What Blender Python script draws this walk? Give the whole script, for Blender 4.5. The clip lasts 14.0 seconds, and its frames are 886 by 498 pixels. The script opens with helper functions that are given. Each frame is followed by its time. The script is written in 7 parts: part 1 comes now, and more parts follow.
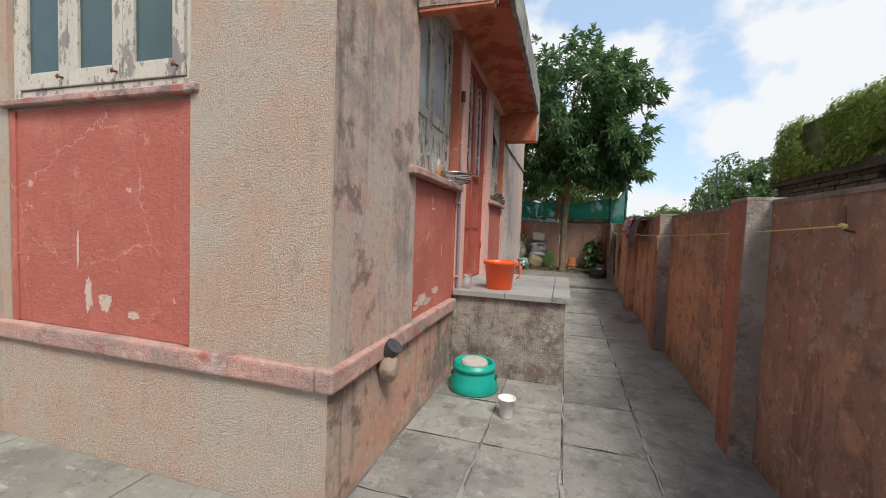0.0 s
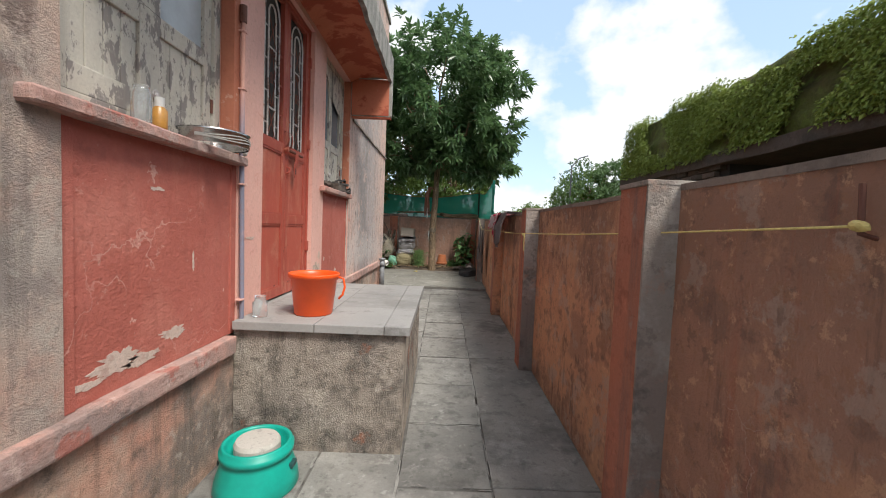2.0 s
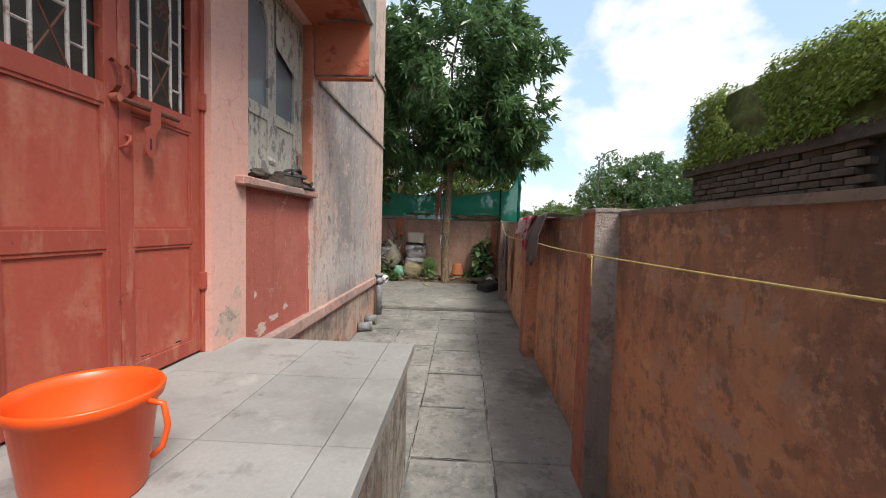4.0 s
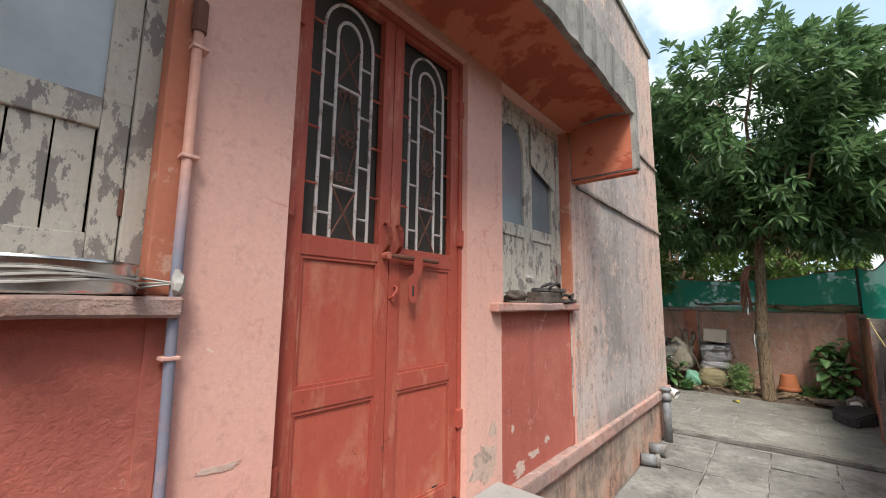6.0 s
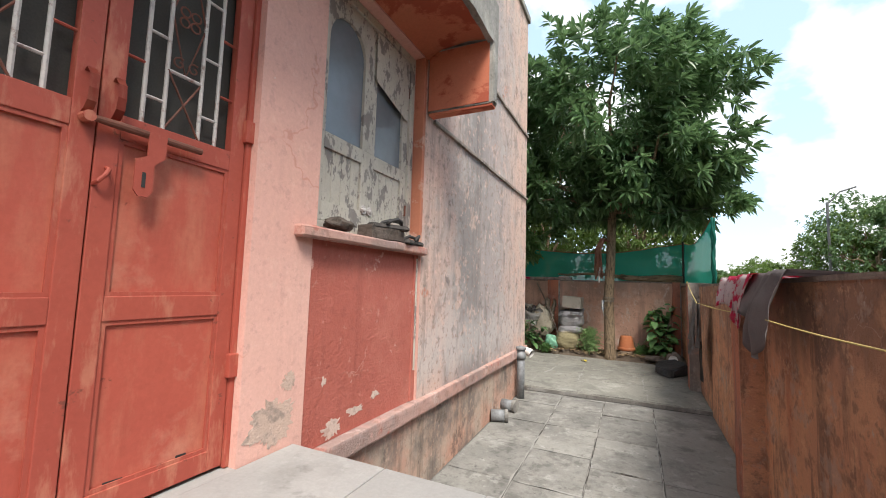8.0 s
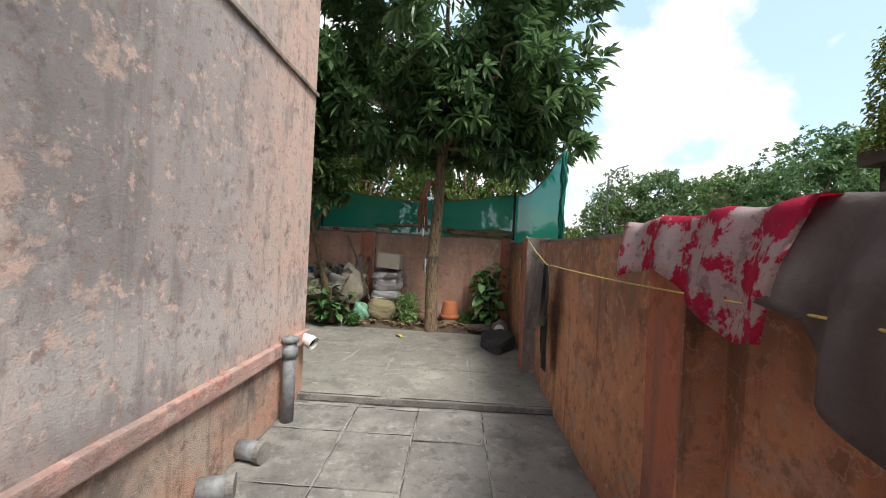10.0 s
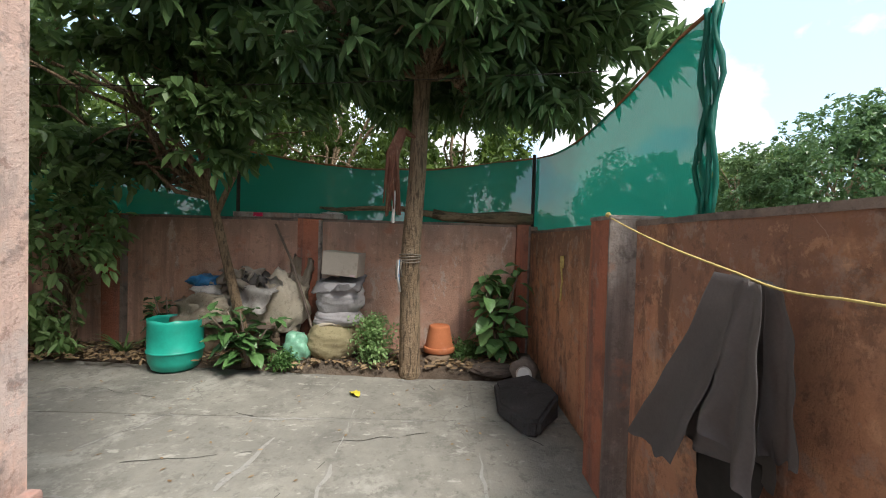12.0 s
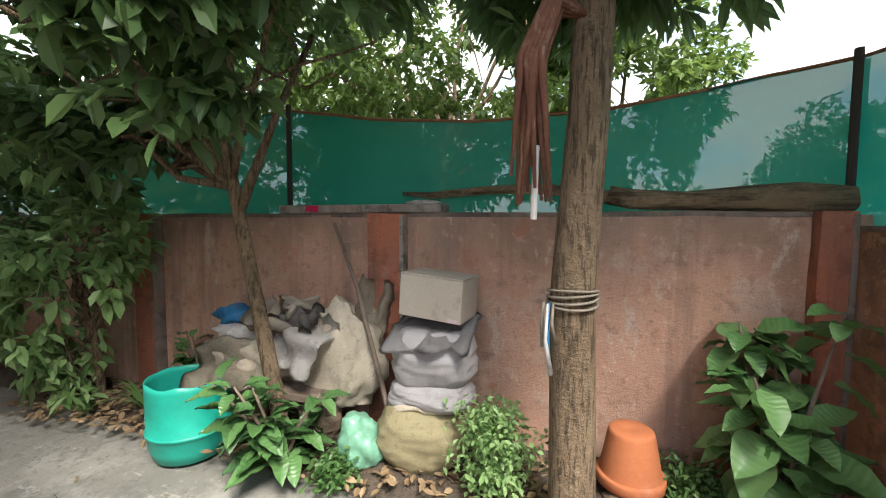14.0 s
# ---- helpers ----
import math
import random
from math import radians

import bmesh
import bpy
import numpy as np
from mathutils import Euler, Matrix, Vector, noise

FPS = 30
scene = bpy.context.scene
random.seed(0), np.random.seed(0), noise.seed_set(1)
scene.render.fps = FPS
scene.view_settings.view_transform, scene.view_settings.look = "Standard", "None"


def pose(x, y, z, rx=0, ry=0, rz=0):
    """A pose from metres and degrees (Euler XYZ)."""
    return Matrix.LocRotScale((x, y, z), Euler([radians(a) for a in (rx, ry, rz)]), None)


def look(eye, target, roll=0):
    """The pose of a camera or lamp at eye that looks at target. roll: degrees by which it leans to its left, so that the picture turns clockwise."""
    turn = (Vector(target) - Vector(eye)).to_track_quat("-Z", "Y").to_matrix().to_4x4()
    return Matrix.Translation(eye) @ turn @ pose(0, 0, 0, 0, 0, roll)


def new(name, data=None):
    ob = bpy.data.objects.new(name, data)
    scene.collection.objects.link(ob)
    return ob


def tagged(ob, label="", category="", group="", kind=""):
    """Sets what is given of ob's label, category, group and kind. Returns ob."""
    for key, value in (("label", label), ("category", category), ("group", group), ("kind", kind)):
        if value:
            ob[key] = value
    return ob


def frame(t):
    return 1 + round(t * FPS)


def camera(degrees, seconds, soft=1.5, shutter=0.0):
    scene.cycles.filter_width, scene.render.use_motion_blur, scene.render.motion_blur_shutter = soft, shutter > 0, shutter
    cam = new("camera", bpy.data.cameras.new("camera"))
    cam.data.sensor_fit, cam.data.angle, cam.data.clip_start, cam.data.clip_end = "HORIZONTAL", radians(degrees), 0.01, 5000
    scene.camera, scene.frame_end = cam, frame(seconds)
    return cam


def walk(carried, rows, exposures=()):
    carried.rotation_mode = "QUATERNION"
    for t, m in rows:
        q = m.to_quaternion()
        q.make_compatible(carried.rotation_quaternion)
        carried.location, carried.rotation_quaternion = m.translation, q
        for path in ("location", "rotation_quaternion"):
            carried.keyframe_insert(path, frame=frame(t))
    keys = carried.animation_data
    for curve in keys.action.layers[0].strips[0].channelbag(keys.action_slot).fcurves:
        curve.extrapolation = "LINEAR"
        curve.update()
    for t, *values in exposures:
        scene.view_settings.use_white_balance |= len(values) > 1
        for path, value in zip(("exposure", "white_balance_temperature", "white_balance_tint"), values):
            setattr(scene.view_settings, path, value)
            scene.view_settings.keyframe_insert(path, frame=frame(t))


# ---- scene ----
cam = camera(95.8, 14.0, soft=1.0)
PATH = [
    (0, (0.372, 0.543, 1.279), (-0.205, 2.455, 1.175), 2.1),
    (0.5, (0.485, 0.735, 1.3), (0.155, 2.706, 1.205), 2.3),
    (1, (0.549, 1.031, 1.287), (0.44, 3.026, 1.192), 2.4),
    (1.5, (0.55, 1.328, 1.305), (0.527, 3.326, 1.205), 2.3),
    (2, (0.607, 1.734, 1.31), (0.609, 3.731, 1.202), 2.3),
    (2.2, (0.631, 1.884, 1.319), (0.62, 3.881, 1.209), 2.1),
    (4.3, (0.691, 3.484, 1.42), (0.553, 5.476, 1.309), 1.4),
    (4.5, (0.678, 3.572, 1.435), (0.468, 5.559, 1.33), 1.2),
    (5, (0.666, 3.713, 1.505), (0.001, 5.599, 1.496), 0.7),
    (5.5, (0.655, 3.688, 1.587), (-0.412, 5.375, 1.705), 0.6),
    (6, (0.649, 3.646, 1.651), (-0.635, 5.157, 1.915), 0.7),
    (6.5, (0.68, 3.654, 1.665), (-0.65, 5.1, 2.039), 0.7),
    (7, (0.713, 3.752, 1.581), (-0.613, 5.198, 1.969), 0.7),
    (7.5, (0.738, 3.919, 1.489), (-0.474, 5.481, 1.794), 1.1),
    (8, (0.737, 4.215, 1.42), (-0.124, 6.012, 1.593), 1.7),
    (8.5, (0.805, 4.589, 1.368), (0.36, 6.537, 1.434), 2.3),
    (9, (0.775, 5.114, 1.403), (0.567, 7.103, 1.428), 2.8),
    (9.2, (0.739, 5.324, 1.402), (0.571, 7.317, 1.418), 3.1),
    (11.3, (0.604, 7.572, 1.377), (0.624, 9.572, 1.343), 1.5),
    (11.5, (0.597, 7.768, 1.394), (0.619, 9.768, 1.358), 1.5),
    (12, (0.568, 8.315, 1.388), (0.592, 10.314, 1.345), 1.6),
    (12.5, (0.535, 8.778, 1.375), (0.585, 10.776, 1.318), 1.6),
    (13, (0.503, 9.301, 1.408), (0.54, 11.299, 1.328), 1.6),
    (13.5, (0.418, 9.711, 1.443), (0.32, 11.705, 1.337), 1.3),
    (14, (0.31, 10.109, 1.505), (-0.279, 12.016, 1.377), 0.2),
]
walk(cam, [(t, look(eye, target, roll)) for t, eye, target, roll in PATH],
     exposures=[(0.0, 0.3), (2.2, 0.55), (4.3, 0.55), (5.5, 0.65), (7.5, 0.95), (8.3, 0.85), (9.2, 0.75), (11.5, 0.85), (12.5, 1.25), (13.2, 1.45), (14.0, 1.7)])

# ---- world, sun ----
SUN_EL, SUN_AZ = 54.0, 141.0      # elevation; compass azimuth clockwise from +y
world = bpy.data.worlds.new("sky")
scene.world = world
world.use_nodes = True
wn, wl = world.node_tree.nodes, world.node_tree.links
wn.clear()
w_out = wn.new("ShaderNodeOutputWorld")
w_bg = wn.new("ShaderNodeBackground")
w_sky = wn.new("ShaderNodeTexSky")
w_sky.sky_type = "NISHITA"
w_sky.sun_disc = False
w_sky.sun_elevation, w_sky.sun_rotation = radians(SUN_EL), radians(SUN_AZ)
w_sky.air_density, w_sky.dust_density = 1.0, 1.5
w_tc = wn.new("ShaderNodeTexCoord")
w_map = wn.new("ShaderNodeMapping")
w_map.inputs["Scale"].default_value = (1.0, 1.0, 1.35)
w_map.inputs["Location"].default_value = (0.35, 0.1, 0.2)
w_noise = wn.new("ShaderNodeTexNoise")
w_noise.inputs["Scale"].default_value = 4.6
w_noise.inputs["Detail"].default_value = 10.0
w_noise.inputs["Roughness"].default_value = 0.52
w_ramp = wn.new("ShaderNodeValToRGB")
w_ramp.color_ramp.elements[0].position = 0.43
w_ramp.color_ramp.elements[1].position = 0.53
w_mix = wn.new("ShaderNodeMixRGB")
w_mix.inputs["Color2"].default_value = (4.9, 5.05, 5.2, 1)
wl.new(w_tc.outputs["Generated"], w_map.inputs["Vector"])
wl.new(w_map.outputs["Vector"], w_noise.inputs["Vector"])
wl.new(w_noise.outputs["Fac"], w_ramp.inputs["Fac"])
wl.new(w_ramp.outputs["Color"], w_mix.inputs["Fac"])
w_haze = wn.new("ShaderNodeMixRGB")
w_haze.inputs["Fac"].default_value = 0.5
w_haze.inputs["Color2"].default_value = (3.8, 5.0, 6.4, 1)
wl.new(w_sky.outputs["Color"], w_haze.inputs["Color1"])
wl.new(w_haze.outputs["Color"], w_mix.inputs["Color1"])
wl.new(w_mix.outputs["Color"], w_bg.inputs["Color"])
w_bg.inputs["Strength"].default_value = 0.15
wl.new(w_bg.outputs["Background"], w_out.inputs["Surface"])

sun_data = bpy.data.lights.new("sun", "SUN")
sun_data.energy, sun_data.angle, sun_data.color = 3.2, radians(20.0), (1.0, 0.95, 0.87)
sun = new("sun", sun_data)
_az, _el = radians(SUN_AZ), radians(SUN_EL)
_dir = Vector((math.sin(_az) * math.cos(_el), math.cos(_az) * math.cos(_el), math.sin(_el)))
sun.matrix_world = look(_dir * 60, (0, 0, 0))


# ---- materials ----
def shader(name):
    m = bpy.data.materials.new(name)
    m.use_nodes = True
    nt = m.node_tree
    return m, nt, nt.nodes["Principled BSDF"]


def coords(nt, scale=(1, 1, 1)):
    tc = nt.nodes.new("ShaderNodeTexCoord")
    mp = nt.nodes.new("ShaderNodeMapping")
    mp.inputs["Scale"].default_value = scale
    nt.links.new(tc.outputs["Object"], mp.inputs["Vector"])
    return mp.outputs["Vector"]


def noise_tex(nt, vec, scale, detail=6.0, rough=0.6, lo=0.35, hi=0.65):
    n = nt.nodes.new("ShaderNodeTexNoise")
    n.inputs["Scale"].default_value, n.inputs["Detail"].default_value, n.inputs["Roughness"].default_value = scale, detail, rough
    nt.links.new(vec, n.inputs["Vector"])
    r = nt.nodes.new("ShaderNodeMapRange")
    r.inputs["From Min"].default_value, r.inputs["From Max"].default_value = lo, hi
    nt.links.new(n.outputs["Fac"], r.inputs["Value"])
    return r.outputs["Result"]


def blend(nt, fac, a, b, amount=1.0):
    mx = nt.nodes.new("ShaderNodeMixRGB")
    if amount < 1.0:
        mu = nt.nodes.new("ShaderNodeMath")
        mu.operation = "MULTIPLY"
        mu.inputs[1].default_value = amount
        nt.links.new(fac, mu.inputs[0])
        fac = mu.outputs[0]
    nt.links.new(fac, mx.inputs["Fac"])
    for key, v in (("Color1", a), ("Color2", b)):
        if isinstance(v, tuple):
            mx.inputs[key].default_value = (*v, 1)
        else:
            nt.links.new(v, mx.inputs[key])
    return mx.outputs["Color"]


def bump(nt, bsdf, height, strength, distance):
    b = nt.nodes.new("ShaderNodeBump")
    b.inputs["Strength"].default_value, b.inputs["Distance"].default_value = strength, distance
    nt.links.new(height, b.inputs["Height"])
    nt.links.new(b.outputs["Normal"], bsdf.inputs["Normal"])


def zone_mask(nt, vec, axis, a0, a1, b0, b1, wander):
    """A weathered stretch along one axis, its ends broken up by noise."""
    sx = nt.nodes.new("ShaderNodeSeparateXYZ")
    nt.links.new(vec, sx.inputs[0])
    wob = noise_tex(nt, coords(nt, (2.2, 2.2, 0.55) if axis == "Y" else (3.0, 3.0, 0.8)), 1.6, 8, 0.62, 0.2, 0.8)
    ad = nt.nodes.new("ShaderNodeMath")
    ad.operation = "MULTIPLY_ADD"
    ad.inputs[1].default_value = wander
    nt.links.new(wob, ad.inputs[0])
    nt.links.new(sx.outputs[axis], ad.inputs[2])
    masks = []
    for f0, f1 in ((a0, a1), (b1, b0)):
        r = nt.nodes.new("ShaderNodeMapRange")
        r.inputs["From Min"].default_value, r.inputs["From Max"].default_value = f0 + wander * 0.5, f1 + wander * 0.5
        nt.links.new(ad.outputs[0], r.inputs["Value"])
        masks.append(r.outputs["Result"])
    mu = nt.nodes.new("ShaderNodeMath")
    mu.operation = "MULTIPLY"
    nt.links.new(masks[0], mu.inputs[0])
    nt.links.new(masks[1], mu.inputs[1])
    return mu.outputs[0]


def surface(name, c1, c2, layers=(), rough=0.85, grain=60.0, relief=0.3, depth=0.004, mottling=2.5, vary=0.0, metal=0.0, cracks=None, zones=(), speckle=0.5):
    """A painted, plastered, stony or wooden surface: two mottled tones, then layers of
    (colour, (sx, sy, sz), scale, lo, hi, amount) stains, zones of (colour, axis, a0, a1, b0, b1, wander, amount)
    weathering that comes in from a0 to a1 and ends from b0 to b1 with a wandering edge, and a fine grain that also makes the relief."""
    m, nt, bsdf = shader(name)
    vec = coords(nt)
    col = blend(nt, noise_tex(nt, vec, mottling, 5, 0.6, 0.3, 0.7), c1, c2)
    for colour, axis, a0, a1, b0, b1, wander, amount in zones:
        col = blend(nt, zone_mask(nt, vec, axis, a0, a1, b0, b1, wander), col, colour, amount)
    for colour, stretch, scale, lo, hi, amount in layers:
        v = vec if stretch == (1, 1, 1) else coords(nt, stretch)
        col = blend(nt, noise_tex(nt, v, scale, 9, 0.68, lo, hi), col, colour, amount)
    g = noise_tex(nt, vec, grain, 8, 0.7, 0.25, 0.75)
    dark, light = tuple(0.45 * v for v in c1), tuple(min(0.85, 1.25 * v + 0.04) for v in c1)
    col = blend(nt, noise_tex(nt, vec, grain * 0.26, 9, 0.75, 0.55, 0.60), col, dark, speckle)
    col = blend(nt, noise_tex(nt, vec, grain * 0.17, 9, 0.75, 0.57, 0.62), col, light, speckle * 0.8)
    col = blend(nt, g, col, dark, 0.32)
    if cracks:
        vo = nt.nodes.new("ShaderNodeTexVoronoi")
        vo.feature = "DISTANCE_TO_EDGE"
        vo.inputs["Scale"].default_value = cracks[1]
        wob = nt.nodes.new("ShaderNodeTexNoise")
        wob.inputs["Scale"].default_value, wob.inputs["Detail"].default_value = 9.0, 5.0
        nt.links.new(vec, wob.inputs["Vector"])
        ad = nt.nodes.new("ShaderNodeVectorMath")
        ad.operation = "MULTIPLY_ADD"
        ad.inputs[1].default_value = (0.22, 0.22, 0.22)
        nt.links.new(wob.outputs["Color"], ad.inputs[0])
        nt.links.new(vec, ad.inputs[2])
        nt.links.new(ad.outputs[0], vo.inputs["Vector"])
        thin = nt.nodes.new("ShaderNodeMapRange")
        thin.inputs["From Min"].default_value, thin.inputs["From Max"].default_value = 0.008, 0.002
        nt.links.new(vo.outputs["Distance"], thin.inputs["Value"])
        mask = nt.nodes.new("ShaderNodeMath")
        mask.operation = "MULTIPLY"
        nt.links.new(thin.outputs["Result"], mask.inputs[0])
        nt.links.new(noise_tex(nt, vec, 1.7, 3, 0.5, 0.5, 0.6), mask.inputs[1])
        col = blend(nt, mask.outputs[0], col, cracks[0], 0.5)
    if vary:
        oi = nt.nodes.new("ShaderNodeObjectInfo")
        hs = nt.nodes.new("ShaderNodeHueSaturation")
        mr = nt.nodes.new("ShaderNodeMapRange")
        mr.inputs["To Min"].default_value, mr.inputs["To Max"].default_value = 1 - vary, 1 + vary
        nt.links.new(oi.outputs["Random"], mr.inputs["Value"])
        nt.links.new(mr.outputs["Result"], hs.inputs["Value"])
        nt.links.new(col, hs.inputs["Color"])
        col = hs.outputs["Color"]
    nt.links.new(col, bsdf.inputs["Base Color"])
    bsdf.inputs["Roughness"].default_value = rough
    bsdf.inputs["Metallic"].default_value = metal
    bsdf.inputs["Specular IOR Level"].default_value = 0.3
    bump(nt, bsdf, g, relief, depth)
    return m


def plain(name, colour, rough=0.5, metal=0.0, transmission=0.0, grain=25.0, tone=0.25, spec=0.5):
    m, nt, bsdf = shader(name)
    vec = coords(nt)
    g = noise_tex(nt, vec, grain, 6, 0.65)
    nt.links.new(blend(nt, g, colour, tuple(max(0.0, v * (1 - tone)) for v in colour)), bsdf.inputs["Base Color"])
    bsdf.inputs["Roughness"].default_value, bsdf.inputs["Metallic"].default_value = rough, metal
    bsdf.inputs["Transmission Weight"].default_value = transmission
    bsdf.inputs["Specular IOR Level"].default_value = spec
    return m


def leaf_mat(name, colour, colour2, rough=0.45, through_light=0.25):
    """Leaves: tone varies leaf by leaf; some light passes through."""
    m, nt, bsdf = shader(name)
    geo = nt.nodes.new("ShaderNodeNewGeometry")
    mx = nt.nodes.new("ShaderNodeMixRGB")
    mx.inputs["Color1"].default_value, mx.inputs["Color2"].default_value = (*colour, 1), (*colour2, 1)
    nt.links.new(geo.outputs["Random Per Island"], mx.inputs["Fac"])
    col = blend(nt, noise_tex(nt, coords(nt), 1.3, 3, 0.5), mx.outputs["Color"], colour, 0.5)
    nt.links.new(col, bsdf.inputs["Base Color"])
    bsdf.inputs["Roughness"].default_value = rough
    tr = nt.nodes.new("ShaderNodeBsdfTranslucent")
    nt.links.new(blend(nt, noise_tex(nt, coords(nt), 2.0), tuple(1.6 * v for v in colour2), colour2), tr.inputs["Color"])
    mix = nt.nodes.new("ShaderNodeMixShader")
    mix.inputs["Fac"].default_value = through_light
    nt.links.new(bsdf.outputs["BSDF"], mix.inputs[1])
    nt.links.new(tr.outputs["BSDF"], mix.inputs[2])
    nt.links.new(mix.outputs["Shader"], nt.nodes["Material Output"].inputs["Surface"])
    return m


V = (1, 1, 1)
STREAK = (5, 5, 0.35)
GRIME = (0.13, 0.12, 0.11)
M_STUCCO = surface("stucco_weathered", (0.62, 0.49, 0.41), (0.67, 0.41, 0.32),
                   [((0.56, 0.50, 0.44), V, 1.3, 0.42, 0.58, 0.85), ((0.62, 0.33, 0.25), V, 3.2, 0.52, 0.62, 0.5), ((0.30, 0.25, 0.235), V, 2.0, 0.50, 0.60, 0.7),
                    ((0.10, 0.095, 0.09), STREAK, 1.6, 0.53, 0.68, 0.6), ((0.16, 0.11, 0.10), V, 2.4, 0.545, 0.60, 0.75), ((0.62, 0.56, 0.49), V, 9.0, 0.58, 0.66, 0.5)],
                   rough=0.97, grain=120, relief=0.85, depth=0.009, mottling=1.7)
M_FRONT = surface("stucco_front", (0.60, 0.47, 0.37), (0.62, 0.38, 0.28),
                  [((0.56, 0.51, 0.43), V, 1.2, 0.43, 0.58, 0.8), ((0.66, 0.36, 0.25), V, 2.2, 0.55, 0.66, 0.5), ((0.22, 0.20, 0.17), STREAK, 1.2, 0.58, 0.76, 0.5), ((0.30, 0.27, 0.23), V, 5.0, 0.6, 0.7, 0.5)],
                  rough=0.97, grain=120, relief=0.85, depth=0.009, mottling=1.3, speckle=0.3)
M_BACKWALL = surface("stucco_streaked", (0.66, 0.44, 0.365), (0.62, 0.49, 0.43),
                     [((0.50, 0.47, 0.45), V, 2.6, 0.54, 0.62, 0.5), ((0.20, 0.19, 0.185), (3, 3, 1.2), 2.2, 0.54, 0.64, 0.6), ((0.70, 0.50, 0.42), V, 4.5, 0.57, 0.63, 0.6),
                      ((0.11, 0.105, 0.10), STREAK, 1.3, 0.56, 0.70, 0.55), ((0.55, 0.21, 0.13), V, 4.0, 0.66, 0.69, 0.8), ((0.09, 0.08, 0.08), V, 3.8, 0.62, 0.67, 0.65), ((0.15, 0.14, 0.135), V, 11.0, 0.57, 0.63, 0.55)],
                     rough=0.97, grain=70, relief=0.55, depth=0.006,
                     zones=[((0.34, 0.335, 0.34), "Y", 6.75, 7.35, 8.2, 9.0, 0.9, 0.8), ((0.24, 0.235, 0.235), "Y", 7.05, 7.3, 7.6, 8.0, 0.7, 0.72), ((0.60, 0.57, 0.55), "Z", 0.72, 0.85, 1.0, 1.25, 0.4, 0.55)], speckle=0.65)
M_PINK = surface("pink_paint", (0.74, 0.44, 0.37), (0.70, 0.39, 0.325),
                 [((0.74, 0.45, 0.36), V, 2.0, 0.55, 0.7, 0.5), ((0.76, 0.66, 0.58), V, 7.0, 0.68, 0.70, 0.8), ((0.40, 0.26, 0.21), STREAK, 1.0, 0.58, 0.78, 0.35), ((0.5, 0.44, 0.38), V, 2.4, 0.66, 0.72, 0.7)],
                 rough=0.8, grain=70, relief=0.3, depth=0.004, mottling=1.0, cracks=((0.5, 0.2, 0.14), 1.1), speckle=0.22)
M_RED = surface("red_panel_paint", (0.50, 0.15, 0.115), (0.44, 0.125, 0.092),
                [((0.56, 0.21, 0.16), V, 2.4, 0.50, 0.66, 0.7), ((0.70, 0.42, 0.35), V, 5.0, 0.645, 0.665, 0.85), ((0.25, 0.07, 0.05), STREAK, 2.0, 0.55, 0.75, 0.45), ((0.60, 0.30, 0.24), V, 14.0, 0.62, 0.66, 0.6)],
                rough=0.75, grain=42, relief=0.6, depth=0.008, mottling=1.5, cracks=((0.66, 0.40, 0.33), 1.6), speckle=0.22)
M_BAND = surface("band_paint", (0.60, 0.33, 0.27), (0.50, 0.35, 0.31),
                 [((0.33, 0.26, 0.24), V, 2.8, 0.48, 0.58, 0.8), ((0.66, 0.50, 0.45), V, 6.0, 0.56, 0.62, 0.75), ((0.11, 0.10, 0.095), V, 5.0, 0.58, 0.66, 0.65), ((0.46, 0.12, 0.085), V, 3.5, 0.58, 0.63, 0.7)],
                 rough=0.9, grain=45, relief=0.8, depth=0.010)
M_PLINTH = surface("plinth_plaster", (0.60, 0.40, 0.30), (0.62, 0.31, 0.23),
                   [((0.50, 0.43, 0.36), V, 1.6, 0.43, 0.58, 0.8), ((0.20, 0.18, 0.165), V, 1.8, 0.47, 0.58, 0.85), ((0.07, 0.068, 0.062), STREAK, 2.0, 0.53, 0.68, 0.6), ((0.06, 0.058, 0.055), V, 6.0, 0.57, 0.64, 0.6), ((0.58, 0.50, 0.43), V, 8.0, 0.6, 0.66, 0.6)],
                   rough=0.97, grain=110, relief=0.85, depth=0.009)
M_PLAT = surface("platform_plaster", (0.46, 0.39, 0.32), (0.34, 0.30, 0.26),
                 [((0.12, 0.11, 0.10), V, 3.4, 0.46, 0.58, 0.85), ((0.55, 0.48, 0.41), V, 5.0, 0.54, 0.61, 0.75), ((0.36, 0.14, 0.08), V, 3.4, 0.59, 0.65, 0.8), ((0.055, 0.053, 0.05), STREAK, 2.5, 0.52, 0.66, 0.65), ((0.06, 0.06, 0.055), V, 12.0, 0.56, 0.62, 0.6)],
                 rough=0.97, grain=110, relief=0.85, depth=0.009)
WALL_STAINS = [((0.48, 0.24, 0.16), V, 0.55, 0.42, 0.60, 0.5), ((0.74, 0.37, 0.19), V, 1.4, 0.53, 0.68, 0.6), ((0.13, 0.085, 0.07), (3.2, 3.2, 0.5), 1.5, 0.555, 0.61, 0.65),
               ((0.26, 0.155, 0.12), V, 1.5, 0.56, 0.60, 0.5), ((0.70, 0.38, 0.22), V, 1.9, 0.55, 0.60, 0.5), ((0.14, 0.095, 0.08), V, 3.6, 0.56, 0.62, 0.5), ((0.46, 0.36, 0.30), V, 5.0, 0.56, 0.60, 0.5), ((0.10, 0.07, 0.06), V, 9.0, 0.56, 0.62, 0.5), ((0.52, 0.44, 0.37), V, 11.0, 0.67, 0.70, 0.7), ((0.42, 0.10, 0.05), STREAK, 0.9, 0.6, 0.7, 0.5)]
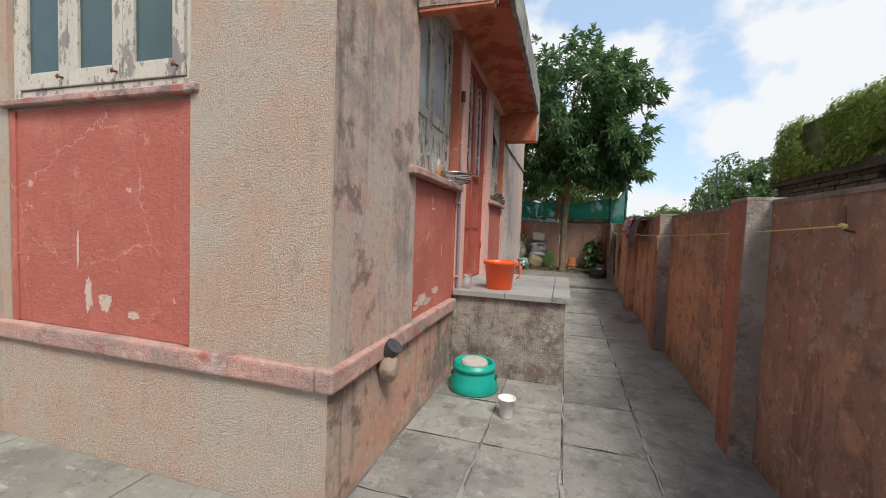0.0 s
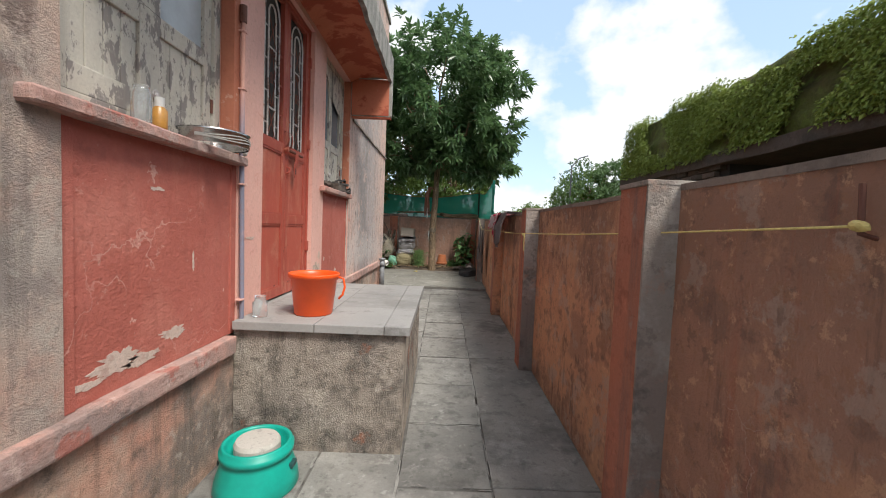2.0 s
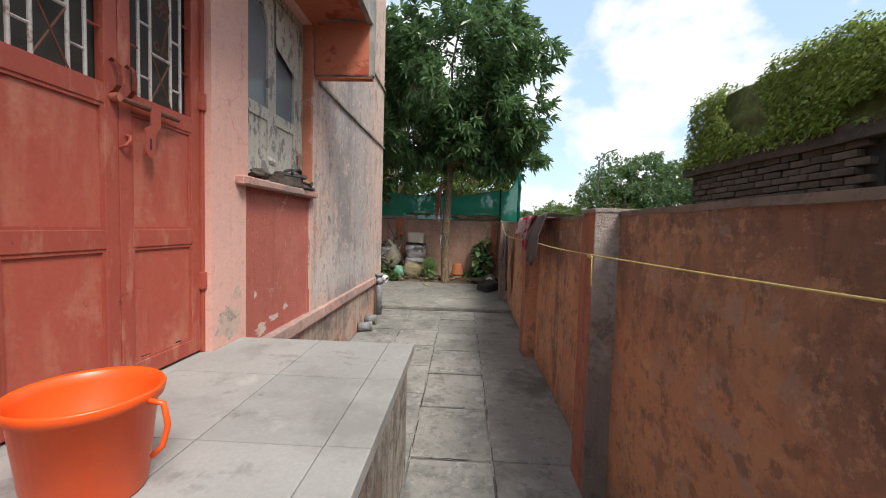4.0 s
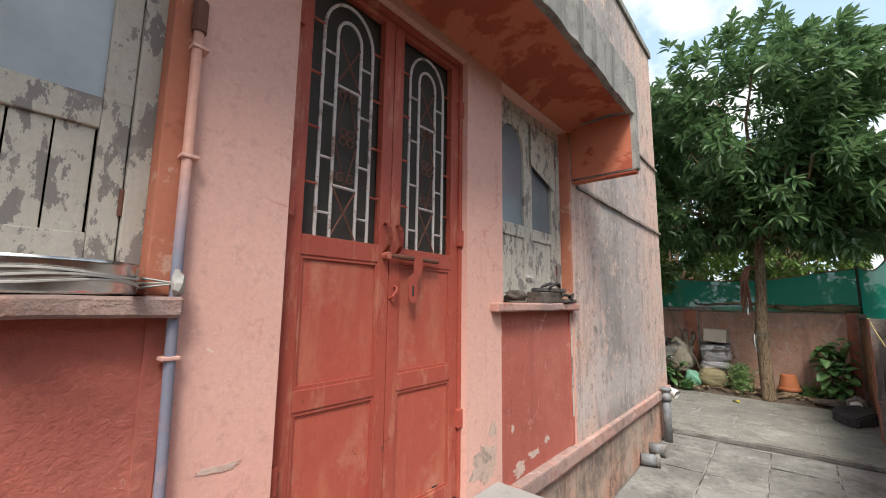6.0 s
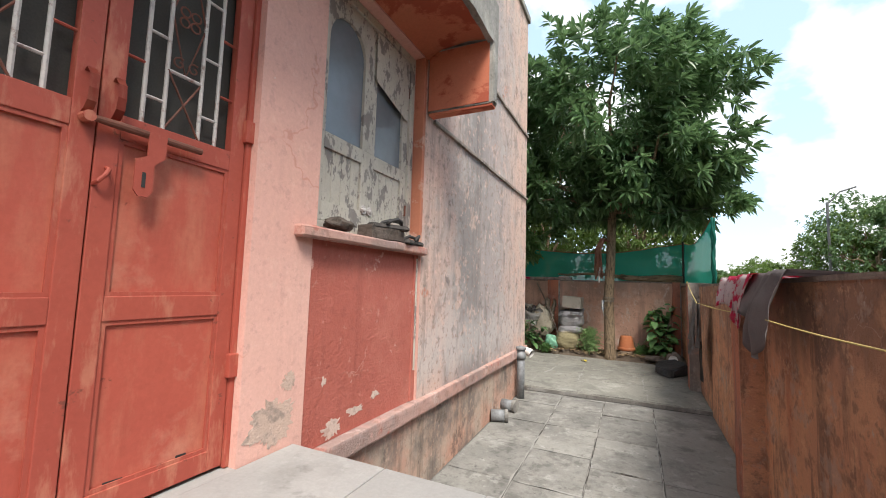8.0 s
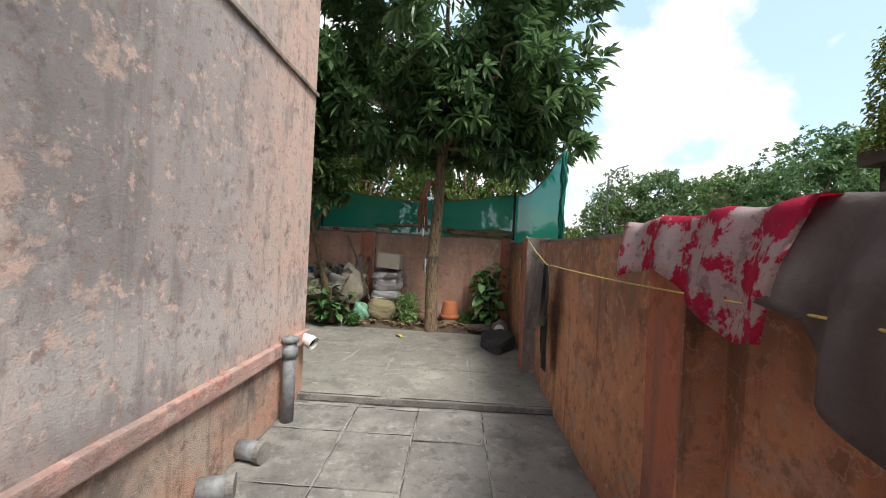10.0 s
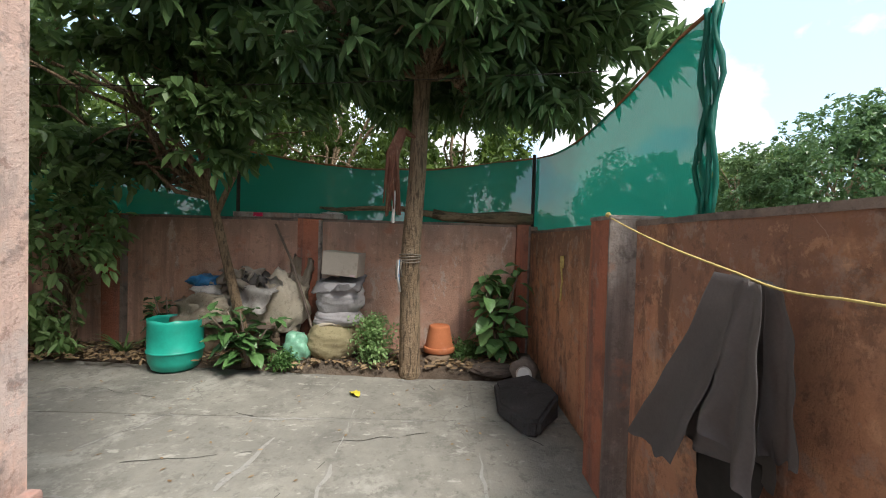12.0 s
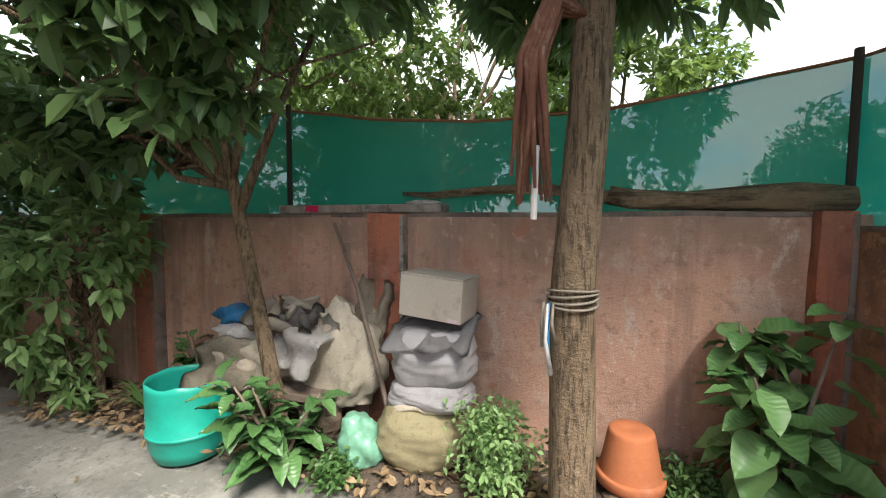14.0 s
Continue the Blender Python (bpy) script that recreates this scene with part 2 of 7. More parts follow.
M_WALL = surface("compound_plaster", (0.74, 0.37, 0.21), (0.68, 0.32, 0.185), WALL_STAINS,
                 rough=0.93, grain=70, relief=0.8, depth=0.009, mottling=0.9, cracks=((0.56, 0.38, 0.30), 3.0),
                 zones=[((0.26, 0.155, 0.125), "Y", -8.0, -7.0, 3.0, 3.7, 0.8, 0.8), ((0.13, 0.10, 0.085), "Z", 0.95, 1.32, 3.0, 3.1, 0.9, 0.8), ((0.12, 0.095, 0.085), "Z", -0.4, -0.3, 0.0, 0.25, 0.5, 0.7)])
M_REAR = surface("rear_wall_plaster", (0.70, 0.44, 0.33), (0.66, 0.37, 0.26),
                 [((0.46, 0.27, 0.20), V, 0.9, 0.45, 0.62, 0.5), ((0.68, 0.50, 0.41), V, 1.7, 0.53, 0.59, 0.65), ((0.20, 0.14, 0.12), STREAK, 1.2, 0.53, 0.65, 0.5), ((0.72, 0.60, 0.52), (2, 2, 0.8), 3.0, 0.60, 0.64, 0.7),
                  ((0.50, 0.18, 0.10), V, 2.6, 0.58, 0.66, 0.5), ((0.24, 0.19, 0.165), V, 5.0, 0.6, 0.66, 0.5)],
                 rough=0.93, grain=60, relief=0.6, depth=0.008, mottling=1.1, zones=[((0.24, 0.19, 0.165), "Z", 1.25, 1.5, 3.0, 3.1, 0.5, 0.6)])
M_COPING = surface("wall_coping", (0.24, 0.19, 0.16), (0.30, 0.24, 0.20), [((0.09, 0.08, 0.075), V, 3.0, 0.48, 0.62, 0.7)], rough=0.95, grain=60, relief=0.7, depth=0.008)
M_PILRED = surface("pilaster_red", (0.54, 0.19, 0.11), (0.42, 0.18, 0.125), [((0.16, 0.13, 0.12), STREAK, 1.8, 0.5, 0.66, 0.75), ((0.14, 0.085, 0.07), V, 2.2, 0.54, 0.62, 0.6), ((0.40, 0.30, 0.25), V, 6.0, 0.6, 0.66, 0.6)], rough=0.92, grain=45, relief=0.8, depth=0.010)
M_CEMENT = surface("bare_cement", (0.36, 0.30, 0.26), (0.28, 0.24, 0.21), [((0.52, 0.48, 0.43), V, 2.0, 0.50, 0.62, 0.7), ((0.12, 0.10, 0.095), STREAK, 1.5, 0.5, 0.66, 0.7), ((0.11, 0.095, 0.085), V, 5.0, 0.55, 0.62, 0.7), ((0.42, 0.22, 0.15), V, 3.0, 0.57, 0.63, 0.6)], rough=0.95, grain=45, relief=0.8, depth=0.010,
                   zones=[((0.20, 0.15, 0.13), "Z", -0.4, -0.3, 0.75, 1.1, 0.6, 0.5)])
M_ROOFGREY = surface("grey_fascia", (0.38, 0.365, 0.335), (0.28, 0.27, 0.25),
                     [((0.12, 0.12, 0.115), STREAK, 1.6, 0.46, 0.64, 0.75), ((0.54, 0.51, 0.46), V, 2.2, 0.53, 0.66, 0.7), ((0.08, 0.08, 0.075), V, 6.0, 0.58, 0.66, 0.5)], rough=0.95, grain=45, relief=0.8, depth=0.010)
M_SOFFIT = surface("soffit_paint", (0.56, 0.19, 0.11), (0.52, 0.16, 0.09),
                   [((0.34, 0.065, 0.035), (0.8, 1, 1), 2.6, 0.49, 0.53, 0.85), ((0.09, 0.07, 0.06), V, 3.0, 0.67, 0.71, 0.6), ((0.62, 0.36, 0.27), V, 4.0, 0.66, 0.69, 0.6)], rough=0.8, relief=0.25, depth=0.003, speckle=0.1)
M_ORANGE = surface("orange_reveal", (0.52, 0.20, 0.12), (0.45, 0.15, 0.09), [((0.64, 0.42, 0.33), V, 6.0, 0.57, 0.61, 0.7), ((0.30, 0.09, 0.05), V, 4.0, 0.58, 0.64, 0.6)], rough=0.8, relief=0.3, depth=0.004, speckle=0.1)
M_SLAB = surface("stone_slab", (0.30, 0.29, 0.265), (0.22, 0.215, 0.20),
                 [((0.13, 0.125, 0.118), V, 1.5, 0.47, 0.60, 0.65), ((0.40, 0.39, 0.36), V, 2.4, 0.53, 0.63, 0.5), ((0.10, 0.096, 0.09), V, 6.0, 0.55, 0.62, 0.5), ((0.46, 0.45, 0.42), V, 9.0, 0.60, 0.64, 0.45), ((0.065, 0.063, 0.06), V, 22.0, 0.60, 0.66, 0.55)],
                 rough=0.85, grain=40, relief=0.6, depth=0.008, vary=0.16)
M_GROUT = surface("grout_soil", (0.13, 0.12, 0.11), (0.20, 0.19, 0.175), [((0.34, 0.33, 0.31), V, 2.2, 0.50, 0.62, 0.7), ((0.06, 0.055, 0.05), V, 5.0, 0.58, 0.66, 0.7)], rough=1.0, grain=80, relief=0.8, depth=0.008)
M_MORTAR = surface("pale_mortar", (0.36, 0.35, 0.325), (0.28, 0.27, 0.25), [((0.18, 0.17, 0.16), V, 7.0, 0.53, 0.60, 0.8)], rough=1.0, grain=60, relief=0.8, depth=0.006)
M_CRACK = plain("dirt_filled_crack", (0.045, 0.042, 0.037), 0.95)
# Base tones close to the slabs, with deeper dark patches.
M_STRIP = surface("dark_mottled_concrete", (0.30, 0.285, 0.26), (0.22, 0.21, 0.195), [((0.085, 0.08, 0.075), V, 1.3, 0.49, 0.60, 0.7), ((0.40, 0.38, 0.35), V, 3.2, 0.57, 0.64, 0.5), ((0.06, 0.058, 0.054), V, 7.0, 0.58, 0.66, 0.5), ((0.44, 0.42, 0.39), V, 14.0, 0.62, 0.66, 0.4)], rough=0.85, grain=45, relief=0.6, depth=0.008)
M_YARD = surface("yard_concrete", (0.29, 0.277, 0.243), (0.22, 0.212, 0.187),
                 [((0.15, 0.145, 0.13), V, 0.9, 0.47, 0.60, 0.65), ((0.40, 0.39, 0.35), V, 1.7, 0.54, 0.62, 0.5), ((0.12, 0.115, 0.105), V, 3.0, 0.55, 0.62, 0.55), ((0.50, 0.485, 0.44), (1.0, 2.4, 1.0), 5.0, 0.60, 0.64, 0.5), ((0.085, 0.08, 0.072), V, 15.0, 0.60, 0.66, 0.5)],
                 rough=0.85, grain=50, relief=0.5, depth=0.006, vary=0.05, cracks=((0.10, 0.095, 0.085), 1.3))
M_TILE = surface("platform_tile", (0.36, 0.35, 0.335), (0.29, 0.285, 0.275), [((0.17, 0.165, 0.15), V, 1.9, 0.51, 0.66, 0.6), ((0.13, 0.125, 0.115), V, 6.0, 0.58, 0.66, 0.5), ((0.50, 0.49, 0.47), V, 5.0, 0.6, 0.7, 0.4)], rough=0.6, grain=70, relief=0.15, depth=0.002, vary=0.06, speckle=0.1)
M_SOIL = surface("soil_bed", (0.15, 0.11, 0.08), (0.22, 0.18, 0.14), [((0.07, 0.05, 0.04), V, 5, 0.5, 0.64, 0.7)], rough=1.0, grain=45, relief=1.0, depth=0.02)
M_EARTH = surface("far_ground", (0.16, 0.15, 0.08), (0.10, 0.13, 0.05), rough=1.0, mottling=0.4)
M_WHITEWOOD = surface("peeling_white_wood", (0.62, 0.58, 0.50), (0.54, 0.50, 0.43),
                      [((0.21, 0.185, 0.18), (3, 3, 1.4), 4.4, 0.545, 0.560, 0.9), ((0.24, 0.21, 0.20), (2, 2, 1.2), 13.0, 0.60, 0.615, 0.85), ((0.40, 0.36, 0.30), (8, 8, 0.6), 3.0, 0.5, 0.75, 0.5), ((0.12, 0.10, 0.09), V, 5.0, 0.66, 0.69, 0.6)],
                      rough=0.75, grain=80, relief=0.4, depth=0.003, speckle=0.22)
M_DOORRED = surface("red_door_paint", (0.46, 0.105, 0.07), (0.40, 0.082, 0.056),
                    [((0.52, 0.20, 0.125), (2.2, 2.2, 0.6), 2.0, 0.46, 0.64, 0.8), ((0.55, 0.26, 0.18), V, 4.0, 0.54, 0.66, 0.55), ((0.07, 0.03, 0.025), V, 9.0, 0.68, 0.71, 0.7), ((0.15, 0.03, 0.02), STREAK, 2.0, 0.6, 0.8, 0.4)],
                    rough=0.55, grain=60, relief=0.12, depth=0.002, speckle=0.1)
M_DOORFRAME = surface("red_frame_paint", (0.41, 0.09, 0.06), (0.35, 0.072, 0.05), [((0.50, 0.20, 0.13), (4, 4, 1), 4, 0.53, 0.64, 0.7), ((0.10, 0.045, 0.035), V, 14, 0.64, 0.68, 0.7)], rough=0.55, relief=0.15, depth=0.002, speckle=0.1)
M_GRILLE = surface("grille_white_rusty", (0.62, 0.58, 0.55), (0.55, 0.5, 0.47), [((0.22, 0.10, 0.07), V, 16.0, 0.54, 0.62, 0.85)], rough=0.6, relief=0.2, depth=0.001)
M_RUST = surface("rusty_iron", (0.20, 0.075, 0.05), (0.13, 0.06, 0.045), rough=0.7, relief=0.3, depth=0.001)
M_MESH = plain("dark_fly_mesh", (0.055, 0.05, 0.042), 0.75, grain=200)
M_FROST = plain("frosted_glass", (0.60, 0.65, 0.67), 0.2, transmission=0.12, grain=1.5, tone=0.35)
M_FROSTD = plain("dusty_grey_glass", (0.26, 0.30, 0.33), 0.2, transmission=0.15, grain=1.5, tone=0.35)
M_DARKGLASS = plain("teal_glass", (0.08, 0.14, 0.145), 0.25, transmission=0.25, grain=2.0, tone=0.3)
# Near-black colour that stands for the lack of light in rooms and hollows.
M_DARK = plain("unlit_black", (0.03, 0.03, 0.03), 0.9)
M_BARK = surface("tree_bark", (0.38, 0.275, 0.175), (0.28, 0.195, 0.125), [((0.08, 0.06, 0.042), (20, 20, 2.6), 3.0, 0.49, 0.58, 0.85), ((0.34, 0.28, 0.2), V, 6.0, 0.6, 0.7, 0.5)], rough=0.95, grain=38, relief=1.0, depth=0.02)
M_MANGO = leaf_mat("mango_leaf", (0.045, 0.10, 0.038), (0.145, 0.24, 0.10), 0.32, 0.3)
M_DARKLEAF = leaf_mat("dark_broad_leaf", (0.05, 0.10, 0.036), (0.15, 0.24, 0.085), 0.38, 0.4)
M_LIGHTLEAF = leaf_mat("light_leaf", (0.07, 0.13, 0.03), (0.16, 0.23, 0.055), 0.5, 0.35)
M_BUSHLEAF = leaf_mat("bush_leaf", (0.05, 0.125, 0.035), (0.14, 0.26, 0.08), 0.45, 0.35)
M_FARLEAF = leaf_mat("far_leaf", (0.06, 0.115, 0.045), (0.15, 0.23, 0.09), 0.6)
M_HERB = leaf_mat("pale_herb_sunlit_shrub_leaf", (0.15, 0.27, 0.09), (0.32, 0.46, 0.20), 0.5, 0.3)
M_MOSS = leaf_mat("creeper_moss", (0.11, 0.16, 0.03), (0.30, 0.37, 0.08), 0.7, 0.2)
M_MOSSBED = surface("moss_bed", (0.13, 0.17, 0.04), (0.16, 0.13, 0.06), [((0.07, 0.055, 0.035), V, 3.0, 0.52, 0.66, 0.7), ((0.22, 0.29, 0.06), V, 9.0, 0.5, 0.62, 0.6)], rough=1.0, grain=30, relief=1.0, depth=0.03)
M_BRICK = surface("old_brick", (0.13, 0.095, 0.08), (0.09, 0.075, 0.065), [((0.05, 0.05, 0.045), V, 4, 0.5, 0.65, 0.7), ((0.2, 0.17, 0.14), V, 8, 0.6, 0.7, 0.5)], rough=0.95, grain=50, relief=0.8, depth=0.01, vary=0.25)
M_NET = None


# ---- mesh helpers ----
def obj_from(name, bm, mat, parent=None, label="", smooth=False):
    me = bpy.data.meshes.new(name)
    bm.normal_update()
    bm.to_mesh(me)
    bm.free()
    if mat:
        me.materials.append(mat)
    if smooth:
        for p in me.polygons:
            p.use_smooth = True
    ob = new(name, me)
    if parent:
        ob.parent = parent
    if label:
        ob["label"] = label
    return ob


def part(name, bm, mat, parent, label="", smooth=False):
    return obj_from(name, bm, mat, parent, label, smooth)


def structure(name, bm, mat, label, category, smooth=False):
    return tagged(obj_from(name, bm, mat, smooth=smooth), label, category, kind="structure")


def thing(name, label, category, group="", at=(0, 0, 0), rz=0.0):
    e = new(name)
    e.empty_display_size = 0.1
    e.matrix_basis = pose(*at, 0, 0, rz)
    return tagged(e, label, category, group)


def single(name, bm, mat, label, category, group="", smooth=False, at=None):
    ob = obj_from(name, bm, mat, smooth=smooth)
    if at:
        ob.matrix_basis = at
    return tagged(ob, label, category, group)


def box(bm, x0, y0, z0, x1, y1, z1, bevel=0.0, m=None):
    r = bmesh.ops.create_cube(bm, size=1.0)
    vs = r["verts"]
    bmesh.ops.scale(bm, vec=(x1 - x0, y1 - y0, z1 - z0), verts=vs)
    bmesh.ops.translate(bm, vec=((x0 + x1) / 2, (y0 + y1) / 2, (z0 + z1) / 2), verts=vs)
    if m is not None:
        bmesh.ops.transform(bm, matrix=m, verts=vs)
    if bevel > 0:
        es = {e for v in vs for e in v.link_edges}
        bmesh.ops.bevel(bm, geom=list(es), offset=bevel, segments=2, affect="EDGES", profile=0.6)
    return bm


def boxes(*rows, bevel=0.0):
    bm = bmesh.new()
    for r in rows:
        box(bm, *r, bevel=bevel)
    return bm


def tube(bm, pts, radii, n=8, caps=True):
    """A bent tube through pts; radii one number or one for each point."""
    pts = [Vector(p) for p in pts]
    if not isinstance(radii, (list, tuple)):
        radii = [radii] * len(pts)
    rings, ref = [], None
    for i, p in enumerate(pts):
        d = (pts[min(i + 1, len(pts) - 1)] - pts[max(i - 1, 0)]).normalized()
        if ref is None:
            ref = Vector((1, 0, 0)) if abs(d.x) < 0.9 else Vector((0, 1, 0))
        a = (ref - d * ref.dot(d)).normalized()
        b = d.cross(a)
        ref = a
        rings.append([bm.verts.new(p + (a * math.cos(2 * math.pi * k / n) + b * math.sin(2 * math.pi * k / n)) * radii[i]) for k in range(n)])
    for r0, r1 in zip(rings, rings[1:]):
        for k in range(n):
            bm.faces.new((r0[k], r0[(k + 1) % n], r1[(k + 1) % n], r1[k]))
    if caps:
        bm.faces.new(rings[0][::-1])
        bm.faces.new(rings[-1])
    return bm


def lathe(bm, profile, n=32, centre=(0, 0, 0), close=False):
    """Turns a profile of (radius, z) round the z axis."""
    cx, cy, cz = centre
    rings = []
    for r, z in profile:
        if r < 1e-5:
            rings.append([bm.verts.new((cx, cy, cz + z))])
        else:
            rings.append([bm.verts.new((cx + r * math.cos(2 * math.pi * k / n), cy + r * math.sin(2 * math.pi * k / n), cz + z)) for k in range(n)])
    for a, b in zip(rings, rings[1:]):
        for k in range(n):
            q = [a[k % len(a)], a[(k + 1) % len(a)], b[(k + 1) % len(b)], b[k % len(b)]]
            q = list(dict.fromkeys(q))
            if len(q) > 2:
                bm.faces.new(q)
    return bm


def lumpy(bm, centre, size, rough=0.15, freq=2.5, sub=3, seed=0.0, squash=0.0):
    """A rounded irregular lump; squash flattens its underside."""
    r = bmesh.ops.create_icosphere(bm, subdivisions=sub, radius=1.0)
    for v in r["verts"]:
        k = 1 + rough * noise.noise(v.co * freq + Vector((seed, seed * 1.7, -seed)))  \
            + 0.5 * rough * noise.noise(v.co * freq * 2.7 + Vector((seed, 3.0, 1.0)))
        v.co = Vector((v.co.x * size[0] * k, v.co.y * size[1] * k, max(v.co.z * k, -1 + squash) * size[2])) + Vector(centre)
    return bm


def roughen(ob_bm, amount, freq, seed=0.0):
    for v in ob_bm.verts:
        v.co += Vector((noise.noise(v.co * freq + Vector((seed, 0, 0))), noise.noise(v.co * freq + Vector((0, seed + 5, 0))), noise.noise(v.co * freq + Vector((0, 0, seed + 9))))) * amount
    return ob_bm


def mesh_from(name, verts, faces, mat, parent=None, label="", smooth=False):
    me = bpy.data.meshes.new(name)
    me.from_pydata(verts.tolist() if hasattr(verts, "tolist") else verts, [], faces.tolist() if hasattr(faces, "tolist") else faces)
    me.materials.append(mat)
    if smooth:
        for p in me.polygons:
            p.use_smooth = True
    ob = new(name, me)
    if parent:
        ob.parent = parent
    if label:
        ob["label"] = label
    return ob


def leaf_cloud(rng, origin, direction, length, width, droop=0.35, simple=False):
    """Leaves as small folded blades: arrays of origins and directions give verts and faces."""
    n = len(origin)
    d = direction / np.linalg.norm(direction, axis=1, keepdims=True)
    up = rng.normal(0, 0.35, (n, 3)) + np.array([0, 0, 1.0])
    side = np.cross(d, up)
    side /= np.linalg.norm(side, axis=1, keepdims=True) + 1e-9
    nor = np.cross(side, d)
    L = (length * rng.uniform(0.7, 1.2, n))[:, None]
    W = (width * rng.uniform(0.8, 1.2, n))[:, None]
    down = np.array([0, 0, -1.0])
    base = origin
    if simple:
        mid = origin + d * L * 0.5 + down * L * droop * 0.2
        tip = origin + d * L + down * L * droop
        v = np.stack([base, mid + side * W * 0.5 + nor * W * 0.18, tip, mid - side * W * 0.5 + nor * W * 0.18], 1).reshape(-1, 3)
        return v, np.arange(n * 4).reshape(-1, 4)
    near = origin + d * L * 0.30 + down * L * droop * 0.08
    wide = origin + d * L * 0.68 + down * L * droop * 0.42
    tip = origin + d * L + down * L * droop
    v = np.stack([base, near + side * W * 0.44 + nor * W * 0.16, wide + side * W * 0.46 + nor * W * 0.16, tip,
                  wide - side * W * 0.46 + nor * W * 0.16, near - side * W * 0.44 + nor * W * 0.16], 1).reshape(-1, 3)
    i = np.arange(n)[:, None] * 6
    f = np.concatenate([i + np.array([[0, 1, 2, 3]]), i + np.array([[0, 3, 4, 5]])], 0)
    return v, f


def rosettes(rng, tips, outward, count, length, width, droop, spread=1.0, simple=False, star=False):
    """Bunches of leaves at twig tips, leaning outward; star fans each bunch evenly round its twig."""
    n = len(tips)
    if star:
        axis = outward + rng.normal(0, 0.35, (n, 3)) + np.array([0, 0, 0.25])
        axis /= np.linalg.norm(axis, axis=1, keepdims=True)
        e1 = np.cross(axis, np.array([0.3, 0.2, 1.0]))
        e1 /= np.linalg.norm(e1, axis=1, keepdims=True) + 1e-9
        e2 = np.cross(axis, e1)
        a = (np.arange(count) * 2.39996)[None, :] + rng.uniform(0, 6.28, (n, 1))
        lean = np.linspace(0.15, 1.5, count)[None, :] + rng.normal(0, 0.15, (n, count))
        d = (axis[:, None, :] * np.cos(lean)[..., None] + (e1[:, None, :] * np.cos(a)[..., None] + e2[:, None, :] * np.sin(a)[..., None]) * np.sin(lean)[..., None]).reshape(-1, 3)
        o = np.repeat(tips, count, 0) - np.repeat(axis, count, 0) * np.tile(np.linspace(0, 0.09, count), n)[:, None]
        return leaf_cloud(rng, o, d, length, width, droop, simple)
    o = np.repeat(tips, count, 0) + rng.normal(0, 0.03, (n * count, 3))
    d = np.repeat(outward, count, 0) * 0.5 + rng.normal(0, 0.6 * spread, (n * count, 3))
    return leaf_cloud(rng, o, d, length, width, droop, simple)


def crown_points(rng, n, centre, radii, freq=1.1, gap=-0.05, inner=0.55):
    """Points in an uneven, gappy ellipsoid, most of them near its outside."""
    out, c, rr = [], np.array(centre), np.array(radii)
    while len(out) < n:
        p = rng.normal(0, 1, 3)
        p /= np.linalg.norm(p)
        r = inner + (1 - inner) * rng.random() ** 0.6
        w = Vector(p * 1.7 + c * 0.3)
        r *= 1 + 0.28 * noise.noise(w * 1.3)
        q = c + p * r * rr
        if noise.noise(Vector(q * freq)) > gap:
            out.append(q)
    return np.array(out)


def ground_z(y):
    if y < 4.0:
        return 0.0
    if y < 9.32:
        return 0.13 * (y - 4.0) / 5.32
    return 0.175 + 0.055 * min(1.0, (y - 9.32) / 2.2)


# ---- the house ----
HX = -0.55                      # outer face of the side wall
NEAR, FAR, ROOF = 2.0, 9.42, 5.05
W1, DOOR, W3 = (2.95, 3.93), (4.285, 5.245), (5.58, 6.53)
P1, P3 = (2.95, 3.99), (5.56, 6.55)      # red panels below the windows
Z_BAND, Z_W, Z_TOP = 0.66, 1.66, 2.97
TH = 0.23

structure("wall_side_near", boxes((HX - TH, NEAR, Z_BAND, HX, 2.86, ROOF), (HX - TH, 2.86, Z_BAND, HX, W1[0], 3.05)), M_STUCCO, "rough weathered pink-grey stucco wall of the house", "wall")
ZS = Z_W - 0.05
structure("wall_side_middle", boxes(
    (HX - TH, P1[1], Z_BAND, HX, DOOR[0], ZS), (HX - TH, DOOR[1], Z_BAND, HX, P3[0], ZS), (HX - TH, P3[1], Z_BAND, HX, 6.565, ZS),
    (HX - TH, W1[1], ZS, HX, DOOR[0], 3.05), (HX - TH, DOOR[1], ZS, HX, W3[0], 3.05), (HX - TH, W3[1], ZS, HX, 6.565, 3.05),
    (HX - TH, P1[0], Z_BAND, HX - 0.025, P1[1], ZS), (HX - TH, P3[0], Z_BAND, HX - 0.025, P3[1], ZS),
    (HX - TH, W1[0], Z_TOP, HX, W1[1], 3.05), (HX - TH, DOOR[0], 2.93, HX, DOOR[1], 3.05), (HX - TH, W3[0], Z_TOP, HX, W3[1], 3.05)),
    M_PINK, "smooth salmon-pink painted house wall with door and windows", "wall")
structure("wall_side_upper", boxes((HX - TH, 2.86, 3.05, HX, 6.565, ROOF)), M_ROOFGREY, "stained grey upper house wall above the canopy", "wall")
structure("wall_side_far", boxes((HX - TH, 6.565, Z_BAND, HX, FAR, ROOF)), M_BACKWALL, "grey-streaked stucco wall with flaking pink paint", "wall")
structure("wall_front", boxes((-7.5, NEAR + 0.002, Z_BAND, -2.63, NEAR + TH, ROOF), (-1.31, NEAR - 0.003, Z_BAND, HX - 0.002, NEAR + TH - 0.003, ROOF),
                              (-2.63, NEAR + 0.002, 3.25, -1.31, NEAR + TH, ROOF), (-2.63, NEAR + 0.022, Z_BAND, -1.31, NEAR + TH, 1.90)),
          M_FRONT, "cream and pink weathered stucco front wall", "wall")
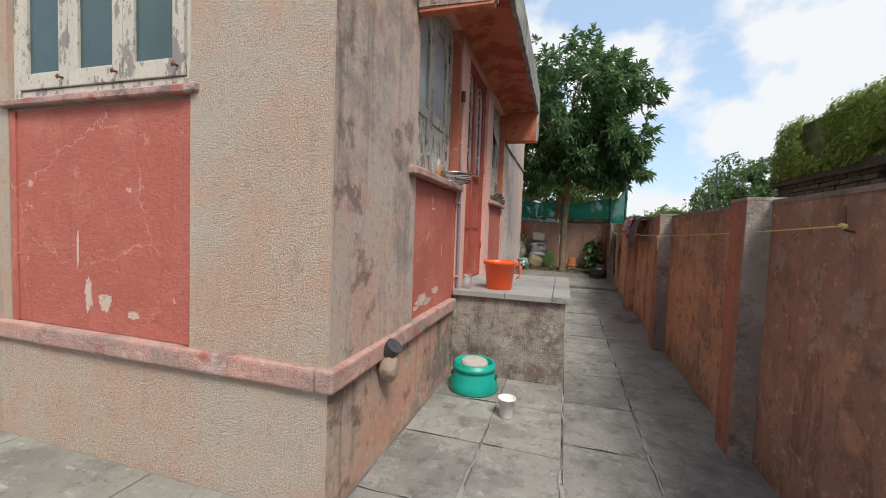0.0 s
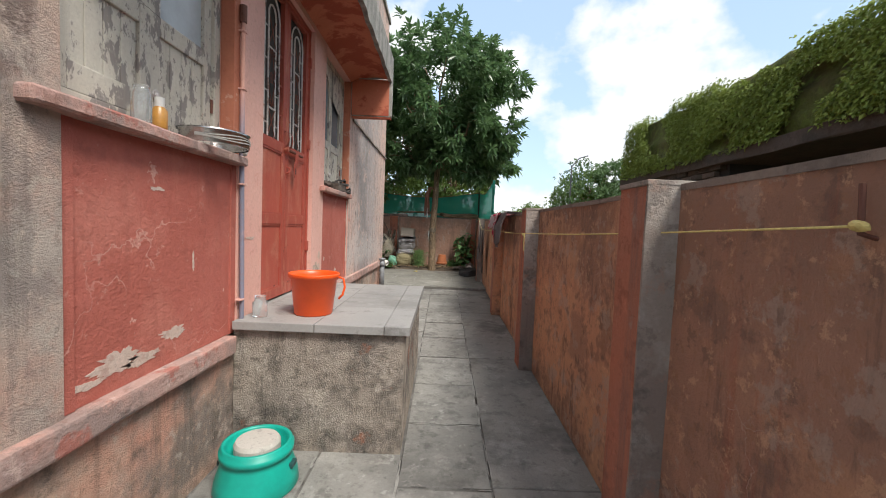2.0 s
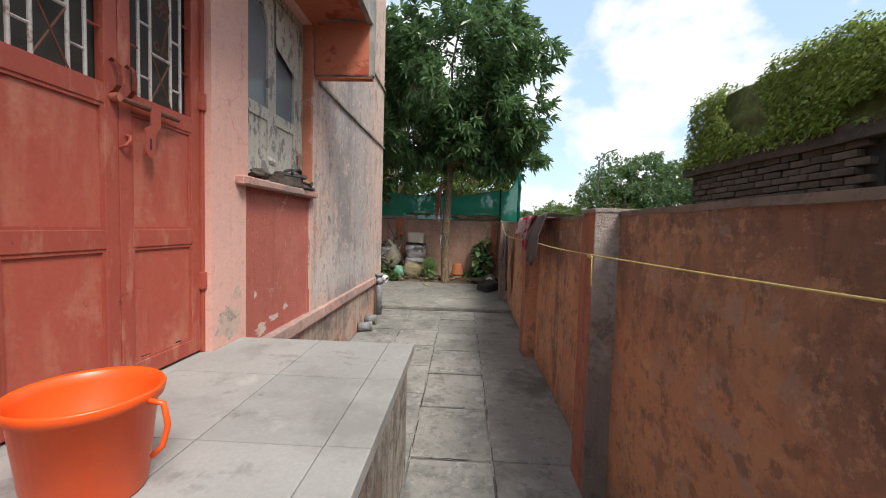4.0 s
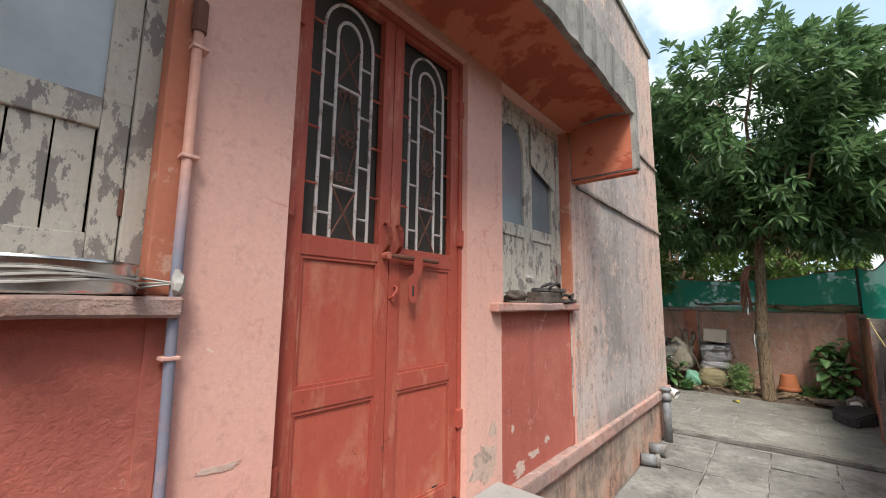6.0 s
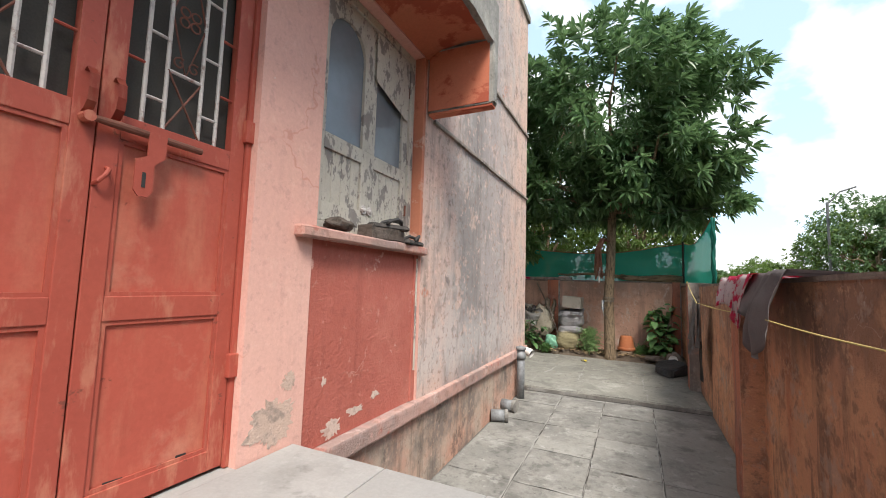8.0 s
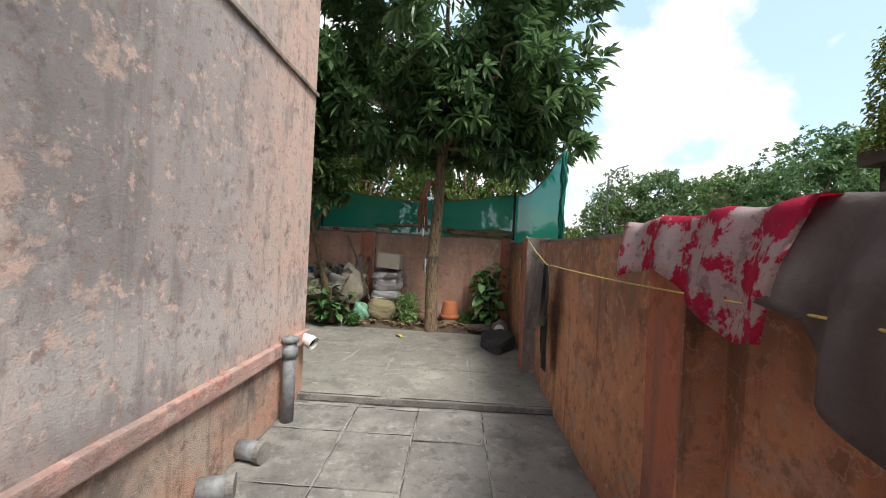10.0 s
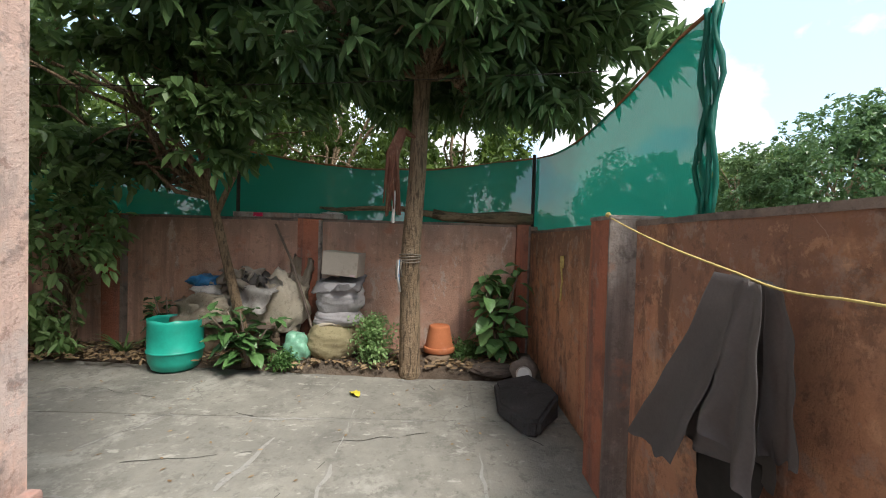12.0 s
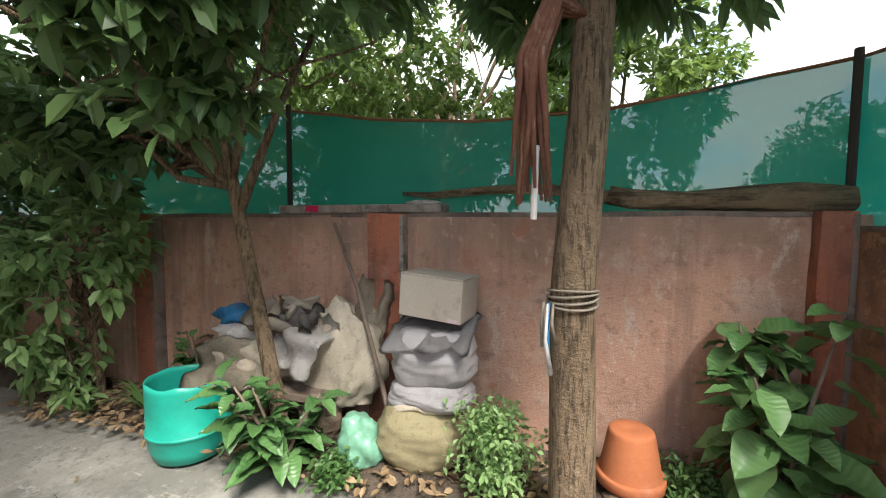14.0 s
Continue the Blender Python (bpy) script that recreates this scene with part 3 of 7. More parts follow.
structure("wall_house_rear", boxes((-7.5, FAR - TH, 0, HX - TH, FAR, ROOF), (-7.5, NEAR + TH, 0, -7.27, FAR - TH, ROOF)), M_BACKWALL, "plain stucco rear wall of the house", "wall")
structure("plinth_front", boxes((-7.5, NEAR - 0.003, -0.3, HX - 0.007, NEAR + TH - 0.003, Z_BAND - 0.09)), M_FRONT, "pale pink plastered front plinth", "plinth")
structure("plinth", boxes((HX - TH, NEAR, -0.3, HX - 0.004, FAR, Z_BAND - 0.09)), M_PLINTH, "stained pink and grey plastered house plinth", "plinth")
structure("roof_slab", boxes((-7.6, NEAR - 0.05, ROOF, HX + 0.03, FAR + 0.03, ROOF + 0.09), bevel=0.01), M_ROOFGREY, "grey concrete roof edge", "roof")
# Coloured black in place of a room without light.
structure("floor_inside", boxes((-7.27, NEAR + TH, 0.6, HX - TH, FAR - TH, 0.70)), M_DARK, "floor inside the house, coloured black as unlit", "floor")


def band_strip(name, *rows):
    bm = bmesh.new()
    for x0, y0, x1, y1 in rows:
        box(bm, x0, y0, Z_BAND - 0.09, x1, y1, Z_BAND + 0.006, bevel=0.012)
    bmesh.ops.subdivide_edges(bm, edges=[e for e in bm.edges if e.calc_length() > 0.5], cuts=24)
    roughen(bm, 0.005, 6.0)
    return structure(name, bm, M_BAND, "chipped pink plaster band above the plinth", "trim")


band_strip("trim_band_side", (HX - 0.05, NEAR - 0.035, HX + 0.038, 3.92), (HX - 0.05, 5.51, HX + 0.038, FAR + 0.01))
band_strip("trim_band_front", (-7.5, NEAR - 0.035, HX - 0.055, NEAR + 0.05))


def ledge(name, y0, y1, z):
    bm = boxes((HX - 0.02, y0, z - 0.012, HX + 0.022, y1, z + 0.012))
    bmesh.ops.subdivide_edges(bm, edges=[e for e in bm.edges if e.calc_length() > 0.4], cuts=20)
    roughen(bm, 0.006, 3.0, z)
    structure(name, bm, M_CEMENT, "thin dark plaster drip line", "trim")


ledge("trim_drip_1", 6.68, FAR, 2.57)
ledge("trim_drip_2", 6.68, FAR, 3.42)
ledge("trim_drip_3", NEAR, 2.86, 2.66)

# ---- canopy over door and windows ----
canopy = thing("concrete_canopy", "orange-soffit concrete canopy with grey stained fascia over door", "canopy")
C0, C1, CX = 2.87, 6.66, -0.07
bm = bmesh.new()
prof = [(HX, 2.98), (-0.45, 3.035), (-0.25, 3.05), (-0.11, 3.03)]
rows_ = [[bm.verts.new((x, y, z)) for x, z in prof] for y in np.linspace(C0 + 0.08, C1 - 0.08, 24)]
for a, b in zip(rows_, rows_[1:]):
    for k in range(len(prof) - 1):
        bm.faces.new((a[k], a[k + 1], b[k + 1], b[k]))
part("soffit", bm, M_SOFFIT, canopy, "orange paint flaking off in red patches", smooth=True)
bm = boxes((CX - 0.04, C0, 3.0, CX, C1, 3.30), (HX + 0.002, C0, 3.06, CX - 0.04, C1, 3.27))
bmesh.ops.subdivide_edges(bm, edges=[e for e in bm.edges if e.calc_length() > 1], cuts=60)
for v in bm.verts:
    if v.co.z < 3.03:
        v.co.z += 0.018 * noise.noise(v.co * 7)
        v.co.x += 0.010 * noise.noise(v.co * 9)
part("fascia", bm, M_ROOFGREY, canopy, "grey weathered concrete fascia")
for y0, y1 in ((C0, C0 + 0.08), (C1 - 0.08, C1)):
    bm = bmesh.new()
    loop = [(HX + 0.002, 2.60), (-0.10, 2.585), (CX + 0.003, 2.60), (CX + 0.003, 3.02), (HX + 0.002, 3.05)]
    vs = [bm.verts.new((x, y0, z)) for x, z in loop]
    f = bm.faces.new(vs)
    r = bmesh.ops.extrude_face_region(bm, geom=[f])
    bmesh.ops.translate(bm, vec=(0, y1 - y0, 0), verts=[v for v in r["geom"] if isinstance(v, bmesh.types.BMVert)])
    bmesh.ops.recalc_face_normals(bm, faces=bm.faces)
    bmesh.ops.bevel(bm, geom=list(bm.edges), offset=0.008, segments=2, affect="EDGES")
    cheek = part("end_panel", bm, M_STUCCO if y0 < 4 else M_ROOFGREY, canopy)
    inner = y1 if y0 < 4 else y0
    s = 1 if y0 < 4 else -1
    part("painted_face", boxes((HX + 0.01, min(inner, inner + s * 0.004), 2.605, CX - 0.03, max(inner, inner + s * 0.004), 3.02)), M_SOFFIT, canopy)
    part("underside", boxes((HX + 0.01, y0 + 0.004, 2.578, CX - 0.01, y1 - 0.004, 2.592)), M_SOFFIT, canopy)


# ---- red recessed panels and sills ----
def red_panel(name, y0, y1, z0, z1):
    p = thing(name, "recessed red-painted panel with peeling lower edge", "wall panel", "red panels")
    x = HX - 0.021
    part("field", boxes((x - 0.002, y0 + 0.05, z0, x + 0.001, y1 - 0.05, z1)), M_RED, p)
    for a, b in ((y0 + 0.002, y0 + 0.05), (y1 - 0.05, y1 - 0.002)):
        part("margin", boxes((x - 0.002, a, z0, x + 0.010, b, z1), bevel=0.002), M_RED, p)
    return p


red_panel("red_panel", P1[0], P1[1], Z_BAND + 0.008, Z_W - 0.055)
red_panel("red_panel", P3[0], P3[1], Z_BAND + 0.008, Z_W - 0.055)
bm = boxes((HX - 0.010, 6.518, 0.86, HX - 0.006, 6.536, 1.58))
structure("trim_white_line", roughen(bm, 0.002, 8), M_WHITEWOOD, "thin white painted line beside the red panel", "trim")
p0 = thing("red_panel", "wide recessed red panel with fine cracks below window", "wall panel", "red panels")
part("field", boxes((-2.58, NEAR + 0.016, Z_BAND + 0.012, -1.36, NEAR + 0.021, 1.84)), M_RED, p0)
part("margin", boxes((-1.36, NEAR + 0.006, Z_BAND + 0.012, -1.312, NEAR + 0.021, 1.84), bevel=0.002), M_RED, p0)
part("margin", boxes((-2.628, NEAR + 0.006, Z_BAND + 0.012, -2.58, NEAR + 0.021, 1.84), bevel=0.002), M_RED, p0)


def sill(name, x0, y0, x1, y1, z0, z1, mat, label):
    bm = boxes((x0, y0, z0, x1, y1, z1))
    bmesh.ops.subdivide_edges(bm, edges=[e for e in bm.edges if e.calc_length() > 0.4], cuts=14)
    roughen(bm, 0.006, 7.0)
    bmesh.ops.bevel(bm, geom=[e for e in bm.edges if len(e.link_faces) == 2 and e.calc_face_angle() > 0.8], offset=0.008, segments=1, affect="EDGES")
    return structure(name, bm, mat, label, "window sill")


sill("sill_1", HX - 0.2, 2.82, HX + 0.05, 4.0, Z_W - 0.055, Z_W - 0.005, M_BAND, "grey and pink worn plaster window sill")
sill("sill_2", HX - 0.2, 5.45, HX + 0.05, 6.57, Z_W - 0.055, Z_W - 0.005, M_BAND, "pink worn plaster window sill")
sill("sill_3", -2.68, NEAR - 0.028, -1.26, NEAR + 0.18, 1.858, 1.90, M_BAND, "pink worn plaster window sill")


# ---- wooden windows ----
def arch_bm(y0, y1, z0, z1, spring, x0, x1, oy0, oy1, oz1):
    """A wooden panel with an arched opening: the outer rectangle (oy, oz) less the arch (y0..y1, z0..z1)."""
    bm = bmesh.new()
    n = 14
    ins = [(y0, z0)] + [((y0 + y1) / 2 - (y1 - y0) / 2 * math.cos(math.pi * k / n), spring + (z1 - spring) * math.sin(math.pi * k / n)) for k in range(n + 1)] + [(y1, z0)]
    outs = [(oy0, z0)] + [(oy0 + (oy1 - oy0) * k / n, oz1) for k in range(n + 1)] + [(oy1, z0)]
    layers = []
    for x in (x0, x1):
        layers.append(([bm.verts.new((x, y, z)) for y, z in ins], [bm.verts.new((x, y, z)) for y, z in outs]))
    for i in range(len(ins) - 1):
        for k, (a, b) in enumerate(layers):
            q = (a[i], a[i + 1], b[i + 1], b[i])
            bm.faces.new(q if k else q[::-1])
        bm.faces.new((layers[0][0][i], layers[1][0][i], layers[1][0][i + 1], layers[0][0][i + 1]))
        bm.faces.new((layers[0][1][i + 1], layers[1][1][i + 1], layers[1][1][i], layers[0][1][i]))
    bmesh.ops.remove_doubles(bm, verts=bm.verts, dist=1e-5)
    bmesh.ops.recalc_face_normals(bm, faces=bm.faces)
    return bm


def side_window(name, y0, y1, z0, z1, xf, broken, label):
    w = tagged(thing(name, label, "window", "side windows"), kind="structure")
    fr = 0.05
    part("window_frame", boxes((xf - 0.07, y0, z0, xf, y0 + fr, z1), (xf - 0.07, y1 - fr, z0, xf, y1, z1), (xf - 0.07, y0 + fr, z0, xf, y1 - fr, z0 + fr),
                               (xf - 0.07, y0 + fr, z1 - fr, xf, y1 - fr, z1), bevel=0.004), M_WHITEWOOD, w)
    mid = (y0 + y1) / 2
    zr = z0 + 0.47
    for k, (a, b) in enumerate(((y0 + fr + 0.003, mid - 0.002), (mid + 0.002, y1 - fr - 0.003))):
        xs = xf - 0.012 - 0.006 * k
        sh = part("shutter", boxes((xs - 0.035, a, z0 + fr + 0.004, xs, a + 0.06, zr + 0.03), (xs - 0.035, b - 0.06, z0 + fr + 0.004, xs, b, zr + 0.03),
                                   (xs - 0.035, a + 0.06, z0 + fr + 0.004, xs, b - 0.06, z0 + fr + 0.10), (xs - 0.035, a + 0.06, zr - 0.05, xs, b - 0.06, zr + 0.03), bevel=0.004), M_WHITEWOOD, w)
        part("arched_top", arch_bm(a + 0.06, b - 0.06, zr + 0.03, z1 - fr - 0.10, z1 - fr - 0.26, xs - 0.035, xs, a, b, z1 - fr - 0.004), M_WHITEWOOD, sh)
        nb = 4
        for j in range(nb):
            ya = a + 0.062 + (b - a - 0.124) * j / nb
            yb = a + 0.062 + (b - a - 0.124) * (j + 1) / nb - 0.004
            part("board", boxes((xs - 0.028, ya, z0 + fr + 0.10, xs - 0.012, yb, zr - 0.05), bevel=0.003), M_WHITEWOOD, sh)
        part("pane", boxes((xs - 0.022, a + 0.055, zr + 0.025, xs - 0.018, b - 0.055, z1 - fr - 0.02)), M_FROSTD if broken else M_FROST, sh, "dusty grey frosted glass")
        part("ring_pull", lathe(bmesh.new(), [(0.024, 0.0), (0.026, 0.005), (0.022, 0.009), (0.014, 0.007), (0.011, 0.013), (0.005, 0.017), (0.0, 0.015)], 18), M_GRILLE, sh).matrix_basis = \
            pose(xs, b - 0.03 if k == 0 else a + 0.03, z0 + 0.16, 0, 90, 0)
        for zh in (z0 + 0.2, z1 - 0.3):
            tube_bm = tube(bmesh.new(), [(xs + 0.004, a if k == 0 else b, zh), (xs + 0.004, a if k == 0 else b, zh + 0.07)], 0.007)
            part("hinge", tube_bm, M_RUST, sh)
    if broken:
        bm = boxes((xf - 0.006, mid + 0.03, z1 - 0.36, xf - 0.002, y1 - fr - 0.02, z1 - 0.06))
        for v in bm.verts:
            if v.co.z < z1 - 0.2 and v.co.y > mid + 0.2:
                v.co.z -= 0.12
        part("torn_sheet", bm, M_WHITEWOOD, w, "torn pale sheet over the pane")
    return w


side_window("window_1", W1[0], W1[1], Z_W, Z_TOP, HX - 0.075, False, "white wooden window with peeling paint and frosted panes")
side_window("window_2", W3[0], W3[1], Z_W, Z_TOP, HX - 0.075, True, "closed white wooden window with one torn pane cover")
for nm, (a, b) in (("reveal_1", (W1[1] - 0.005, W1[1] + 0.055)), ("reveal_2", (W3[1] - 0.005, 6.56))):
    structure(nm, boxes((HX - 0.07, a, Z_W, HX + 0.004, b, 2.975), bevel=0.004), M_ORANGE, "orange painted window reveal", "trim")
# plain black backs close the openings from inside and stand in for unlit rooms
structure("unlit_backing_side", boxes((HX - TH - 0.5, 2.6, 0.7, HX - TH - 0.45, 6.7, 3.4)), M_DARK, "black sheet standing for the unlit room behind door and windows", "wall")

wf = tagged(thing("window_3", "white wooden front window with three teal glass shutters", "window"), kind="structure")
part("window_frame", boxes((-2.63, NEAR + 0.03, 1.905, -2.57, NEAR + 0.1, 3.25), (-1.37, NEAR + 0.03, 1.905, -1.31, NEAR + 0.1, 3.25), (-2.57, NEAR + 0.03, 1.905, -1.37, NEAR + 0.1, 1.95), (-2.57, NEAR + 0.03, 3.2, -1.37, NEAR + 0.1, 3.25), bevel=0.004), M_WHITEWOOD, wf)
for k in range(3):
    a, b = -2.565 + 0.397 * k, -2.565 + 0.397 * (k + 1) - 0.006
    sh = part("shutter", boxes((a, NEAR + 0.02, 1.955, a + 0.07, NEAR + 0.055, 3.19), (b - 0.07, NEAR + 0.02, 1.955, b, NEAR + 0.055, 3.19), (a + 0.07, NEAR + 0.02, 1.955, b - 0.07, NEAR + 0.055, 2.04),
                               (a + 0.07, NEAR + 0.02, 3.1, b - 0.07, NEAR + 0.055, 3.19), bevel=0.004), M_WHITEWOOD, wf)
    part("pane", boxes((a + 0.065, NEAR + 0.036, 2.035, b - 0.065, NEAR + 0.04, 3.105)), M_DARKGLASS, sh)
    part("knob", lathe(bmesh.new(), [(0.006, 0), (0.006, 0.02), (0.014, 0.025), (0.0, 0.035)], 12), M_RUST, sh).matrix_basis = pose(b - 0.035, NEAR + 0.02, 2.0, 90, 0, 0)
# Black sheet put in for the darkness behind the front window.
structure("unlit_backing_front", boxes((-3.2, NEAR + 0.8, 0.7, -0.9, NEAR + 0.85, 3.6)), M_DARK, "black sheet standing for the unlit room behind the front window", "wall")

# ---- double door ----
door = tagged(thing("door_1", "closed red metal double door with white arched grilles", "door"), kind="structure")
DX, DZ0, DZ1 = HX - 0.045, 0.745, 2.93
part("door_frame", boxes((DX - 0.06, DOOR[0], DZ0, DX + 0.012, DOOR[0] + 0.02, DZ1), (DX - 0.06, DOOR[1] - 0.02, DZ0, DX + 0.012, DOOR[1], DZ1),
                         (DX - 0.06, DOOR[0] + 0.02, DZ1 - 0.03, DX + 0.012, DOOR[1] - 0.02, DZ1), bevel=0.004), M_DOORFRAME, door)
part("fly_screen", boxes((DX - 0.050, DOOR[0] + 0.022, 1.85, DX - 0.046, DOOR[1] - 0.022, DZ1 - 0.032)), M_MESH, door, "dark fly screen behind the grille")


def rod(bm, pts, r, n=6):
    return tube(bm, pts, r, n)


DM = (DOOR[0] + DOOR[1]) / 2
for a, b in ((DOOR[0] + 0.022, DM - 0.002), (DM + 0.002, DOOR[1] - 0.022)):
    s = 0.056
    zs = (DZ0 + 0.01, 0.822, 1.287, 1.357, 1.808, 1.88, DZ1 - 0.075, DZ1 - 0.034)
    bm = boxes((DX - 0.035, a, zs[0], DX, a + s, zs[7]), (DX - 0.035, b - s, zs[0], DX, b, zs[7]), (DX - 0.035, a + s, zs[0], DX, b - s, zs[1]), (DX - 0.035, a + s, zs[2], DX, b - s, zs[3]),
               (DX - 0.035, a + s, zs[4], DX, b - s, zs[5]), (DX - 0.035, a + s, zs[6] + 0.015, DX, b - s, zs[7]), bevel=0.003)
    leaf = part("door_leaf", bm, M_DOORFRAME, door)
    for z0, z1 in ((zs[1], zs[2]), (zs[3], zs[4])):
        bm = boxes((DX - 0.03, a + s, z0, DX - 0.012, b - s, z1))
        bmesh.ops.subdivide_edges(bm, edges=list(bm.edges), cuts=5, use_grid_fill=True)
        for v in bm.verts:
            if abs(v.co.x - (DX - 0.012)) < 1e-4:
                v.co.x += 0.004 * noise.noise(v.co * 4)
        part("panel", bm, M_DOORRED, leaf)
        q = 0.012
        bm = boxes((DX - 0.012, a + s, z0, DX - 0.004, a + s + q, z1), (DX - 0.012, b - s - q, z0, DX - 0.004, b - s, z1), (DX - 0.012, a + s + q, z0, DX - 0.004, b - s - q, z0 + q), (DX - 0.012, a + s + q, z1 - q, DX - 0.004, b - s - q, z1))
        part("bead", bm, M_DOORFRAME, leaf)
    # the grille: two nested arches, crossbars, diagonals, scrolls and a flower
    g0, g1, c = a + s, b - s, (a + b) / 2
    wg = g1 - g0
    gx = DX - 0.015
    gz0, gz1 = zs[5], zs[6] + 0.01
    for half, top in ((0.34 * wg, gz1 - 0.03), (0.165 * wg, gz1 - 0.10)):
        sp = top - half * 1.25
        pts = [(gx, c - half, gz0)] + [(gx, c - half * math.cos(math.pi * k / 14), sp + half * 1.25 * math.sin(math.pi * k / 14)) for k in range(15)] + [(gx, c + half, gz0)]
        part("arch_bar", rod(bmesh.new(), pts, 0.0065), M_GRILLE, leaf)
    for j in range(4):
        z = gz0 + 0.09 + j * 0.21
        for ya, yb, zz, mm in ((g0, c - 0.34 * wg, z + 0.10, M_DOORFRAME), (c - 0.34 * wg, c - 0.165 * wg, z, M_GRILLE), (c + 0.165 * wg, c + 0.34 * wg, z, M_GRILLE), (c + 0.34 * wg, g1, z + 0.10, M_DOORFRAME)):
            part("crossbar", rod(bmesh.new(), [(gx, ya, zz), (gx, yb, zz)], 0.005), mm, leaf)
    h = 0.165 * wg
    for z in (gz0 + 0.20, gz0 + 0.60):
        part("crossbar", rod(bmesh.new(), [(gx, c - h, z), (gx, c + h, z)], 0.006), M_GRILLE, leaf)
    for za, zb in ((gz0, gz0 + 0.20), (gz0 + 0.60, gz0 + 0.80)):
        part("diagonal", rod(bmesh.new(), [(gx, c - h, za), (gx, c + h, zb)], 0.0035), M_RUST, leaf)
        part("diagonal", rod(bmesh.new(), [(gx + 0.004, c + h, za), (gx + 0.004, c - h, zb)], 0.0035), M_RUST, leaf)
    part("diagonal", rod(bmesh.new(), [(gx, c - h, gz0 + 0.40), (gx, c, gz0 + 0.60), (gx, c + h, gz0 + 0.40), (gx, c, gz0 + 0.20), (gx, c - h, gz0 + 0.40)], 0.0035), M_RUST, leaf)
    for dy, dz in ((-1, 1), (1, 1), (-1, -1), (1, -1)):
        cy, cz = c + dy * 0.018, gz0 + 0.40 + dz * 0.018
        part("flower_petal", rod(bmesh.new(), [(gx + 0.004, cy + 0.016 * math.cos(k * math.pi / 5), cz + 0.016 * math.sin(k * math.pi / 5)) for k in range(11)], 0.003), M_RUST, leaf)
        cy, cz = c + dy * 0.024, gz0 + 0.40 + dz * 0.165
        part("scroll", rod(bmesh.new(), [(gx + 0.004, cy + (0.022 - 0.0015 * k) * math.cos(k * math.pi / 5 + 1), cz + (0.022 - 0.0015 * k) * math.sin(k * math.pi / 5 + 1)) for k in range(12)], 0.003), M_RUST, leaf)
    for z in (1.06, 1.93, 2.62):
        part("hinge", boxes((DX - 0.01, a - 0.075 if a < DM - 0.1 else b - 0.012, z, DX + 0.022, a + 0.012 if a < DM - 0.1 else b + 0.075, z + 0.085), bevel=0.005), M_DOORFRAME, leaf)
    yh = b - 0.026 if a < DM - 0.1 else a + 0.036
    strap = bmesh.new()
    prev = None
    for x, z in ((0.0, 1.852), (0.012, 1.858), (0.030, 1.880), (0.034, 1.915), (0.030, 1.955), (0.012, 1.976), (0.0, 1.966)):
        cur = [strap.verts.new((DX + x, yh + w, z)) for w in (-0.011, 0.011)]
        if prev:
            strap.faces.new((prev[0], prev[1], cur[1], cur[0]))
        prev = cur
    bmesh.ops.solidify(strap, geom=strap.faces[:], thickness=0.004)
    part("pull_handle", strap, M_DOORFRAME, leaf, "bent flat iron strap")
    for w, h, sd in ((0.05, 0.010, 1.0), (0.035, 0.014, 2.0)):
        yr = a + 0.10 + 0.2 * (sd - 1)
        part("rust_hole", roughen(boxes((DX - 0.0125, yr, 0.824, DX - 0.0105, yr + w, 0.826 + h)), 0.006, 40, sd), M_DARK, leaf)
bolt = part("slide_bolt", rod(bmesh.new(), [(DX + 0.024, DM - 0.035, 1.838), (DX + 0.024, DM + 0.045, 1.838), (DX + 0.024, DM + 0.28, 1.836)], [0.008, 0.0115, 0.0105], 10), M_RUST, door)
part("bolt_eye", rod(bmesh.new(), [(DX, DM - 0.03, 1.838), (DX + 0.034, DM - 0.03, 1.838)], 0.015, 10), M_DOORFRAME, bolt)
plate = bmesh.new()
outline = [(0.115, 1.845), (0.165, 1.845), (0.165, 1.775), (0.135, 1.748), (0.135, 1.665), (0.122, 1.648), (0.098, 1.648), (0.085, 1.665), (0.085, 1.755), (0.115, 1.772)]
pf = plate.faces.new([plate.verts.new((DX + 0.030, DM + y, z)) for y, z in outline])
r = bmesh.ops.extrude_face_region(plate, geom=[pf])
bmesh.ops.translate(plate, vec=(0.006, 0, 0), verts=[q for q in r["geom"] if isinstance(q, bmesh.types.BMVert)])
bmesh.ops.recalc_face_normals(plate, faces=plate.faces)
part("hasp", plate, M_DOORFRAME, bolt)
part("hasp_slot", boxes((DX + 0.0355, DM + 0.104, 1.675, DX + 0.0372, DM + 0.114, 1.72)), M_DARK, bolt)
part("staple", rod(bmesh.new(), [(DX, DM + 0.005, 1.665), (DX + 0.02, DM + 0.008, 1.672), (DX + 0.026, DM + 0.02, 1.69), (DX + 0.02, DM + 0.03, 1.708), (DX, DM + 0.032, 1.715)], 0.006, 8), M_DOORFRAME, bolt)

structure("threshold", boxes((HX - TH, DOOR[0], 0.6, HX + 0.003, DOOR[1], 0.742)), M_TILE, "grey tiled door threshold", "threshold")
# ---- platform before the door ----
platform = structure("platform", roughen(boxes((HX + 0.001, 3.96, -0.2, 0.41, 5.48, 0.695)), 0.0, 1), M_PLAT, "plastered door platform with black stains and flaking", "platform")
PT = 0.745
rng0 = random.Random(4)
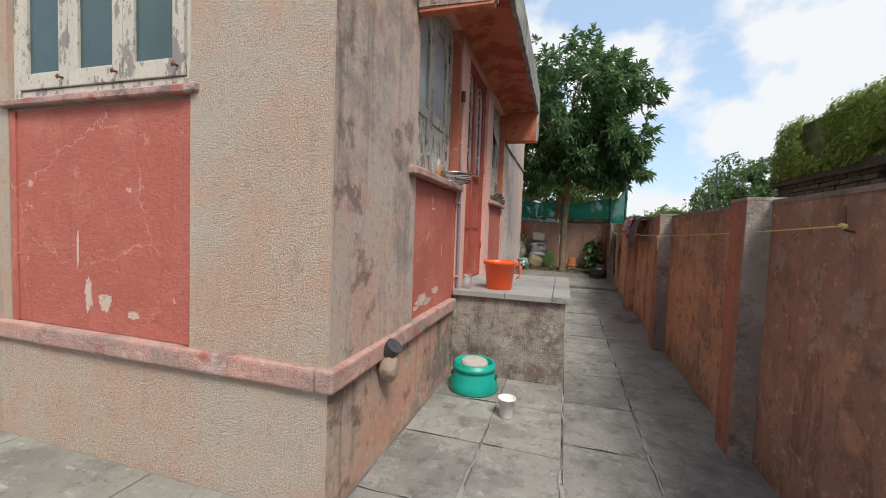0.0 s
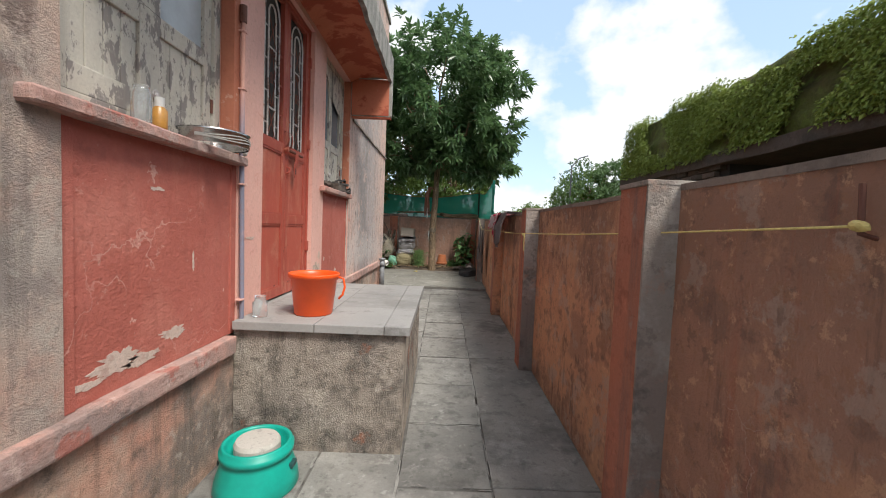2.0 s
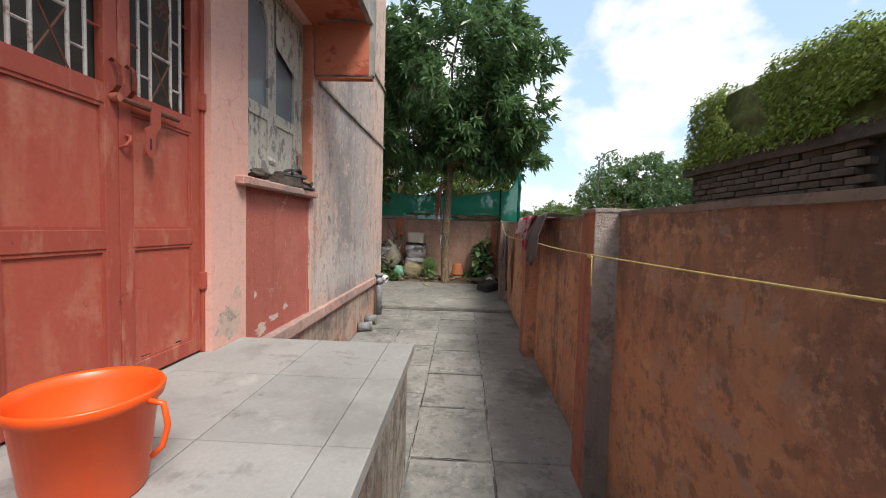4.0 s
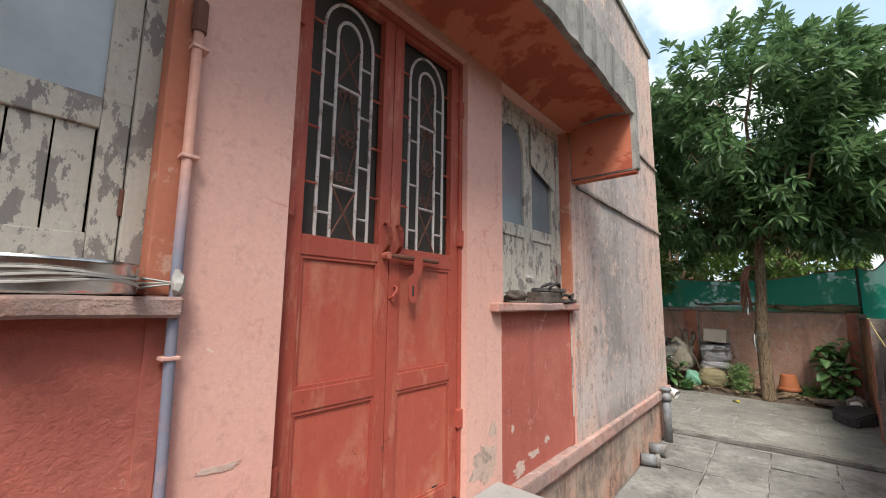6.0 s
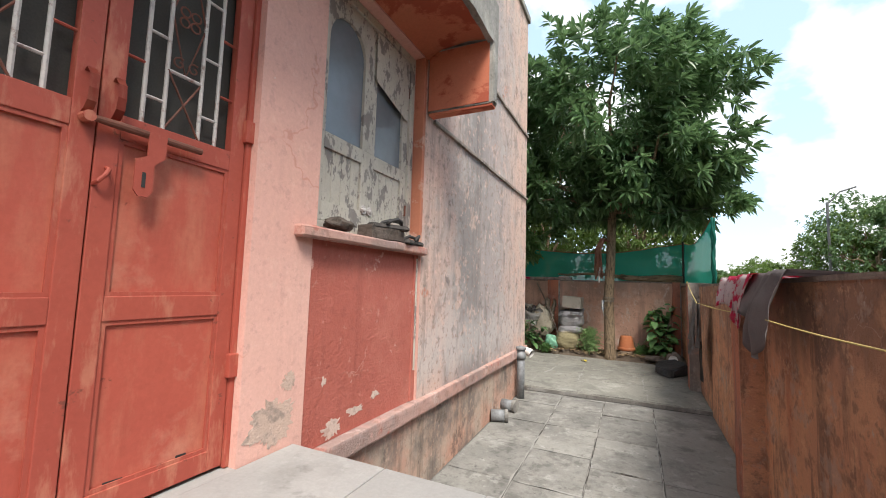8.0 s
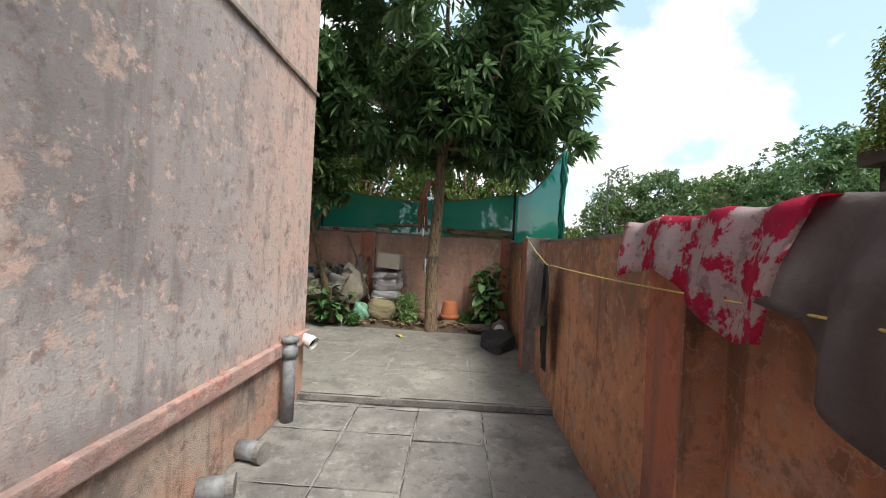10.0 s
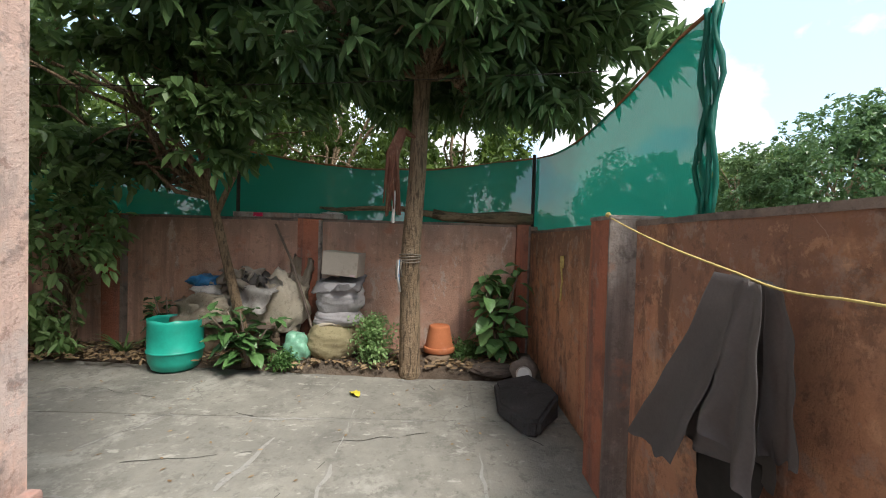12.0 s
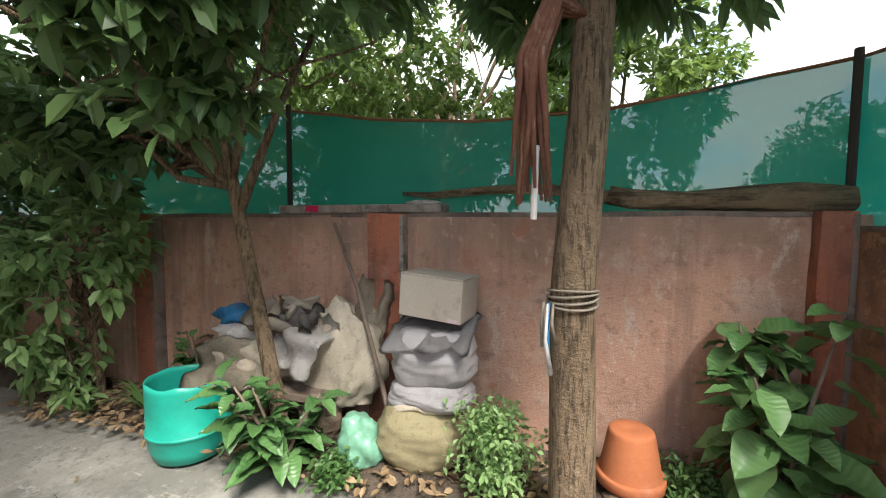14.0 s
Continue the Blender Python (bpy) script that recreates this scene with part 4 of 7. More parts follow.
for (x0, x1) in ((HX + 0.004, -0.09), (-0.09, 0.30), (0.30, 0.445)):
    for (y0, y1) in ((3.925, 4.45), (4.45, 4.98), (4.98, 5.51)):
        dz = rng0.uniform(-0.002, 0.002)
        part("tile", boxes((x0 + 0.002, y0 + 0.002, 0.696, x1 - 0.002, y1 - 0.002, PT + dz), bevel=0.004), M_TILE, platform)


# ---- ground ----
def slab_mesh(x0, x1, y0, y1):
    bm = bmesh.new()
    z0, z1 = ground_z(y0 + 1e-4), ground_z(y1 - 1e-4)
    tops = [bm.verts.new(p) for p in ((x0 + 0.008, y0 + 0.008, z0), (x1 - 0.008, y0 + 0.008, z0), (x1 - 0.008, y1 - 0.008, z1), (x0 + 0.008, y1 - 0.008, z1))]
    lows = [bm.verts.new(p) for p in ((x0 + 0.004, y0 + 0.004, z0 - 0.012), (x1 - 0.004, y0 + 0.004, z0 - 0.012), (x1 - 0.004, y1 - 0.004, z1 - 0.012), (x0 + 0.004, y1 - 0.004, z1 - 0.012))]
    deep = [bm.verts.new((v.co.x, v.co.y, v.co.z - 0.05)) for v in lows]
    bm.faces.new(tops)
    for ring_a, ring_b in ((lows, tops), (deep, lows)):
        for k in range(4):
            bm.faces.new((ring_a[k], ring_a[(k + 1) % 4], ring_b[(k + 1) % 4], ring_b[k]))
    return bm


bm = bmesh.new()
gy = [-6.0, 4.0, 9.318, 9.325, 11.5, 12.6]
rows_ = [[bm.verts.new((x, y, ground_z(y) - (0.006 if y < 11 else 0.03))) for x in (-9.0, 1.6)] for y in gy]
for a, b in zip(rows_, rows_[1:]):
    bm.faces.new((a[0], a[1], b[1], b[0]))
floor = structure("ground", bm, M_GROUT, "dark gritty ground between the paving slabs", "ground")
bm = bmesh.new()
rr = [bm.verts.new(p) for p in ((-900, -900, -0.4), (900, -900, -0.4), (900, 900, -0.4), (-900, 900, -0.4))]
bm.faces.new(rr)
structure("ground_far", bm, M_EARTH, "distant overgrown ground", "ground")
rngs = random.Random(7)
pave = structure("pavement", boxes((-0.56, -2.0, -0.08, 1.5, 9.3, -0.06)), M_GROUT, "grey stone slab paving with worn joints", "pavement")
for x0, x1, pitch, off in ((-0.545, -0.045, 0.60, 0.06), (-0.045, 0.42, 0.60, 0.06), (0.42, 0.905, 0.64, 0.55)):
    y = -2.0 + off
    while y < 9.3:
        y1 = min(y + pitch, 9.31)
        if not (x1 < 0.43 and y > 3.8 and y1 < 5.6) and y1 - y > 0.1:
            part("slab", slab_mesh(x0, x1, y, y1), M_SLAB, pave).location.z = rngs.uniform(-0.003, 0.003)
        y += pitch
y = -2.0
while y < 9.3:
    y1 = min(y + 1.9, 9.31)
    part("strip", slab_mesh(0.905, 1.47, y, y1), M_STRIP, pave, "dark-mottled concrete strip along the wall")
    y += 1.9


def ribbon(parent, name, mat, a, b, width, seed, lift=0.004, gaps=0.0, wander=0.012):
    """A thin uneven line lying on the ground from a to b; gaps breaks it up."""
    length = math.hypot(b[0] - a[0], b[1] - a[1])
    n = max(4, int(length / 0.035))
    dx, dy = (b[0] - a[0]) / length, (b[1] - a[1]) / length
    bm, prev = bmesh.new(), None
    for k in range(n + 1):
        u = k / n
        c = length * u
        off = wander * (noise.noise(Vector((c * 2.2, seed, 0))) + 0.6 * noise.noise(Vector((c * 9, seed, 3))))
        w0 = width * max(0.0, 0.55 + 0.9 * noise.noise(Vector((c * 6, seed, 7))) - gaps * (0.5 + noise.noise(Vector((c * 1.7, seed, 11)))))
        w1 = width * max(0.0, 0.55 + 0.9 * noise.noise(Vector((c * 6, seed + 20, 7))) - gaps * (0.5 + noise.noise(Vector((c * 1.7, seed, 11)))))
        x, y = a[0] + dx * c - dy * off, a[1] + dy * c + dx * off
        if w0 + w1 < 0.003:
            prev = None
            continue
        cur = []
        for q in (-w0, w1):
            px, py = x - dy * q, y + dx * q
            cur.append(bm.verts.new((px, py, ground_z(py) + lift)))
        if prev:
            bm.faces.new((prev[0], prev[1], cur[1], cur[0]))
        prev = cur
    bm.normal_update()
    for f in bm.faces:
        if f.normal.z < 0:
            f.normal_flip()
    part(name, bm, mat, parent)


for k, (xa, ga) in enumerate(((-0.045, 0.6), (0.42, 0.8), (0.905, 0.6))):
    for y0, y1 in ((-1.9, 3.9), (5.55, 9.28)) if xa < 0.43 else ((-1.9, 9.28),):
        ribbon(pave, "mortar_line", M_MORTAR, (xa, y0), (xa, y1), 0.022, 3.0 + k, 0.004, ga, 0.008)
        ribbon(pave, "crack", M_CRACK, (xa + 0.004, y0), (xa + 0.004, y1), 0.005, 13.0 + k, 0.007, 0.5, 0.006)
for k in range(9):
    y = -2.0 + 0.06 + 0.60 * (k + 6)
    if y < 3.9:
        ribbon(pave, "mortar_line", M_MORTAR, (-0.54, y), (0.42, y), 0.016, 30.0 + k, 0.004, 0.9, 0.008)
for k in range(6):
    y = -1.94 + 0.60 * (k + 13)
    if y < 9.25:
        ribbon(pave, "mortar_line", M_MORTAR, (-0.54, y), (0.42, y), 0.016, 50.0 + k, 0.004, 0.8, 0.008)
for k in range(14):
    y = -1.45 + 0.64 * (k + 3)
    if y < 9.25:
        ribbon(pave, "mortar_line", M_MORTAR, (0.42, y), (0.905, y), 0.014, 70.0 + k, 0.004, 0.9, 0.008)
        ribbon(pave, "crack", M_CRACK, (0.42, y + 0.004), (0.905, y + 0.004), 0.005, 90.0 + k, 0.007, 0.4, 0.006)
ribbon(pave, "crack", M_CRACK, (-0.54, 9.30), (1.46, 9.30), 0.016, 7.7, 0.006, 0.1)
ribbon(pave, "mortar_line", M_MORTAR, (-0.54, 9.24), (1.46, 9.25), 0.04, 8.8, 0.005, 0.9)
yard = structure("yard", boxes((-0.56, 9.34, -0.08, 1.5, 11.6, -0.06)), M_GROUT, "sunlit cracked concrete yard", "pavement")
for x0, x1 in ((-7.2, -5.4), (-5.4, -3.6), (-3.6, -1.9), (-1.9, -0.55), (-0.55, 0.06), (0.06, 0.85), (0.85, 1.47)):
    for y0, y1 in ((9.325, 10.08), (10.08, 10.9), (10.9, 11.62)):
        yy1 = y1 + (0.0 if y1 < 11.5 else 0.12 * max(0.0, (0.3 - x0)) / 1.0)
        part("slab", slab_mesh(x0 - 0.008, x1 + 0.006, y0, min(yy1, 12.0)), M_YARD, yard)
for k, (pa, pb, w, g, mt) in enumerate((((0.06, 9.36), (0.02, 11.55), 0.018, 0.5, M_MORTAR), ((0.85, 9.36), (0.80, 11.5), 0.016, 0.6, M_MORTAR), ((-0.55, 9.5), (-0.2, 11.5), 0.03, 0.6, M_MORTAR),
                                         ((-1.9, 9.4), (-0.9, 11.4), 0.02, 0.7, M_MORTAR), ((-2.5, 10.08), (1.45, 10.12), 0.014, 0.5, M_MORTAR), ((-2.5, 10.9), (1.45, 10.86), 0.022, 0.5, M_MORTAR),
                                         ((-1.2, 10.3), (0.6, 10.75), 0.006, 0.3, M_CRACK), ((0.5, 11.5), (1.2, 10.6), 0.005, 0.2, M_CRACK), ((-0.4, 9.6), (0.1, 10.6), 0.005, 0.3, M_CRACK), ((-2.0, 11.3), (-0.6, 10.9), 0.006, 0.3, M_CRACK))):
    ribbon(yard, "mortar_line" if mt is M_MORTAR else "crack", mt, pa, pb, w, 120.0 + k, 0.003, g + 0.35, 0.035)
ribbon(yard, "crack", M_CRACK, (-0.54, 9.345), (1.46, 9.345), 0.010, 5.7, 0.004, 0.3)
apron = structure("apron", boxes((-7.5, -6.0, -0.08, -0.56, 1.9, -0.06)), M_GROUT, "pale concrete apron before the house", "pavement")
for i in range(1, 7):
    for j in range(4):
        part("slab", slab_mesh(-0.548 - i, -0.548 - i + 1.0, 2.0 - 2.0 * (j + 1), 2.0 - 2.0 * j), M_YARD, apron)
for x0 in (-0.55, 0.45, 1.45):
    for j in range(2):
        part("slab", slab_mesh(x0, min(x0 + 1.0, 1.47) if x0 < 1.4 else 1.6, -2.0 - 2.0 * (j + 1), -2.0 - 2.0 * j), M_YARD, apron)
bm = bmesh.new()
nx, ny = 90, 10
vs = [[bm.verts.new((-7.2 + 8.7 * i / nx, 11.60 + 0.12 * max(0.0, 0.3 - (-7.2 + 8.7 * i / nx)) * 0.8 * (1 - j / ny) + 0.62 * j / ny,
                     0.215 + 0.10 * min(1.0, j / 2.5) + 0.025 * noise.noise(Vector((i * 0.5, j * 0.9, 0))))) for i in range(nx + 1)] for j in range(ny + 1)]
for j in range(ny):
    for i in range(nx):
        bm.faces.new((vs[j][i], vs[j][i + 1], vs[j + 1][i + 1], vs[j + 1][i]))
structure("soil_bed", bm, M_SOIL, "strip of bare soil and litter along the wall", "soil", smooth=True)

# ---- compound walls ----
WX, WTOP = 1.465, 1.49


def long_wall(name, x0, y0, x1, y1, top, label, mat):
    bm = boxes((x0, y0, -0.3, x1, y1, top))
    bmesh.ops.subdivide_edges(bm, edges=[e for e in bm.edges if e.calc_length() > 1.0], cuts=40, use_grid_fill=True)
    for v in bm.verts:
        k = noise.noise(v.co * 1.3)
        v.co.x += 0.008 * k
        v.co.y += 0.006 * k
        if v.co.z > top - 0.05:
            v.co.z += 0.008 * noise.noise(v.co * 2.5)
    return structure(name, bm, mat, label, "wall")


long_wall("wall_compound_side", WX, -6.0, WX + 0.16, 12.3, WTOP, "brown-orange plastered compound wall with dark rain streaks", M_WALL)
long_wall("wall_compound_rear", -7.3, 12.26, 1.62, 12.42, 1.55, "brown plastered rear compound wall", M_REAR)
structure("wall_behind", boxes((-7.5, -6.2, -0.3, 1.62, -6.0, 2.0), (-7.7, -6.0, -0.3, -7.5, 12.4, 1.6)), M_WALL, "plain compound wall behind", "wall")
bm = boxes((WX - 0.004, -6.0, WTOP - 0.012, WX + 0.165, 12.26, WTOP + 0.012))
bmesh.ops.subdivide_edges(bm, edges=[e for e in bm.edges if e.calc_length() > 1], cuts=60)
structure("trim_coping_side", roughen(bm, 0.006, 4), M_COPING, "dark weathered cement coping", "trim")
bm = boxes((-7.3, 12.255, 1.54, 1.46, 12.425, 1.565))
bmesh.ops.subdivide_edges(bm, edges=[e for e in bm.edges if e.calc_length() > 1], cuts=60)
structure("trim_coping_rear", roughen(bm, 0.006, 4), M_COPING, "dark weathered cement coping", "trim")


def pilaster(y0, y1, top, face=None):
    p = thing("pilaster", "cement pilaster with red painted side on wall", "pilaster", "wall pilasters")
    bm = boxes((1.348, y0 + 0.012, -0.2, WX + 0.002, y1, top))
    bmesh.ops.subdivide_edges(bm, edges=[e for e in bm.edges if e.calc_length() > 0.6], cuts=12)
    part("shaft", roughen(bm, 0.005, 5, y0), M_PILRED, p)
    bm = boxes((1.345, y0, -0.2, WX + 0.012, y0 + 0.012, top + 0.006))
    bmesh.ops.subdivide_edges(bm, edges=[e for e in bm.edges if e.calc_length() > 0.6], cuts=12)
    part("cement_face", roughen(bm, 0.004, 5, y0), face or M_CEMENT, p, "stained brown plaster face" if face else "bare grey cement face")
    part("cap", boxes((1.34, y0 - 0.003, top, WX + 0.15, y1, top + 0.02), bevel=0.004), M_CEMENT, p)


for y0, y1, top in ((3.20, 3.43, 1.495), (5.33, 5.56, 1.495), (7.42, 7.65, 1.495), (10.12, 10.36, 1.505), (1.07, 1.30, 1.49), (-1.1, -0.87, 1.49)):
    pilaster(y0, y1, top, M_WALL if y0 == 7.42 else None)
for x0, x1 in ((-0.79, -0.57), (-2.66, -2.46), (1.33, 1.46), (-4.8, -4.6)):
    p = thing("pilaster", "red-brown rear wall pilaster with flaking plaster", "pilaster", "rear pilasters")
    bm = boxes((x0, 12.19, 0.1, x1, 12.262, 1.56))
    bmesh.ops.subdivide_edges(bm, edges=[e for e in bm.edges if e.calc_length() > 0.6], cuts=10)
    part("shaft", roughen(bm, 0.006, 6, x0), M_PILRED, p)
    part("cement_edge", boxes((x1 - 0.02, 12.186, 0.2, x1 + 0.003, 12.258, 1.55), bevel=0.003), M_CEMENT, p)

# ---- shade net above the rear wall ----
mnet, nt, bsdf = shader("green_shade_net")
gcol = blend(nt, noise_tex(nt, coords(nt), 1.5, 3, 0.5), (0.006, 0.135, 0.10), (0.010, 0.185, 0.14))
weave = noise_tex(nt, coords(nt, (1, 1, 0.15)), 220, 2, 0.5)
nt.links.new(gcol, bsdf.inputs["Base Color"])
bsdf.inputs["Roughness"].default_value = 0.6
bump(nt, bsdf, weave, 0.3, 0.002)
tr = nt.nodes.new("ShaderNodeBsdfTranslucent")
tr.inputs["Color"].default_value = (0.014, 0.33, 0.245, 1)
tp = nt.nodes.new("ShaderNodeBsdfTransparent")
mx1, mx2 = nt.nodes.new("ShaderNodeMixShader"), nt.nodes.new("ShaderNodeMixShader")
mx1.inputs["Fac"].default_value, mx2.inputs["Fac"].default_value = 0.32, 0.08
nt.links.new(bsdf.outputs["BSDF"], mx1.inputs[1])
nt.links.new(tr.outputs["BSDF"], mx1.inputs[2])
nt.links.new(mx1.outputs["Shader"], mx2.inputs[1])
nt.links.new(tp.outputs["BSDF"], mx2.inputs[2])
nt.links.new(mx2.outputs["Shader"], nt.nodes["Material Output"].inputs["Surface"])
M_NET = mnet
M_NETPOST = plain("net_post_dark", (0.05, 0.04, 0.035), 0.8)
M_ROPEEDGE = plain("net_edge_cord", (0.30, 0.13, 0.06), 0.8)
net = thing("shade_net", "green agricultural shade net stretched above the wall", "net")


def net_top(x):
    u = (1.52 - x) / 3.0
    return 2.25 - 0.16 * math.sin(math.pi * (u % 1.0)) * (1 if u < 1 else 0.6) + 0.01 * noise.noise(Vector((x * 3, 0, 0)))


bm = bmesh.new()
cols = []
for i in range(110):
    x = 1.575 - 8.6 * i / 109
    cols.append([bm.verts.new((x, 12.40 + 0.03 * noise.noise(Vector((x * 1.5, j * 0.4, 0))), 1.56 + (net_top(x) - 1.56) * j / 8)) for j in range(9)])
for a, b in zip(cols, cols[1:]):
    for j in range(8):
        bm.faces.new((a[j], a[j + 1], b[j + 1], b[j]))
part("rear_sheet", bm, M_NET, net, smooth=True)
bm = bmesh.new()
cols = []
for i in range(50):
    u = i / 49
    y = 12.40 - 2.60 * u
    top = 2.25 - 0.12 * math.sin(math.pi * min(1, u * 1.1)) + 0.05 * u * u
    cols.append([bm.verts.new((1.545 + 0.04 * u + 0.03 * noise.noise(Vector((y * 1.5, j * 0.4, 2))), y, 1.50 + (top - 1.50) * j / 8)) for j in range(9)])
for a, b in zip(cols, cols[1:]):
    for j in range(8):
        bm.faces.new((a[j], a[j + 1], b[j + 1], b[j]))
part("side_sheet", bm, M_NET, net, smooth=True)
bm = bmesh.new()
for k in range(5):
    tube(bm, [(1.585 + 0.015 * math.sin(k * 2 + j), 9.80 + 0.02 * k + 0.012 * math.sin(j * 1.3 + k), 1.5 + 0.8 * j / 12) for j in range(13)], [0.007 + 0.006 * abs(math.sin(j * 0.9 + k)) for j in range(13)], 6)
part("gathered_edge", bm, M_NET, net, smooth=True)
part("edge_cord", tube(bmesh.new(), [(1.52 - 8.6 * i / 80, 12.398, net_top(1.52 - 8.6 * i / 80)) for i in range(81)], 0.010, 5), M_ROPEEDGE, net)
part("edge_cord", tube(bmesh.new(), [(1.55 + 0.04 * u, 12.40 - 2.6 * u, 2.25 - 0.12 * math.sin(math.pi * min(1, u * 1.1)) + 0.05 * u * u) for u in [i / 30 for i in range(31)]], 0.009, 5), M_ROPEEDGE, net)
for x in (1.515, -1.45, -4.3, -6.9):
    part("post", tube(bmesh.new(), [(x, 12.365, 1.5), (x, 12.365, net_top(x) + 0.03)], 0.018, 7), M_NETPOST, net)


# ---- trees ----
def limb_points(rng, a, b, wobble, n=6):
    a, b = np.array(a), np.array(b)
    pts = []
    for i in range(n + 1):
        u = i / n
        p = a + (b - a) * u + rng.normal(0, wobble, 3) * math.sin(math.pi * u)
        p[2] += 0.18 * np.linalg.norm(b - a) * math.sin(math.pi * u) * 0.5
        pts.append(tuple(p))
    return pts


def tree(name, label, trunk, r0, r1, fork, crowns, leaf, mat, seed, clusters, per, limbs=14, simple=False, droop=0.4, inner=0.5, gap=-0.1, spread=1.0, star=False):
    """trunk: points of the stem; crowns: ellipsoids (centre, radii, share) that hold the leaf bunches."""
    rng = np.random.default_rng(seed)
    t = thing(name, label, "tree")
    bm = bmesh.new()
    n = len(trunk)
    # denser stem with small swellings
    pts, rad = [], []
    for i in range(n - 1):
        for k in range(6):
            u = k / 6
            p = Vector(trunk[i]).lerp(Vector(trunk[i + 1]), u)
            s = (i + u) / (n - 1)
            pts.append(p)
            rad.append((r0 + (r1 - r0) * s) * (1 + 0.06 * noise.noise(p * 6)) * (1.25 if s < 0.03 else 1.0))
    pts.append(Vector(trunk[-1]))
    rad.append(r1)
    tube(bm, pts, rad, 14)
    part("trunk", bm, M_BARK, t, smooth=True)
    tips, outs = [], []
    bm = bmesh.new()
    for c, rr, share in crowns:
        q = crown_points(rng, int(clusters * share), c, rr, inner=inner, gap=gap)
        o = q - np.array(c) + np.array([0, 0, -0.2])
        o /= np.linalg.norm(o, axis=1, keepdims=True)
        tips.append(q)
        outs.append(o)
        for j in range(max(3, int(limbs * share))):
            end = np.array(c) + (q[rng.integers(len(q))] - np.array(c)) * 0.85
            lp = limb_points(rng, fork, end, 0.07)
            tube(bm, lp, [r1 * 0.55 * (1 - 0.85 * i / 6) + 0.006 for i in range(7)], 6)
            for m in range(3):
                s = lp[2 + m]
                e2 = np.array(s) + rng.normal(0, 0.5, 3) * np.array(rr) * 0.35
                tube(bm, limb_points(rng, s, e2, 0.04, 4), [r1 * 0.22 * (1 - 0.8 * i / 4) + 0.004 for i in range(5)], 5)
    part("branchwork", bm, M_BARK, t, smooth=True)
    v, f = rosettes(rng, np.concatenate(tips), np.concatenate(outs), per, leaf[0], leaf[1], droop, spread, simple, star)
    part_crown = mesh_from("crown", v, f, mat, t)
    return t


tree("mango_tree", "mango tree with grooved trunk and drooping dark leaves", [(0.355, 11.70, 0.2), (0.345, 11.68, 0.75), (0.335, 11.66, 1.25), (0.375, 11.67, 1.9), (0.40, 11.68, 2.7), (0.40, 11.72, 3.4)], 0.092, 0.062,
     (0.43, 11.69, 2.75), [((0.30, 11.9, 4.45), (2.1, 2.0, 1.85), 0.62), ((1.1, 11.8, 3.5), (1.4, 1.3, 0.85), 0.16), ((-0.5, 11.6, 3.3), (1.3, 1.2, 0.7), 0.14), ((1.55, 11.5, 2.8), (0.75, 0.8, 0.4), 0.05), ((0.55, 12.3, 2.95), (1.1, 0.7, 0.4), 0.05)],
     (0.20, 0.056), M_MANGO, 3, 2450, 13, 26, gap=-0.1, droop=0.22, star=True, inner=0.45)
tree("broadleaf_tree", "slender leaning tree with dark glossy round leaves", [(-1.05, 11.78, 0.25), (-1.12, 11.80, 0.6), (-1.28, 11.84, 1.15), (-1.42, 11.88, 1.62), (-1.55, 11.9, 2.1), (-1.8, 11.9, 2.7)], 0.045, 0.028,
     (-1.45, 11.88, 1.7), [((-2.1, 11.7, 3.1), (1.9, 1.2, 1.2), 0.45), ((-1.6, 11.55, 2.35), (1.05, 0.7, 0.55), 0.27), ((-3.2, 11.6, 2.5), (1.4, 0.8, 1.0), 0.2)],
     (0.115, 0.062), M_DARKLEAF, 5, 1350, 10, 16, droop=0.25, spread=1.2)
tube_bm = tube(bmesh.new(), [(-1.40, 11.87, 1.55), (-1.33, 11.9, 1.75), (-1.2, 11.95, 2.1), (-1.0, 12.0, 2.5)], [0.028, 0.026, 0.02, 0.014], 8)
part("fork_branch", tube_bm, M_BARK, bpy.data.objects["broadleaf_tree"], smooth=True)
for i, (x, y, h, w, s) in enumerate(((-1.6, 16.2, 6.4, 2.6, 11), (-3.4, 18.5, 4.6, 2.2, 12), (-5.5, 16.0, 4.6, 2.8, 13), (0.9, 17.3, 6.2, 1.7, 14))):
    tree("background_tree", "light green leafy tree behind the net", [(x, y, -0.4), (x + 0.1, y, 1.0), (x, y, 2.2)], 0.12, 0.07, (x, y, 2.0),
         [((x, y, h * 0.62), (w, w * 0.8, h * 0.36), 1.0)], (0.15, 0.08), M_LIGHTLEAF, s, 1900, 8, 12, simple=True, droop=0.2, spread=1.3)
far = ((10.8, 32.5, 6.0, 2.2), (11.5, 31.0, 6.8, 3.0), (14.0, 30.0, 6.0, 2.8), (15.5, 27.5, 6.4, 3.0), (12.5, 24.0, 5.4, 2.2), (17.5, 25.5, 7.2, 3.2), (19.5, 22.5, 7.8, 3.2), (7.0, 52.0, 3.6, 2.4), (3.6, 60.0, 4.4, 2.4), (9.8, 44.0, 4.2, 2.4), (13.8, 21.3, 6.4, 2.4))
for i, (x, y, h, w) in enumerate(far):
    tree("distant_tree", "distant green tree beyond the compound wall", [(x, y, -0.4), (x + 0.15, y, h * 0.3), (x, y, h * 0.5)], 0.16, 0.09, (x, y, h * 0.4),
         [((x, y, h * 0.58), (w, w, h * 0.40), 0.75), ((x + 0.5 * w, y, h * 0.78), (w * 0.5, w * 0.5, h * 0.22), 0.25)], (0.20, 0.11), M_MANGO if i == 10 else M_FARLEAF if i % 3 else M_LIGHTLEAF, 30 + i, 1500, 7, 10, simple=True, droop=0.25, spread=1.3)

